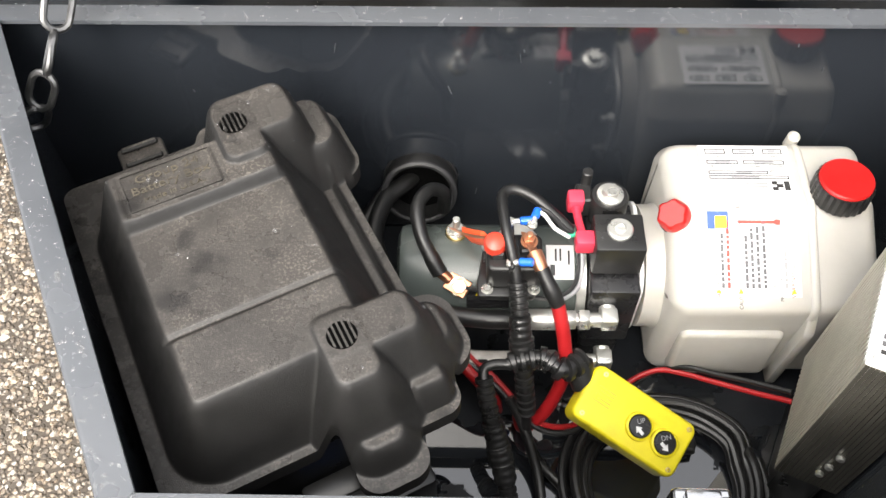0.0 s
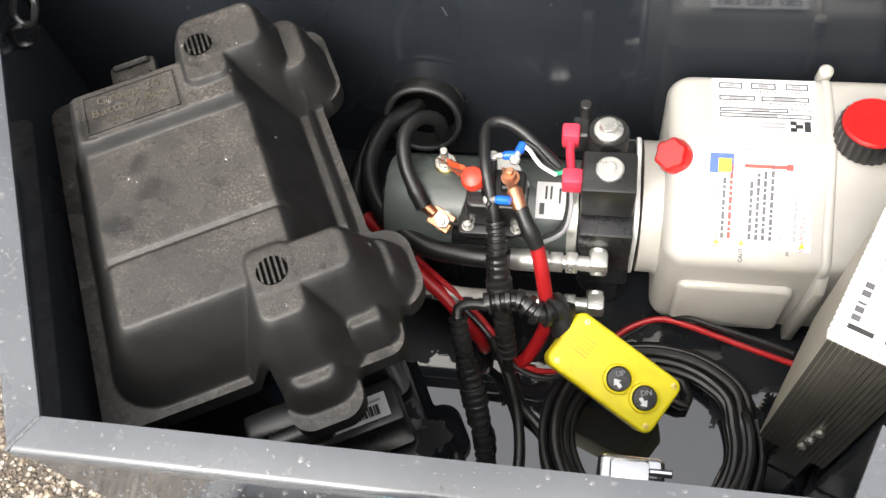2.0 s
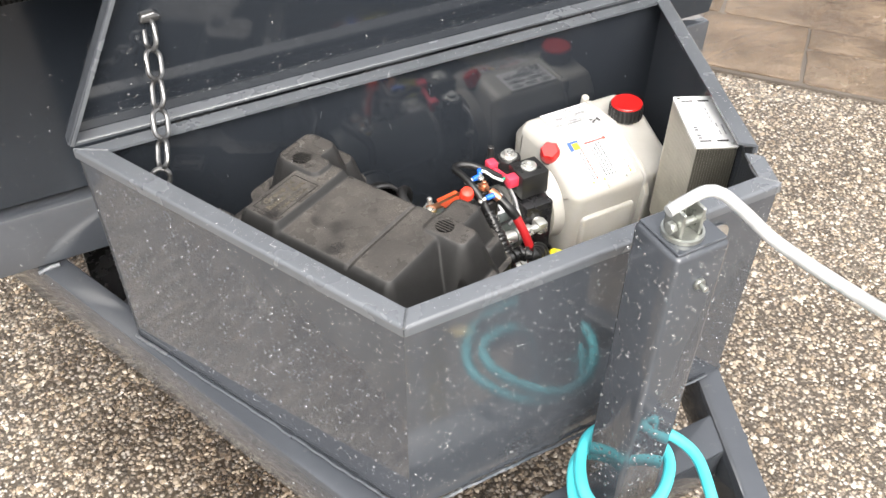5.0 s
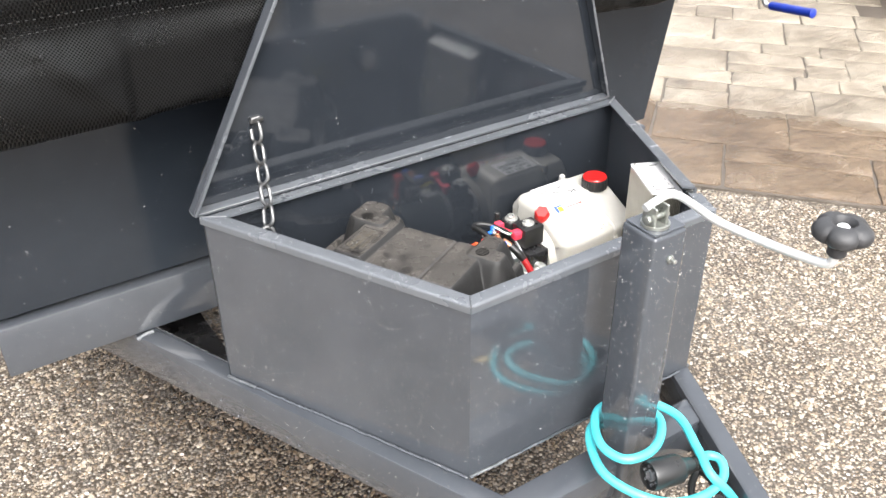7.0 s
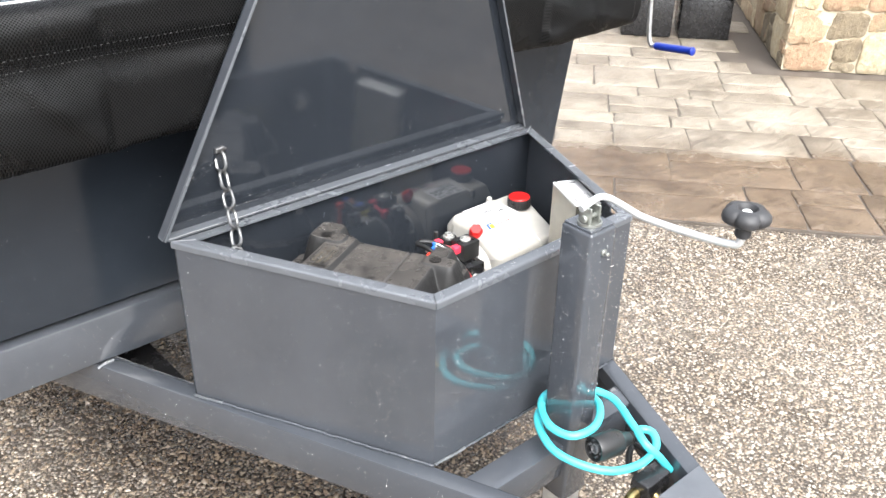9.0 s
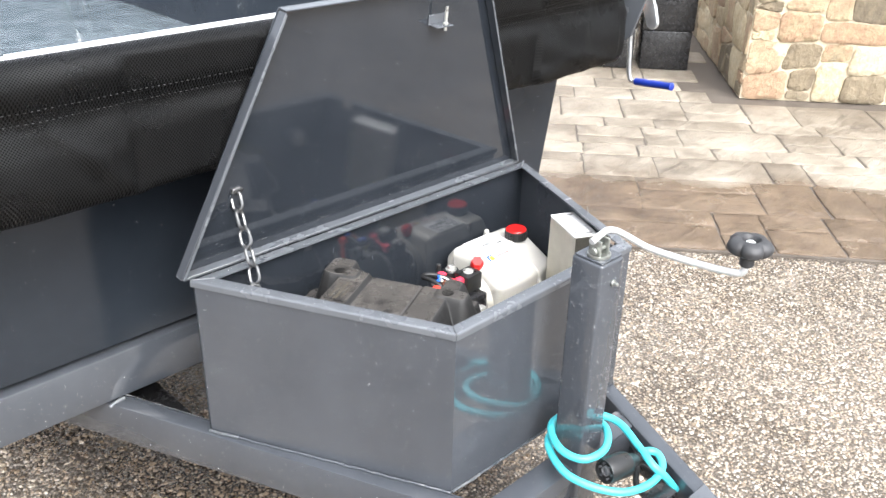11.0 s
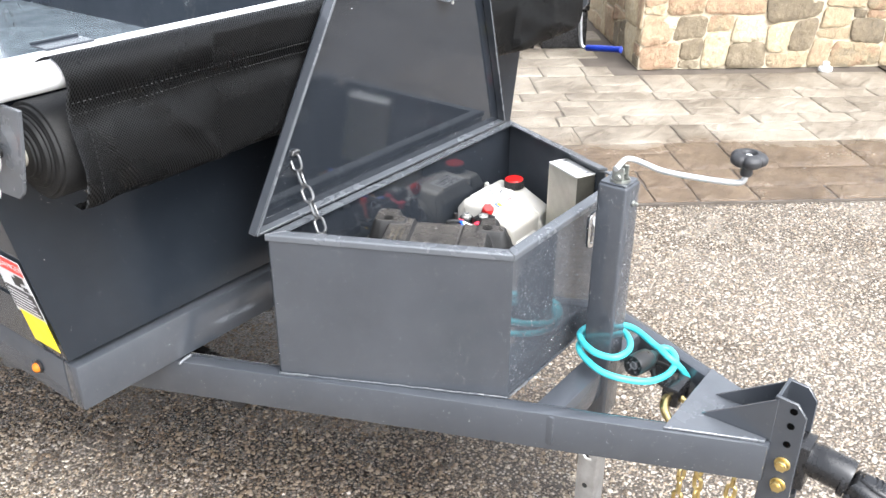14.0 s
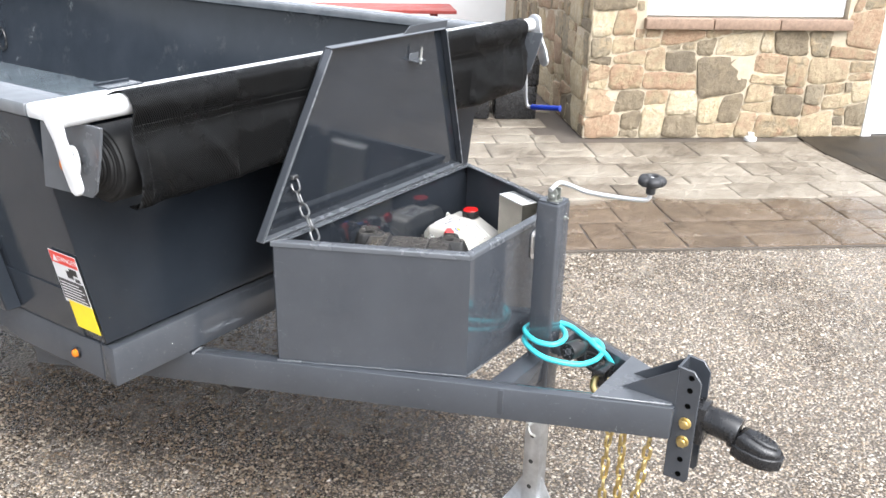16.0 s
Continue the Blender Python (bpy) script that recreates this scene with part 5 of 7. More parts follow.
def heightfield(u0, v0, u1, v1, step, edge, height, thick):
    nu, nv = int((u1 - u0) / step), int((v1 - v0) / step)
    bm = bmesh.new()
    grid = {}
    inside = {}
    for i in range(nu + 1):
        for j in range(nv + 1):
            inside[i, j] = edge(u0 + i * step, v0 + j * step)

    def vert(i, j):
        if (i, j) not in grid:
            u, v, e = u0 + i * step, v0 + j * step, inside[i, j]
            if e > 0:
                gu = (edge(u + 0.001, v) - edge(u - 0.001, v)) / 0.002
                gv = (edge(u, v + 0.001) - edge(u, v - 0.001)) / 0.002
                g = math.hypot(gu, gv) or 1
                u, v = u - gu / g * e, v - gv / g * e
            grid[i, j] = bm.verts.new((u, v, height(u, v)))
        return grid[i, j]

    for i in range(nu):
        for j in range(nv):
            cell = ((i, j), (i + 1, j), (i + 1, j + 1), (i, j + 1))
            if sum(inside[c] <= 0 for c in cell) >= 2:
                bm.faces.new([vert(*c) for c in cell])
    rim = [e for e in bm.edges if len(e.link_faces) == 1]
    for w in {v for e in rim for v in e.verts}:
        for _ in range(2):
            u, v = w.co.x, w.co.y
            e = edge(u, v)
            gu, gv = (edge(u + 0.001, v) - edge(u - 0.001, v)) / 0.002, (edge(u, v + 0.001) - edge(u, v - 0.001)) / 0.002
            g = gu * gu + gv * gv or 1
            w.co.x, w.co.y = u - gu * e / g, v - gv * e / g
        w.co.z = height(w.co.x, w.co.y)
    ext = bmesh.ops.extrude_edge_only(bm, edges=rim)["geom"]
    for v in ext:
        if isinstance(v, bmesh.types.BMVert):
            v.co.z -= thick
    return bm


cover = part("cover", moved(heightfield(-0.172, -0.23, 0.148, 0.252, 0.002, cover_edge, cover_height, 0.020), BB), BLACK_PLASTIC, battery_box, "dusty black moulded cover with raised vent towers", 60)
part("tray", prism([(-0.145, -0.172), (0.085, -0.172), (0.085, 0.148), (-0.145, 0.148)], 0.6665, 0.9, "z", 0.014, 3, BB), SMOOTH_BLACK, battery_box)
for u, v in ((0.014, -0.111), (0.018, 0.136)):
    vm = BB @ Matrix.Translation((u, v, cover_height(u, v) + 0.0006))
    vent = part("vent", turn([(0.0128, -0.004), (0.0128, 0.0002)], vm, 28), SLOT, cover, "round slotted vent")
    for k in range(5):
        y = -0.0092 + 0.0046 * k
        w = math.sqrt(max(0.0, 0.0126 ** 2 - y * y))
        part("slat", box((y - 0.0009, -w, 0.0002), (y + 0.0009, w, 0.0010), m=vm), BLACK_PLASTIC, vent, smooth=None)
DUST = surface("tan_dust_lettering", (0.02, 0.018, 0.014), (0.115, 0.097, 0.068), 45.0, (0.6, 0.8), 0.0, 400.0, 0.3, 0.0005)
face = plate_pose(BB @ Vector((-0.058, -0.077, 1.0064)), (0.885, 0.465, 0), (-0.465, 0.885, 0)) @ Matrix.Diagonal((1, 0.86, 1, 1))
text_mesh("Group 24", 0.0150, face @ Matrix.Translation((0, 0.0145, 0)), DUST, cover)
text_mesh("Battery Box", 0.0150, face @ Matrix.Translation((0, 0.0, 0)), DUST, cover)
text_mesh("Made in U.S.A.", 0.0095, face @ Matrix.Translation((0, -0.0150, 0)), DUST, cover)
for x0, y0, x1, y1 in ((-0.042, 0.0245, 0.042, 0.0255), (-0.042, -0.0255, 0.042, -0.0245), (-0.042, -0.0245, -0.041, 0.0245), (0.041, -0.0245, 0.042, 0.0245)):
    part("label_frame", box((x0, y0, -0.001), (x1, y1, 0.0006), m=face), BLACK_PLASTIC, cover, smooth=None)
strap = part("strap_lug", join(box((-0.10, -0.232, 0.892), (-0.05, -0.190, 0.906), 0.004, 2, BB), box((-0.095, -0.228, 0.906), (-0.055, -0.221, 0.912), 0.002, 1, BB), box((-0.095, -0.207, 0.906), (-0.055, -0.200, 0.912), 0.002, 1, BB)), BLACK_PLASTIC, battery_box)
part("front_handle", join(rod(BB @ Vector((-0.045, 0.222, 0.868)), BB @ Vector((0.012, 0.222, 0.868)), 0.013, 18, 0.003), box((-0.06, 0.192, 0.846), (0.02, 0.218, 0.884), 0.006, 2, BB)), SMOOTH_BLACK, battery_box)

# the battery that sits below the cover's front lip, with its maker's label
battery = thing("battery", tuple(BB @ Vector((0.05, 0.20, 0.666))), "dark battery case with a blue and white label under the cover", "battery")
bat = part("case", box((-0.075, 0.152, 0.6665), (0.070, 0.200, 0.752), 0.006, 2, BB), SMOOTH_BLACK, battery)
bl = plate_pose(BB @ Vector((0.001, 0.178, 0.7524)), (0.885, 0.465, 0), (-0.465, 0.885, 0))
part("label", box((-0.054, -0.013, 0), (0.056, 0.013, 0.0004), m=bl), STICKER, bat, "white and blue label with a barcode")
bars(bl, [(-0.0535, -0.0125, -0.004, 0.0125)], 0.0005, BLUE_INK, bat, "blue_field")
bars(bl, [(0.012 + 0.0022 * k, -0.009, 0.0132 + 0.0022 * k + 0.0005 * (k % 3), 0.002) for k in range(16)], 0.0005, INK, bat, "barcode")
bars(bl, [(-0.008, 0.005, 0.03, 0.0075), (0.034, 0.005, 0.05, 0.0075)], 0.0005, GREY_INK, bat, "print_bar")

# ---- hydraulic power unit ----
pump = thing("hydraulic_power_unit", (0.12, 0.36, 0.666), "hydraulic pump unit with grey motor and milky white oil tank", "hydraulic pump")
MY, MZ, MR = 0.350, 0.776, 0.056
motor = part("motor", turn([(MR - 0.012, 0), (MR - 0.003, 0.004), (MR, 0.012), (MR, 0.190), (MR - 0.002, 0.196)], axis_pose((-0.095, MY, MZ), (0.11, MY, MZ)), 56), MOTOR, pump, "green-grey painted electric motor")
part("end_ring", turn([(MR + 0.0015, 0), (MR + 0.0015, 0.010), (MR - 0.004, 0.011)], axis_pose((0.101, MY, MZ), (0.2, MY, MZ)), 56), STEEL, pump)
for lo, hi in (((-0.06, 0.315, 0.6665), (-0.02, 0.385, 0.728)), ((0.115, 0.30, 0.6665), (0.16, 0.40, 0.735))):
    part("foot_bracket", box(lo, hi, 0.003, 1), BLACK_PAINT, pump)
manifold = part("manifold_block", box((0.113, 0.292, 0.728), (0.166, 0.410, 0.832), 0.003, 2), BLACK_PAINT, pump, "black anodised valve block")
part("tank_flange", pillow(rounded(0.302, 0.716, 0.424, 0.838, 0.03), 0.1665, 0.1715, "x", 0.001, 0.002), WHITE, pump, "pale square mounting flange")
for y, z in ((0.318, 0.722), (0.300, 0.790), (0.424, 0.800), (0.412, 0.73)):
    part("flange_screw", join(rod((0.158, y, z), (0.1665, y, z), 0.0075, 14, 0.0006), rod((0.150, y, z), (0.158, y, z), 0.0045, 12, 0.0006)), STEEL, pump)
# the two solenoid valves
sol = part("solenoid_coil", box((0.113, 0.311, 0.838), (0.165, 0.358, 0.884), 0.003, 2), SMOOTH_BLACK, pump, "square black solenoid coil")
part("coil_cap", turn([(0.0135, 0), (0.0135, 0.003), (0.012, 0.0042), (0.0062, 0.0042), (0.0058, 0.0062), (0.004, 0.0066), (0.0036, 0.0046), (0.0005, 0.0044)], axis_pose((0.139, 0.336, 0.884), (0.139, 0.336, 1)), 28), STEEL, sol)
part("coil_stem", rod((0.139, 0.336, 0.830), (0.139, 0.336, 0.839), 0.012, 20), STEEL, sol)
sol2 = part("solenoid_valve", turn([(0.019, 0), (0.021, 0.002), (0.021, 0.034), (0.019, 0.037)], axis_pose((0.136, 0.393, 0.832), (0.136, 0.393, 1)), 32), SMOOTH_BLACK, pump, "round black solenoid valve")
part("valve_nut", join(turn([(0.0145, 0), (0.0145, 0.003), (0.012, 0.004)], axis_pose((0.136, 0.393, 0.869), (0.136, 0.393, 1)), 24), hexagon((0.136, 0.393, 0.8725), (0.136, 0.393, 0.8795), 0.017)), STEEL, sol2)
part("connector_block", join(box((0.100, 0.388, 0.836), (0.117, 0.412, 0.866), 0.002, 1), rod((0.112, 0.414, 0.860), (0.112, 0.414, 0.884), 0.006, 12, 0.001)), SMOOTH_BLACK, sol2)
for a, b in (((0.094, 0.322, 0.860), (0.114, 0.340, 0.880)), ((0.090, 0.380, 0.852), (0.108, 0.398, 0.874))):
    part("spade_terminal", box(a, b, 0.003, 2), PINK_RED, pump, "pinkish red insulated terminal")
part("terminal_bridge", tube([(0.099, 0.382, 0.862), (0.100, 0.362, 0.866), (0.103, 0.340, 0.868)], 0.0045, 10), PINK_RED, pump, "pinkish red insulated lead")
# printed plate on the motor
for name, ang, x0, x1, half, mat_p, lab in (("motor_plate", 18, 0.068, 0.098, 20, STICKER, "white data sticker"), ("side_plate", 62, -0.018, 0.028, 12, BLACK_PAINT, "dark rating plate")):
    bmp = bmesh.new()
    rows = []
    for k in range(9):
        a = radians(ang - half + 2 * half * k / 8)
        rows.append([bmp.verts.new((x, MY - (MR + 0.0006) * math.sin(a), MZ + (MR + 0.0006) * math.cos(a))) for x in (x0, x1)])
    for a, b in zip(rows, rows[1:]):
        bmp.faces.new((a[0], a[1], b[1], b[0]))
    pl = part(name, bmp, mat_p, pump, lab)
mp = plate_pose((0.083, MY - (MR + 0.0012) * math.sin(radians(18)), MZ + (MR + 0.0012) * math.cos(radians(18))), (0, 0.95, 0.31), (-1, 0, 0))
bars(mp, [(-0.016, 0.006, -0.004, 0.011), (0.0, 0.004, 0.014, 0.006), (0.0, -0.001, 0.014, 0.001), (-0.004, -0.010, 0.012, -0.008)], 0.0002, INK, pump, "print_bar")
part("warning_triangle", prism([(-0.003, 0), (0.003, 0), (0, 0.005)], 0, 0.0004, "z", m=plate_pose((-0.006, MY - (MR + 0.001) * math.sin(radians(57)), MZ + (MR + 0.001) * math.cos(radians(57))), (1, 0, 0), (0, math.cos(radians(57)), math.sin(radians(57))))), YELLOW_INK, pump)
# tank
TX0, TX1 = 0.194, 0.412
TANK_SIDE = soft([(0.477, 0.671), (0.477, 0.852), (0.452, 0.885), (0.372, 0.886), (0.269, 0.838), (0.281, 0.671)], 0.018)
tank = part("oil_tank", pillow(TANK_SIDE, TX0, TX1, "x", 0.022, 0.016, 6), TANK, pump, "milky white plastic oil tank", 50)
part("mould_seam", pillow(soft([(0.4795, 0.670), (0.4795, 0.853), (0.4525, 0.8875), (0.3713, 0.8885), (0.2665, 0.8395), (0.2785, 0.670)], 0.018), 0.337, 0.347, "x", 0.004, 0.004, 3), TANK, tank)
part("seam_nub", rod((0.342, 0.466, 0.868), (0.342, 0.462, 0.891), 0.007, 16, 0.003), TANK, tank)
part("tank_neck", turn([(0.070, 0), (0.070, 0.014), (0.078, 0.034)], axis_pose((0.174, 0.364, 0.776), (0.3, 0.364, 0.776)), 48), TANK, tank)
part("front_rib", pillow(rounded(TX0 + 0.020, 0.696, 0.326, 0.790, 0.010), 0.2655, 0.284, "y", 0.006, 0.0, 4), TANK, tank)
part("seam_fin", prism([(0.286, 0.668), (0.268, 0.668), (0.2595, 0.80), (0.274, 0.832)], 0.338, 0.350, "x", 0.003, 2), TANK, tank)


def ridged_cap(c, d, r, h, teeth, m_side, m_top, parent, label):
    m = axis_pose(c, Vector(c) + Vector(d))
    bm = bmesh.new()
    rings = []
    for rr, hh in ((r * 0.96, 0), (r, 0.002), (r, h * 0.75), (r * 0.96, h * 0.86)):
        rings.append([bm.verts.new((rr * (1 + 0.022 * (1 if i % 2 else -1)) * math.cos(2 * math.pi * i / (2 * teeth)), rr * (1 + 0.022 * (1 if i % 2 else -1)) * math.sin(2 * math.pi * i / (2 * teeth)), hh)) for i in range(2 * teeth)])
    k = 2 * teeth
    for a, b in zip(rings, rings[1:]):
        for i in range(k):
            bm.faces.new((a[i], a[(i + 1) % k], b[(i + 1) % k], b[i]))
    bm.faces.new(rings[0][::-1])
    bm.faces.new(rings[-1])
    side = part("filler_cap", moved(bm, m), m_side, parent, label, 20)
    part("cap_top", turn([(r * 0.93, h * 0.80), (r * 0.93, h * 0.93), (r * 0.88, h), (0.001, h * 0.985)], m, 40), m_top, side, "red cap face")


ridged_cap((0.373, 0.383, 0.885), (-0.02, 0.02, 1), 0.0300, 0.029, 26, SMOOTH_BLACK, RED_PLASTIC, tank, "black cap with a red top")
rc = axis_pose((0.204, 0.366, 0.866), (0.188, 0.350, 0.90))
bmc = bmesh.new()
rings = []
for rr, hh, lobes in ((0.0175, 0, 0), (0.0175, 0.010, 0), (0.0165, 0.013, 0.05), (0.0155, 0.022, 0.08), (0.013, 0.025, 0.08)):
    rings.append([bmc.verts.new((rr * (1 + lobes * math.cos(6 * a)) * math.cos(a), rr * (1 + lobes * math.cos(6 * a)) * math.sin(a), hh)) for a in (2 * math.pi * i / 36 for i in range(36))])
for a, b in zip(rings, rings[1:]):
    for i in range(36):
        bmc.faces.new((a[i], a[(i + 1) % 36], b[(i + 1) % 36], b[i]))
bmc.faces.new(rings[0][::-1])
bmc.faces.new(rings[-1])
cap = part("breather_cap", moved(bmc, rc), RED_PLASTIC, tank, "red breather plug")
part("washer", turn([(0.0185, -0.003), (0.0185, 0.001)], rc, 32), RUBBER, cap)

# the stickers on the tank
top_face = plate_pose((0.282, 0.414, 0.8866), (-1, 0, 0), (0, -1, 0)) @ Matrix.Diagonal((1.16, 1.10, 1, 1))
st = part("data_sticker", box((-0.042, -0.032, 0), (0.042, 0.026, 0.0005), m=top_face), STICKER, tank, "white data sticker with boxes and a logo")
boxes = []
for x0, y0, x1, y1 in ((-0.037, 0.0060, 0.036, 0.0105), (-0.019, 0.0002, 0.036, 0.0044), (-0.036, -0.0130, 0.002, -0.0080), (0.007, -0.0130, 0.036, -0.0080), (-0.036, -0.0275, -0.018, -0.0210), (-0.010, -0.0275, 0.010, -0.0210), (0.017, -0.0275, 0.036, -0.0210)):
    boxes += [(x0, y0, x1, y0 + 0.0010), (x0, y1 - 0.0010, x1, y1), (x0, y0, x0 + 0.0010, y1), (x1 - 0.0010, y0, x1, y1)]
bars(top_face, boxes, 0.0006, INK, st, "field_box")
bars(top_face, [(-0.010, 0.0072, 0.016, 0.0092), (-0.004, 0.0013, 0.010, 0.0032), (-0.026, -0.0118, -0.008, -0.0094), (0.014, -0.0118, 0.028, -0.0094), (-0.030, -0.0258, -0.023, -0.0230), (-0.004, -0.0258, 0.004, -0.0230), (0.023, -0.0258, 0.031, -0.0230)], 0.0006, GREY_INK, st, "number_bar")
for body, x, y in (("AMPS", -0.027, -0.0187), ("RELIEF P.S.I.", -0.001, -0.0187), ("P.S.I.", 0.027, -0.0187), ("SERIAL NUMBER", -0.019, -0.0058), ("DATE CODE", 0.021, -0.0058), ("MODEL#", -0.029, 0.0005)):
    text_mesh(body, 0.0042, top_face @ Matrix.Translation((x, y, 0.0006)), INK, st, depth=0.0001)
bars(top_face, [(-0.036, 0.013, -0.031, 0.0240), (-0.030, 0.0165, -0.024, 0.0205), (-0.025, 0.013, -0.020, 0.0170), (-0.025, 0.020, -0.020, 0.0240)], 0.0006, INK, st, "logo_shape")
bars(top_face, [(-0.018, 0.013, 0.006, 0.0138), (-0.018, 0.0225, 0.006, 0.0233), (-0.016, 0.0150, 0.004, 0.0175), (-0.016, 0.0188, 0.004, 0.0213)], 0.0006, GREY_INK, st, "print_bar")
slope = plate_pose((0.276, 0.3203, 0.8626), (1, 0, 0), (0, 0.906, 0.423))
ws = part("warning_sticker", box((-0.046, -0.043, 0), (0.051, 0.050, 0.0006), m=slope), STICKER, tank, "white warning sticker with coloured print")
bars(slope, [(-0.044, 0.028, -0.022, 0.047)], 0.0007, BLUE_INK, ws, "battery_picture")
bars(slope, [(-0.036, 0.029, -0.024, 0.042)], 0.0009, YELLOW_INK, ws, "battery_face")
bars(slope, [(-0.012, 0.034, 0.028, 0.0375), (0.026, 0.0328, 0.032, 0.0388)], 0.0007, RED_INK, ws, "thermometer_picture")
vert = slope @ pose(0, 0, 0, 0, 0, 90)
for body, x, y, size, mat_t in (("ATTENTION BATTERY", -0.009, 0.0485, 0.0066, RED_INK), ("CAUTION: RECOMMENDED HYDRAULIC OILS", -0.002, 0.0225, 0.0050, INK), ("WARNING:", -0.026, -0.040, 0.0066, RED_INK),
                                ("PROLONGED EXTREME COLD CLIMATES", -0.005, -0.026, 0.0044, INK), ("AVIATION OILS", -0.017, -0.018, 0.0044, INK)):
    text_mesh(body, size * 1.05, vert @ Matrix.Translation((x, 0.87 * y - 0.0082, 0.0007)), mat_t, ws, depth=0.0001)
rng_q = random.Random(9)
for y, x1, ink in ((0.0415, 0.024, PRINT_INK), (0.0345, 0.030, RED_INK), (0.0130, 0.020, PRINT_INK), (0.0060, 0.026, PRINT_INK), (-0.0010, 0.024, PRINT_INK), (-0.0085, 0.034, PRINT_INK), (-0.0335, 0.036, GREY_INK)):
    y = 0.87 * y - 0.0082
    x, words = -0.034, []
    while x < x1:
        w = rng_q.uniform(0.003, 0.008)
        words.append((x, y, x + w, y + 0.0030))
        x += w + 0.0014
    bars(vert, words, 0.0007, ink, ws, "print_bar")
for y in (0.034, 0.0114, -0.043):
    part("triangle", prism([(-0.0395, y - 0.003), (-0.0395, y + 0.003), (-0.0345, y)], 0.0007, 0.0009, "z", m=vert), YELLOW_INK, ws, smooth=None)

# fittings and hoses
for zc, yc, name in ((0.797, 0.283, "upper"), (0.742, 0.262, "lower")):
    elbow = part("elbow_fitting", join(rod((0.134, yc + 0.012, zc + 0.004), (0.134, yc - 0.004, zc - 0.001), 0.009, 16, 0.001), box((0.126, yc - 0.013, zc - 0.010), (0.144, yc + 0.006, zc + 0.012), 0.003, 2),
                                       rod((0.128, yc - 0.004, zc), (0.108, yc - 0.004, zc), 0.008, 16, 0.001)), STEEL, pump, "zinc plated elbow fitting")
    part("hex_nut", hexagon((0.114, yc - 0.004, zc), (0.102, yc - 0.004, zc), 0.021), STEEL, elbow)
    part("swivel_nut", join(hexagon((0.099, yc - 0.004, zc), (0.086, yc - 0.004, zc), 0.020), rod((0.103, yc - 0.004, zc), (0.08, yc - 0.004, zc), 0.007, 14)), STEEL, elbow)
    part("ferrule", turn([(0.010, 0), (0.0115, 0.002), (0.0115, 0.036), (0.0105, 0.038)], axis_pose((0.084, yc - 0.004, zc), (0.0, yc - 0.004, zc)), 24), STEEL, elbow)
upper_hose = thing("hydraulic_hose", (0.0, 0.28, 0.70), "thick black rubber hydraulic hose curving behind the motor", "hose", "hydraulic hoses")
part("hose", tube([(0.046, 0.279, 0.797), (0.00, 0.279, 0.797), (-0.05, 0.290, 0.795), (-0.10, 0.330, 0.79), (-0.125, 0.390, 0.785), (-0.115, 0.450, 0.782), (-0.085, 0.49, 0.775), (-0.07, 0.53, 0.77)], 0.0105, 16), RUBBER, upper_hose)
lower_hose = thing("hydraulic_hose", (-0.03, 0.25, 0.70), "black hydraulic hose with a pale printed band", "hose", "hydraulic hoses")
lh = [(0.046, 0.258, 0.742), (0.00, 0.258, 0.742), (-0.05, 0.268, 0.742), (-0.11, 0.30, 0.745), (-0.145, 0.37, 0.75), (-0.135, 0.44, 0.762), (-0.10, 0.50, 0.768), (-0.085, 0.535, 0.768)]
hose2 = part("hose", tube(lh, 0.0100, 16), RUBBER, lower_hose)
part("print_band", tube([(0.034, 0.2575, 0.7425), (0.00, 0.2575, 0.7425), (-0.03, 0.261, 0.7425), (-0.06, 0.271, 0.7425)], 0.0103, 16), surface("pale_hose_print", (0.42, 0.39, 0.36), (0.55, 0.52, 0.48), 120.0, (0.4, 0.5)), hose2, "pale printed hose band")
bars(plate_pose((0.004, 0.2510, 0.7504), (1, 0, 0), (0, 0.6, 0.8)), [(-0.055, -0.002, -0.042, 0.002), (-0.040, -0.002, -0.028, 0.002), (-0.008, -0.003, 0.002, 0.003), (0.008, -0.003, 0.016, 0.003)], 0.0002, INK, hose2, "print_bar")

# small loose cap on the floor
loose_cap = thing("rubber_cap", (0.004, 0.083, 0.666), "small loose black rubber cap on the tool box floor", "cap")
part("cap_body", turn([(0.0085, 0), (0.0095, 0.002), (0.0095, 0.024), (0.0075, 0.029), (0.001, 0.030)], axis_pose((0.004, 0.075, 0.6755), (0.001, 0.1, 0.6757)), 20), SMOOTH_BLACK, loose_cap)

# grommet in the back panel
grommet = thing("cable_grommet", (-0.075, 0.495, 0.77), "round black rubber pipe grommet in the back panel", "grommet")
part("collar", turn([(0.046, 0.0), (0.046, 0.003), (0.0435, 0.004), (0.0435, 0.030), (0.0425, 0.032), (0.0385, 0.032), (0.0375, 0.004)], axis_pose((-0.075, 0.4905, 0.772), (-0.075, 0.40, 0.800)), 40, False), RUBBER, grommet)
part("lip", tube([(-0.075 + 0.0425 * math.cos(a), 0.4615 + 0.0122 * math.sin(a), 0.7815 + 0.0405 * math.sin(a)) for a in (2 * math.pi * i / 36 for i in range(36))], 0.0036, 8, closed=True, smooth=False), KNOB_RUBBER, grommet, "worn brownish rubber lip")
part("plug_face", turn([(0.0375, 0), (0.0375, 0.006)], axis_pose((-0.075, 0.4905, 0.772), (-0.075, 0.40, 0.800)), 32), SLOT, grommet)

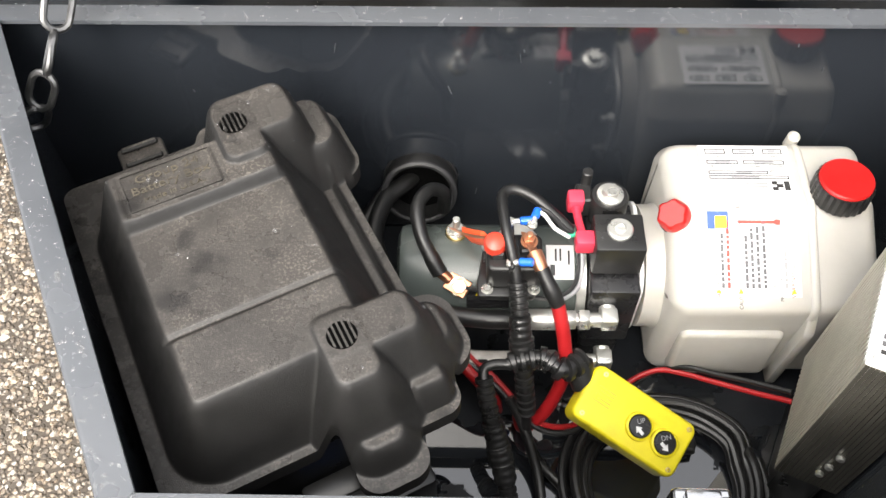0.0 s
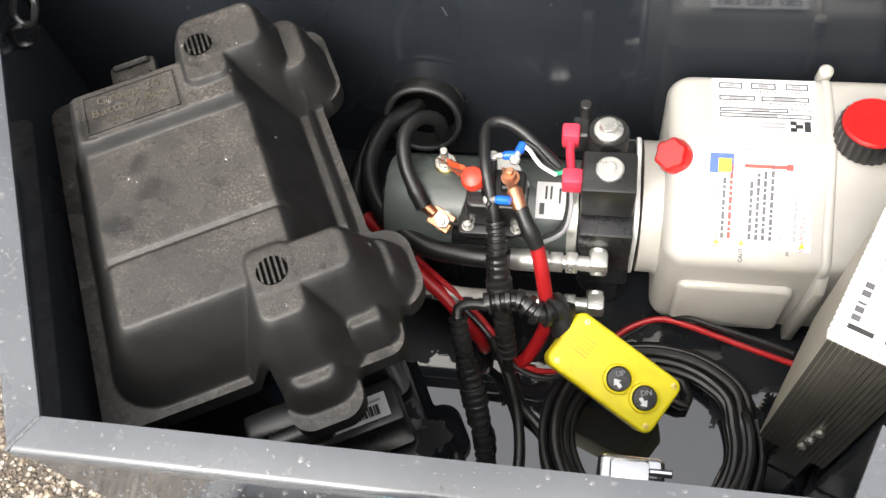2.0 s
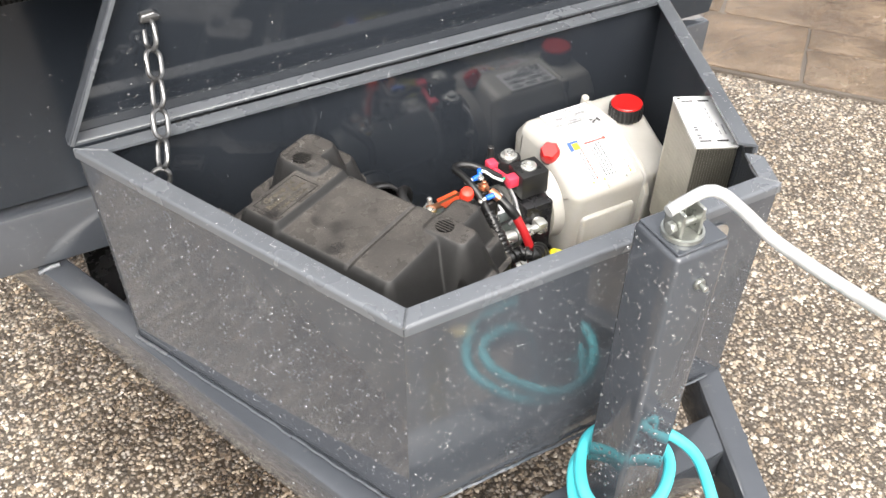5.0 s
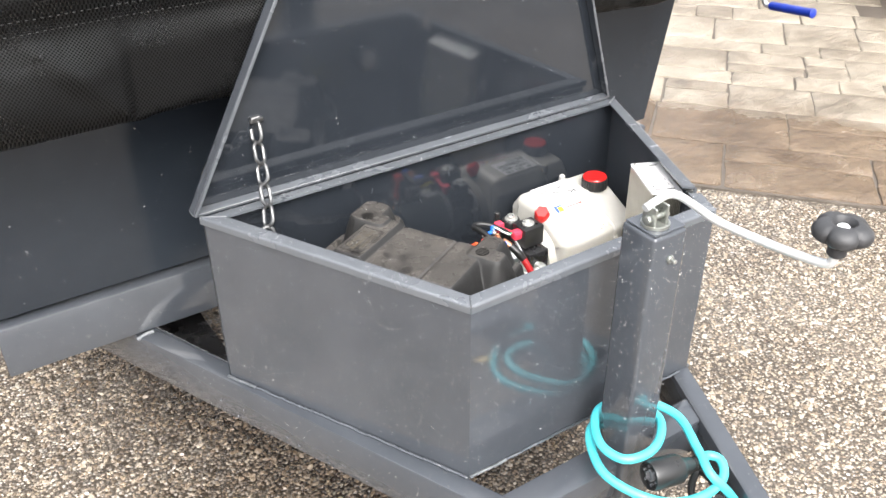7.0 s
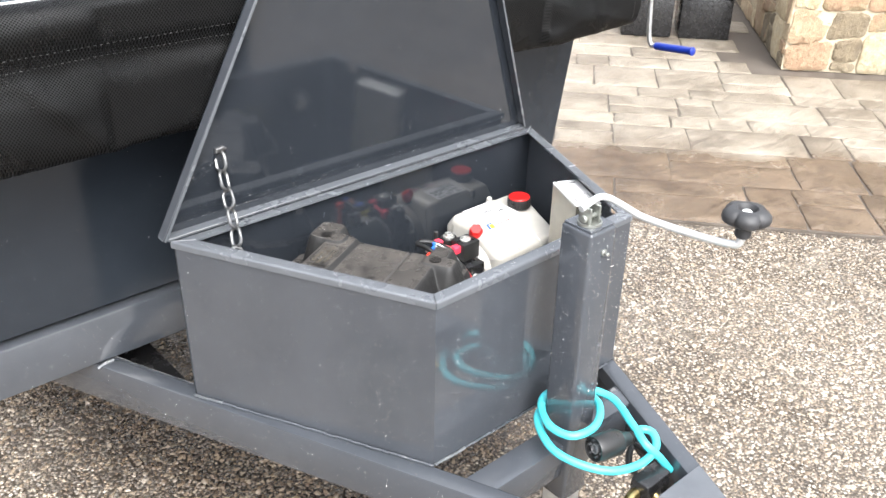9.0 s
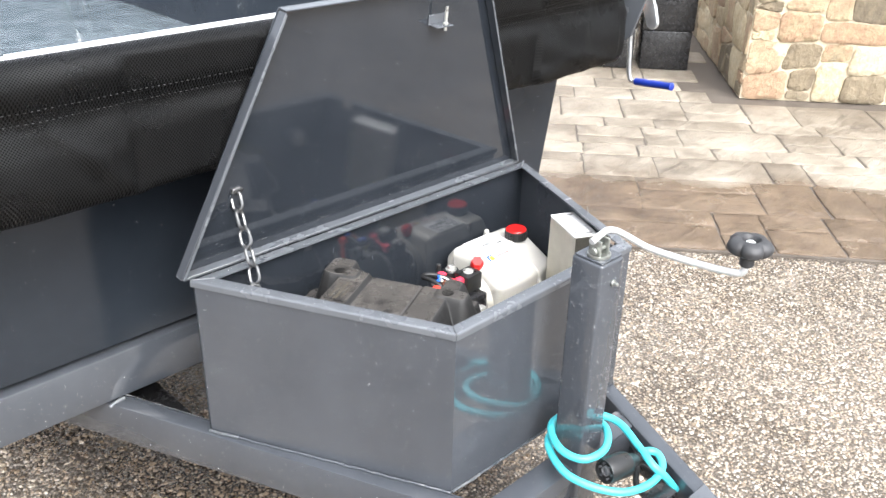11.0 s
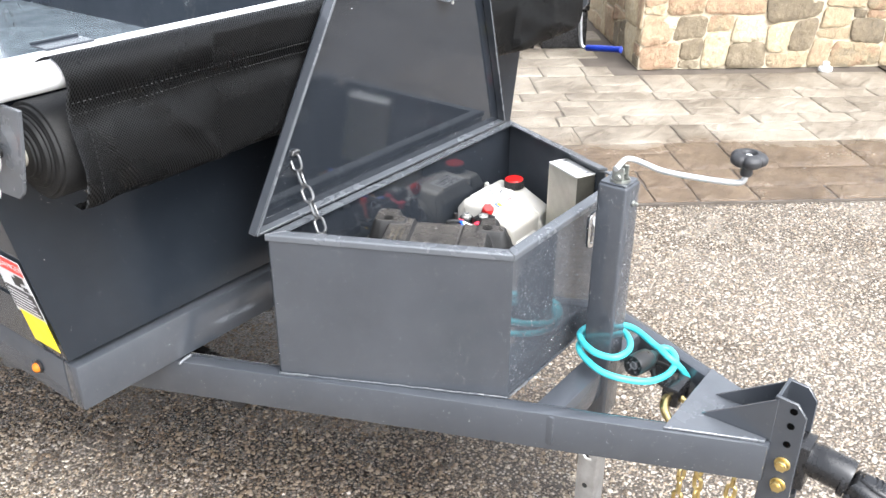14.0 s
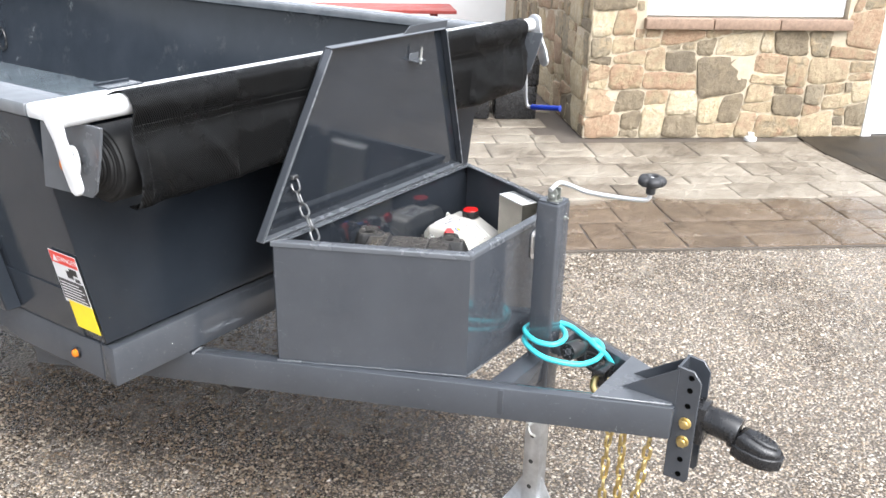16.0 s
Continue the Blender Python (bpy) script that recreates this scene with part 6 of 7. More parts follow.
# studs, bus bar and relay on the motor
relay = thing("starter_relay", (0.025, 0.352, 0.832), "black relay with copper bars and brass studs on the motor", "relay")
can = part("relay_can", turn([(0.0235, 0), (0.0235, 0.040), (0.0215, 0.044), (0.001, 0.044)], axis_pose((0.034, 0.332, 0.826), (0.034, 0.330, 1)), 36), STEEL, relay, "pale metal relay can")
part("relay_body", join(pillow(rounded(0.002, 0.294, 0.060, 0.340, 0.008), 0.838, 0.872, "z", 0.002, 0.004), box((0.006, 0.306, 0.870), (0.020, 0.326, 0.882), 0.002, 1), box((0.036, 0.312, 0.870), (0.054, 0.332, 0.880), 0.002, 1),
                        box((0.024, 0.290, 0.868), (0.030, 0.344, 0.884), 0.002, 1)), SMOOTH_BLACK, relay)
part("relay_flange", join(prism([(-0.006, 0.284), (0.052, 0.284), (0.060, 0.300), (0.060, 0.350), (0.000, 0.350), (-0.008, 0.300)], 0.826, 0.836, "z", 0.003, 2)), SMOOTH_BLACK, relay)
for x, y, z in ((0.003, 0.292, 0.836), (0.052, 0.292, 0.836), (0.054, 0.344, 0.836), (0.004, 0.346, 0.836)):
    part("screw", join(rod((x, y, z), (x, y, z + 0.002), 0.0065, 16, 0.0005), hexagon((x, y, z + 0.002), (x, y, z + 0.006), 0.008)), STEEL, relay)
part("bus_bar", tube([(-0.032, 0.368, 0.836), (-0.020, 0.355, 0.846), (-0.006, 0.335, 0.868), (0.006, 0.322, 0.884)], 0.0105, 8, squash=0.16), COPPER, relay, "copper bus bar")
part("bus_sleeve", tube([(-0.017, 0.351, 0.852), (-0.008, 0.338, 0.866), (0.002, 0.326, 0.880)], 0.0125, 8, squash=0.30), ORANGE, relay, "orange-red sleeve")
part("red_boot", turn([(0.0118, 0), (0.0118, 0.009), (0.0098, 0.014), (0.005, 0.0165), (0.001, 0.017)], axis_pose((0.010, 0.318, 0.881), (0.009, 0.312, 0.90)), 28), RED_BOOT, relay, "bright red rubber boot")
nut_and_stud("motor_stud", (-0.030, 0.368, 0.834), (-0.030, 0.369, 0.856), relay, 0.014, STEEL)
part("stud_washer", rod((-0.030, 0.368, 0.829), (-0.030, 0.368, 0.835), 0.0120, 20, 0.001), BRASS, relay)
nut_and_stud("motor_stud", (-0.026, 0.308, 0.816), (-0.026, 0.299, 0.831), relay, 0.014, STEEL)
part("stud_washer", rod((-0.026, 0.3095, 0.811), (-0.026, 0.3075, 0.8155), 0.0110, 20, 0.001), BRASS, relay)
nut_and_stud("relay_stud", (0.045, 0.322, 0.882), (0.045, 0.322, 0.897), relay, 0.012, COPPER)
for p0, p1, p2 in (((0.026, 0.344, 0.886), (0.036, 0.344, 0.888), (0.050, 0.344, 0.890)), ((0.048, 0.338, 0.890), (0.051, 0.346, 0.892), (0.055, 0.356, 0.893)), ((0.026, 0.297, 0.880), (0.034, 0.296, 0.884), (0.048, 0.293, 0.888))):
    crimp = part("crimp_terminal", rod(p1, p2, 0.0044, 14, 0.0012), BLUE, relay, "blue crimp terminal")
    part("crimp_tab", join(rod(p0, p1, 0.0032, 10, 0.0006), rod((p0[0], p0[1], p0[2] - 0.002), (p0[0], p0[1], p0[2] + 0.003), 0.0052, 14, 0.0008)), STEEL, crimp)

# battery cables on the motor
neg = thing("battery_cable", (-0.05, 0.33, 0.82), "black battery cable with a copper lug on the motor", "cable", "battery cables")
part("jacket", tube([(-0.047, 0.318, 0.826), (-0.056, 0.330, 0.838), (-0.068, 0.352, 0.852), (-0.072, 0.382, 0.862), (-0.060, 0.408, 0.856), (-0.045, 0.420, 0.836), (-0.045, 0.425, 0.80)], lambda t: 0.0078 if t > 0.12 else 0.0088, 14), RUBBER, neg)
part("lug", join(rod((-0.049, 0.321, 0.828), (-0.036, 0.313, 0.820), 0.006, 14, 0.001), box((-0.013, -0.010, 0), (0.013, 0.010, 0.002), 0.0008, 1, plate_pose((-0.028, 0.3085, 0.8175), (0.85, -0.5, -0.1), (0.5, 0.8, 0.4)))), COPPER, neg, "copper cable lug")
pos = thing("battery_cable", (0.075, 0.25, 0.80), "red battery cable with black sleeve and copper lug", "cable", "battery cables")
lug_run = [(0.043, 0.330, 0.8835), (0.046, 0.320, 0.8835), (0.050, 0.308, 0.882), (0.054, 0.298, 0.880), (0.058, 0.289, 0.876)]
part("lug", join(tube(lug_run[:4], lambda t: 0.0105 - 0.002 * t, 12, 0.003, squash=0.2), tube(lug_run[2:], lambda t: 0.0085 - 0.002 * t, 14, 0.003)), COPPER, pos, "bright copper cable lug")
part("sleeve", tube([(0.057, 0.292, 0.877), (0.064, 0.280, 0.868), (0.075, 0.266, 0.850)], lambda t: 0.0082 + 0.0007 * math.sin(t * 30), 14), RUBBER, pos, "black heat-shrink sleeve")
part("jacket", tube([(0.074, 0.268, 0.852), (0.080, 0.252, 0.832), (0.085, 0.236, 0.806), (0.088, 0.231, 0.778), (0.083, 0.221, 0.748), (0.070, 0.206, 0.722), (0.055, 0.199, 0.700), (0.046, 0.204, 0.682), (0.044, 0.220, 0.674)], 0.0074, 14), RED_WIRE, pos)
thick = thing("battery_cable", (0.0, 0.16, 0.68), "red cable running from under the battery cover", "cable", "battery cables")
part("jacket", tube([(-0.124, 0.337, 0.765), (-0.107, 0.323, 0.762), (-0.052, 0.273, 0.756), (-0.026, 0.254, 0.747), (0.000, 0.233, 0.731), (0.014, 0.224, 0.708), (0.018, 0.224, 0.684), (0.018, 0.236, 0.675)], 0.0076, 12), RED_WIRE, thick)

# control leads with ribbed strain reliefs


def ribbed(base, n_ribs, amp):
    return lambda t: base + amp * (1 if math.sin(t * n_ribs * 2 * math.pi) > -0.2 else -1)


lead = thing("control_lead", (0.03, 0.24, 0.76), "black control cable with a ribbed waterproof connector", "cable", "control leads")
part("cable", tube([(0.090, 0.344, 0.872), (0.072, 0.356, 0.884), (0.050, 0.372, 0.893), (0.030, 0.380, 0.895), (0.018, 0.372, 0.896), (0.018, 0.350, 0.900), (0.022, 0.322, 0.896), (0.029, 0.298, 0.878), (0.033, 0.283, 0.861)], 0.0058, 12), RUBBER, lead)
part("strain_relief", tube([(0.033, 0.285, 0.863), (0.035, 0.271, 0.850), (0.036, 0.260, 0.839)], ribbed(0.0088, 5, 0.0009), 16, 0.001), SMOOTH_BLACK, lead)
part("connector", tube([(0.036, 0.260, 0.839), (0.038, 0.246, 0.822), (0.041, 0.230, 0.798)], lambda t: (0.0112 if t < 0.5 else 0.0128 if t < 0.8 else 0.0116) + (0.0006 if int(t * 14) % 2 else 0), 20, 0.001), SMOOTH_BLACK, lead)
part("lower_strain_relief", tube([(0.041, 0.230, 0.798), (0.045, 0.211, 0.764), (0.048, 0.198, 0.738)], ribbed(0.0092, 7, 0.0011), 16, 0.001), SMOOTH_BLACK, lead)
part("tail", tube([(0.048, 0.198, 0.738), (0.050, 0.185, 0.708), (0.065, 0.160, 0.684), (0.088, 0.138, 0.676), (0.108, 0.104, 0.676), (0.132, 0.074, 0.677), (0.165, 0.056, 0.679), (0.19, 0.052, 0.681)], 0.0058, 12), RUBBER, lead)
lead2 = thing("control_lead", (0.02, 0.14, 0.70), "black control cable with a ribbed inline plug", "cable", "control leads")
part("head", tube([(0.000, 0.207, 0.798), (0.000, 0.216, 0.803), (0.010, 0.220, 0.806), (0.028, 0.220, 0.807)], 0.0056, 12), RUBBER, lead2)
part("strain_relief", tube([(0.000, 0.208, 0.799), (0.004, 0.192, 0.783), (0.010, 0.174, 0.764)], ribbed(0.0088, 6, 0.0010), 16, 0.001), SMOOTH_BLACK, lead2)
part("connector", tube([(0.010, 0.174, 0.764), (0.017, 0.154, 0.743), (0.025, 0.128, 0.718)], lambda t: (0.0115 if t < 0.4 else 0.0132 if t < 0.7 else 0.0118) + (0.0006 if int(t * 16) % 2 else 0), 20, 0.001), SMOOTH_BLACK, lead2)
part("lower_strain_relief", tube([(0.025, 0.128, 0.718), (0.030, 0.108, 0.702), (0.034, 0.090, 0.690)], ribbed(0.0090, 6, 0.0010), 16, 0.001), SMOOTH_BLACK, lead2)
part("tail", tube([(0.034, 0.091, 0.691), (0.040, 0.068, 0.677), (0.054, 0.062, 0.673), (0.066, 0.095, 0.674), (0.062, 0.145, 0.688), (0.046, 0.190, 0.715), (0.03, 0.215, 0.735)], 0.0058, 12), RUBBER, lead2)

# remote pendant
remote = thing("remote_pendant", (0.165, 0.17, 0.70), "yellow two-button hydraulic remote pendant lying on its coiled cable", "remote control")
rx = Vector((0.104, -0.055, -0.040)).normalized()
ry = Vector((0.040, 0.050, 0.012)).normalized()
rm = plate_pose((0.157, 0.1745, 0.772), rx, ry)
shell = part("shell", pillow(rounded(-0.0625, -0.0315, 0.0625, 0.0315, 0.010), -0.034, 0.0, "z", 0.004, 0.0045, 4, rm), YELLOW, remote, "yellow plastic housing")
for x, word, d in ((0.006, "UP", 1), (0.037, "DN", -1)):
    base = part("button_ring", turn([(0.0155, -0.001), (0.0148, 0.004), (0.0128, 0.005), (0.0122, 0.003)], rm @ Matrix.Translation((x, -0.003, 0)), 32, False), YELLOW, shell)
    btn = part("button", turn([(0.0122, 0), (0.0122, 0.004), (0.0112, 0.0052), (0.001, 0.0055)], rm @ Matrix.Translation((x, -0.003, 0)), 32), BLACK_PAINT, shell, "black round push button")
    bmx = rm @ Matrix.Translation((x, -0.003, 0.0056))
    text_mesh(word, 0.0075, bmx @ Matrix.Translation((-0.002, 0.0048, 0)) @ pose(0, 0, 0, 0, 0, 42), GREY_INK, btn, depth=0.0001)
    part("arrow", prism([(-0.0055 * d, 0), (0, 0.0045), (0, 0.0018), (0.0055 * d, 0.0018), (0.0055 * d, -0.0018), (0, -0.0018), (0, -0.0045)], 0, 0.0003, "z", m=bmx @ Matrix.Translation((0.001, -0.0042, 0)) @ pose(0, 0, 0, 0, 0, -18)), STICKER, btn, "white arrow", None)
for x, y in ((-0.052, -0.024), (0.054, -0.024), (-0.05, 0.024), (0.054, 0.024)):
    part("screw", turn([(0.0028, -0.001), (0.0028, 0.0006), (0.0012, 0.0007), (0.0010, -0.0002)], rm @ Matrix.Translation((x, y, 0)), 16), BRASS, shell)
boot_pts = [rm @ Vector(p) for p in ((-0.060, 0.006, -0.016), (-0.070, 0.012, -0.012), (-0.079, 0.024, -0.006))]
part("cable_gland", tube(boot_pts, lambda t: 0.0145 - 0.002 * t, 18, 0.002), SMOOTH_BLACK, remote)
part("ribbed_boot", tube([boot_pts[-1], (0.082, 0.216, 0.804), (0.060, 0.226, 0.810), (0.034, 0.223, 0.808), (0.024, 0.220, 0.806)], lambda t: 0.0118 - 0.003 * t + 0.0022 * (1 if math.sin(t * 9 * 2 * math.pi) > 0 else -1), 16, 0.001), SMOOTH_BLACK, remote)
# faint worn print on the housing
bars(rm, [(-0.050 + 0.004 * (k % 2), 0.010 - 0.004 * k, -0.030, 0.0115 - 0.004 * k) for k in range(5)], 0.0002, surface("worn_print", (0.46, 0.38, 0.02), (0.56, 0.47, 0.02), 80.0), shell, "worn_print")

# its coiled cable on the box floor
coil = thing("coiled_cable", (0.185, 0.13, 0.667), "black remote cable coiled on the wet tool box floor", "cable")
rng_c = random.Random(3)
pts = [(0.120, 0.190, 0.695), (0.150, 0.186, 0.690), (0.200, 0.190, 0.684), (0.236, 0.180, 0.678)]
for k in range(2, 6 * 22):
    a = 2 * math.pi * k / 22 + 0.6
    r = 0.082 + 0.006 * (k // 22) + 0.002 * math.sin(3 * a)
    pts.append((0.200 + r * math.cos(a) + 0.0015 * math.sin(k * 0.7), 0.135 + 0.98 * r * math.sin(a), 0.6735 + 0.007 * ((k // 22) % 4) + 0.004 * math.sin(2 * a) * ((k // 22) % 2)))
part("cable", tube(pts, 0.0056, 10, 0.008), RUBBER, coil)
part("tie", tube([(0.234 + 0.022 * math.cos(a) - 0.004, 0.056 + 0.004 * math.sin(a), 0.688 + 0.0185 * math.sin(a)) for a in (2 * math.pi * i / 20 for i in range(20))], 0.004, 8, closed=True, squash=0.6), RUBBER, coil)

# red and black pair from the charger
pair = thing("charger_lead", (0.2, 0.24, 0.69), "twisted red and black wires from the charger", "cable")
part("red_wire", tube([(0.330, 0.205, 0.756), (0.300, 0.224, 0.736), (0.260, 0.245, 0.720), (0.230, 0.259, 0.711), (0.203, 0.264, 0.708), (0.172, 0.252, 0.704), (0.140, 0.225, 0.700), (0.100, 0.198, 0.700), (0.058, 0.200, 0.712), (0.010, 0.240, 0.742), (-0.06, 0.290, 0.765)], 0.0032, 10), RED_WIRE, pair)
part("black_wire", tube([(0.330, 0.214, 0.760), (0.300, 0.233, 0.742), (0.260, 0.252, 0.726), (0.232, 0.263, 0.718), (0.203, 0.266, 0.7015), (0.170, 0.246, 0.698), (0.138, 0.219, 0.694), (0.100, 0.192, 0.697), (0.058, 0.194, 0.708), (0.010, 0.233, 0.738), (-0.06, 0.283, 0.760)], 0.0032, 10), RUBBER, pair)
thin = thing("relay_wires", (0.06, 0.33, 0.84), "thin white, black and green wires on the relay", "cable")
part("white_wire", tube([(0.054, 0.354, 0.893), (0.062, 0.348, 0.892), (0.072, 0.338, 0.884), (0.088, 0.334, 0.874)], 0.0022, 8), WHITE, thin)
part("black_wire", tube([(0.056, 0.357, 0.893), (0.066, 0.352, 0.892), (0.080, 0.342, 0.882), (0.092, 0.338, 0.874)], 0.0022, 8), RUBBER, thin)
part("green_wire", tube([(0.084, 0.336, 0.874), (0.090, 0.336, 0.874), (0.098, 0.340, 0.874)], 0.0024, 8), GREEN, thin)
part("grey_wire", tube([(0.099, 0.350, 0.866), (0.101, 0.320, 0.842), (0.094, 0.300, 0.828), (0.07, 0.290, 0.822), (0.03, 0.296, 0.822), (-0.010, 0.303, 0.818), (-0.024, 0.306, 0.819)], 0.0024, 8), RUBBER, thin)
part("clear_wire", tube([(0.101, 0.352, 0.866), (0.104, 0.318, 0.842), (0.098, 0.298, 0.827), (0.075, 0.286, 0.820)], 0.0024, 8), GREY_INK, thin)

# battery charger
charger = thing("battery_charger", (0.345, 0.176, 0.70), "finned aluminium battery charger with a white end plate", "battery charger")
ca = Vector((0.056, 0.122, 0)).normalized()
cw = Vector((ca.y, -ca.x, 0))
cm = Matrix((cw, ca, Vector((0, 0, 1)))).transposed().to_4x4()
cm.translation = (0.290, 0.126, 0.0)
W, L, CZ0, CZ1 = 0.062, 0.136, 0.772, 1.004


def fin_loop():
    pts = []
    for (x0, y0), (x1, y1), n in (((0, 0), (W, 0), 15), ((W, 0), (W, L), 24), ((W, L), (0, L), 15), ((0, L), (0, 0), 24)):
        d = Vector((x1 - x0, y1 - y0, 0)) / n
        nrm = Vector((d.y, -d.x, 0)).normalized()
        for k in range(n):
            p = Vector((x0, y0, 0)) + d * k
            inn = p - nrm * 0.0038
            pts += [(p.x, p.y), ((p + d * 0.45).x, (p + d * 0.45).y), ((inn + d * 0.55).x, (inn + d * 0.55).y), ((inn + d * 0.92).x, (inn + d * 0.92).y)]
    return pts


body = part("finned_body", prism(fin_loop(), CZ0, CZ1, "z", m=cm), ALU, charger, "finned aluminium extrusion", 20)
for k in range(15):
    part("dark_fin", box((0.0006 + 0.00405 * k, -0.0012, CZ0 + 0.001), (0.0040 + 0.00405 * k, 0.0, CZ1 - 0.001), m=cm), DARK_ALU, charger, "dark narrow fin", None)
plate = part("end_plate", join(box((-0.001, -0.001, CZ1 + 0.0003), (W + 0.001, L + 0.001, CZ1 + 0.0035), 0.001, 1, cm)), WHITE, charger, "white end plate with slots")
part("plate_teeth", join(*[box((-0.0018, 0.004 + 0.0054 * k, CZ1 - 0.002), (-0.0010, 0.0068 + 0.0054 * k, CZ1 + 0.003), m=cm) for k in range(24)]), WHITE, plate, smooth=None)
pz = CZ1 + 0.0037
bars(cm, [(0.008, 0.012, 0.026, 0.016), (0.034, 0.012, 0.052, 0.016), (0.008, 0.120, 0.026, 0.124), (0.034, 0.120, 0.052, 0.124)], pz, INK, plate, "slot")
cf = plate_pose(cm @ Vector((0.015, 0.036, pz)), ca, -cw)
bars(cf, [(-0.0165 + 0.0070 * k, 0.001, -0.0117 + 0.0070 * k - (0.003 if k == 2 else 0), 0.0072) for k in range(5)], 0.0001, PRINT_INK, plate, "maker_mark")
bars(cm, [(0.012 + 0.009 * a, 0.062 + 0.011 * b, 0.014 + 0.009 * a, 0.068 + 0.011 * b) for a in range(4) for b in range(4)], pz, GREY_INK, plate, "print_bar")
bars(cm, [(0.052, 0.03, 0.054, 0.056), (0.044, 0.03, 0.046, 0.040), (0.044, 0.05, 0.046, 0.060)], pz, GREY_INK, plate, "small_print")
bars(cm, [(0.030, 0.085, 0.036, 0.104)], pz, surface("pale_green_print", (0.45, 0.68, 0.5), (0.5, 0.72, 0.55), 30.0), plate, "green_patch")
for x, y in ((0.006, 0.006), (0.056, 0.006), (0.006, 0.130), (0.056, 0.130)):
    part("screw", rod(cm @ Vector((x, y, pz - 0.001)), cm @ Vector((x, y, pz + 0.0012)), 0.0032, 14, 0.0006), STEEL, plate)
for x, z in ((0.034, 0.806), (0.036, 0.826), (0.038, 0.850)):
    part("side_screw", rod(cm @ Vector((x, -0.001, z)), cm @ Vector((x, -0.006, z)), 0.004, 12, 0.001), STEEL, charger)
part("charger_foot", box((0.014, 0.016, 0.6655), (W - 0.004, L - 0.004, CZ0 - 0.0005), 0.004, 1, cm), SMOOTH_BLACK, charger)

# ---- coiled brake cable on the tongue ----
aqua = thing("aqua_trailer_cable", (0.04, -0.17, 0.645), "aqua blue trailer wiring cable looped round the jack post", "cable")
loop = [(0.128, -0.318, 0.612), (0.104, -0.304, 0.650), (0.084, -0.278, 0.681), (0.105, -0.225, 0.690), (0.128, -0.155, 0.700), (0.105, -0.098, 0.705), (0.060, -0.064, 0.706), (0.010, -0.062, 0.708), (-0.032, -0.096, 0.712),
        (-0.056, -0.145, 0.714), (-0.046, -0.189, 0.715), (-0.002, -0.202, 0.715), (0.045, -0.186, 0.712), (0.084, -0.150, 0.708), (0.090, -0.112, 0.703), (0.060, -0.072, 0.690), (0.015, -0.066, 0.688), (-0.028, -0.082, 0.688),
        (-0.059, -0.125, 0.684), (-0.072, -0.176, 0.678), (-0.050, -0.232, 0.668), (-0.005, -0.275, 0.658), (0.060, -0.294, 0.655), (0.114, -0.286, 0.662), (0.133, -0.260, 0.672), (0.120, -0.241, 0.675), (0.0995, -0.2455, 0.674)]
part("cable", tube(loop, 0.0086, 14), AQUA, aqua)
tail_at, face_at = Vector((0.0995, -0.2455, 0.674)), Vector((-0.022, -0.226, 0.690))
pm = axis_pose(tail_at, face_at)
trailer_plug = part("plug", turn([(0.009, -0.004), (0.0105, 0.004), (0.011, 0.020), (0.0155, 0.030), (0.0175, 0.044), (0.0240, 0.052), (0.0280, 0.060), (0.0280, 0.116), (0.0260, 0.121), (0.0235, 0.121), (0.0230, 0.112)], pm, 28), SMOOTH_BLACK, aqua, "black round seven-pin plug")
part("plug_rib", join(*[turn([(0.0112, z), (0.0135, z + 0.001), (0.0135, z + 0.003), (0.0112, z + 0.004)], pm, 20) for z in (0.004, 0.011, 0.018)]), SMOOTH_BLACK, trailer_plug)
part("plug_face", turn([(0.0228, 0.108), (0.0228, 0.1115)], pm, 28), RUBBER, trailer_plug)
part("plug_core", join(turn([(0.0115, 0.1117), (0.0115, 0.119), (0.0090, 0.120), (0.0085, 0.113)], pm, 6), *[rod(pm @ Vector((0.0172 * math.cos(a), 0.0172 * math.sin(a), 0.1117)), pm @ Vector((0.0172 * math.cos(a), 0.0172 * math.sin(a), 0.119)), 0.0024, 8) for a in (math.pi / 3 * i for i in range(6))]), PRINT_INK, trailer_plug, "grey pin housing")

# wiring stub, chains and hook under the tongue plate
stub = thing("wiring_block", (0.06, -0.30, 0.60), "black wiring junction hanging inside the tongue", "junction")
part("block", box((0.030, -0.335, 0.575), (0.108, -0.290, 0.632), 0.006, 2), BLACK_PAINT, stub)
part("stub_cable", tube([(0.07, -0.29, 0.60), (0.08, -0.25, 0.61), (0.12, -0.23, 0.625), (0.115, -0.285, 0.628)], 0.007, 10), RUBBER, stub)
safety = thing("safety_chain", (-0.02, -0.40, 0.3), "yellow zinc safety chain hanging under the tongue", "chain", "safety chains")
chain("link", [(-0.030, -0.395, 0.545), (-0.032, -0.392, 0.42), (-0.030, -0.390, 0.30), (-0.028, -0.392, 0.18)], safety, BRASS, 0.050, 0.030, 0.0052)
safety2 = thing("safety_chain", (0.02, -0.42, 0.3), "yellow zinc safety chain hanging under the tongue", "chain", "safety chains")
chain("link", [(0.002, -0.420, 0.545), (0.004, -0.425, 0.42), (0.006, -0.428, 0.30), (0.004, -0.425, 0.18)], safety2, BRASS, 0.050, 0.030, 0.0052)
safety3 = thing("safety_chain", (-0.02, -0.52, 0.3), "yellow zinc safety chain with a shackle under the tongue", "chain", "safety chains")
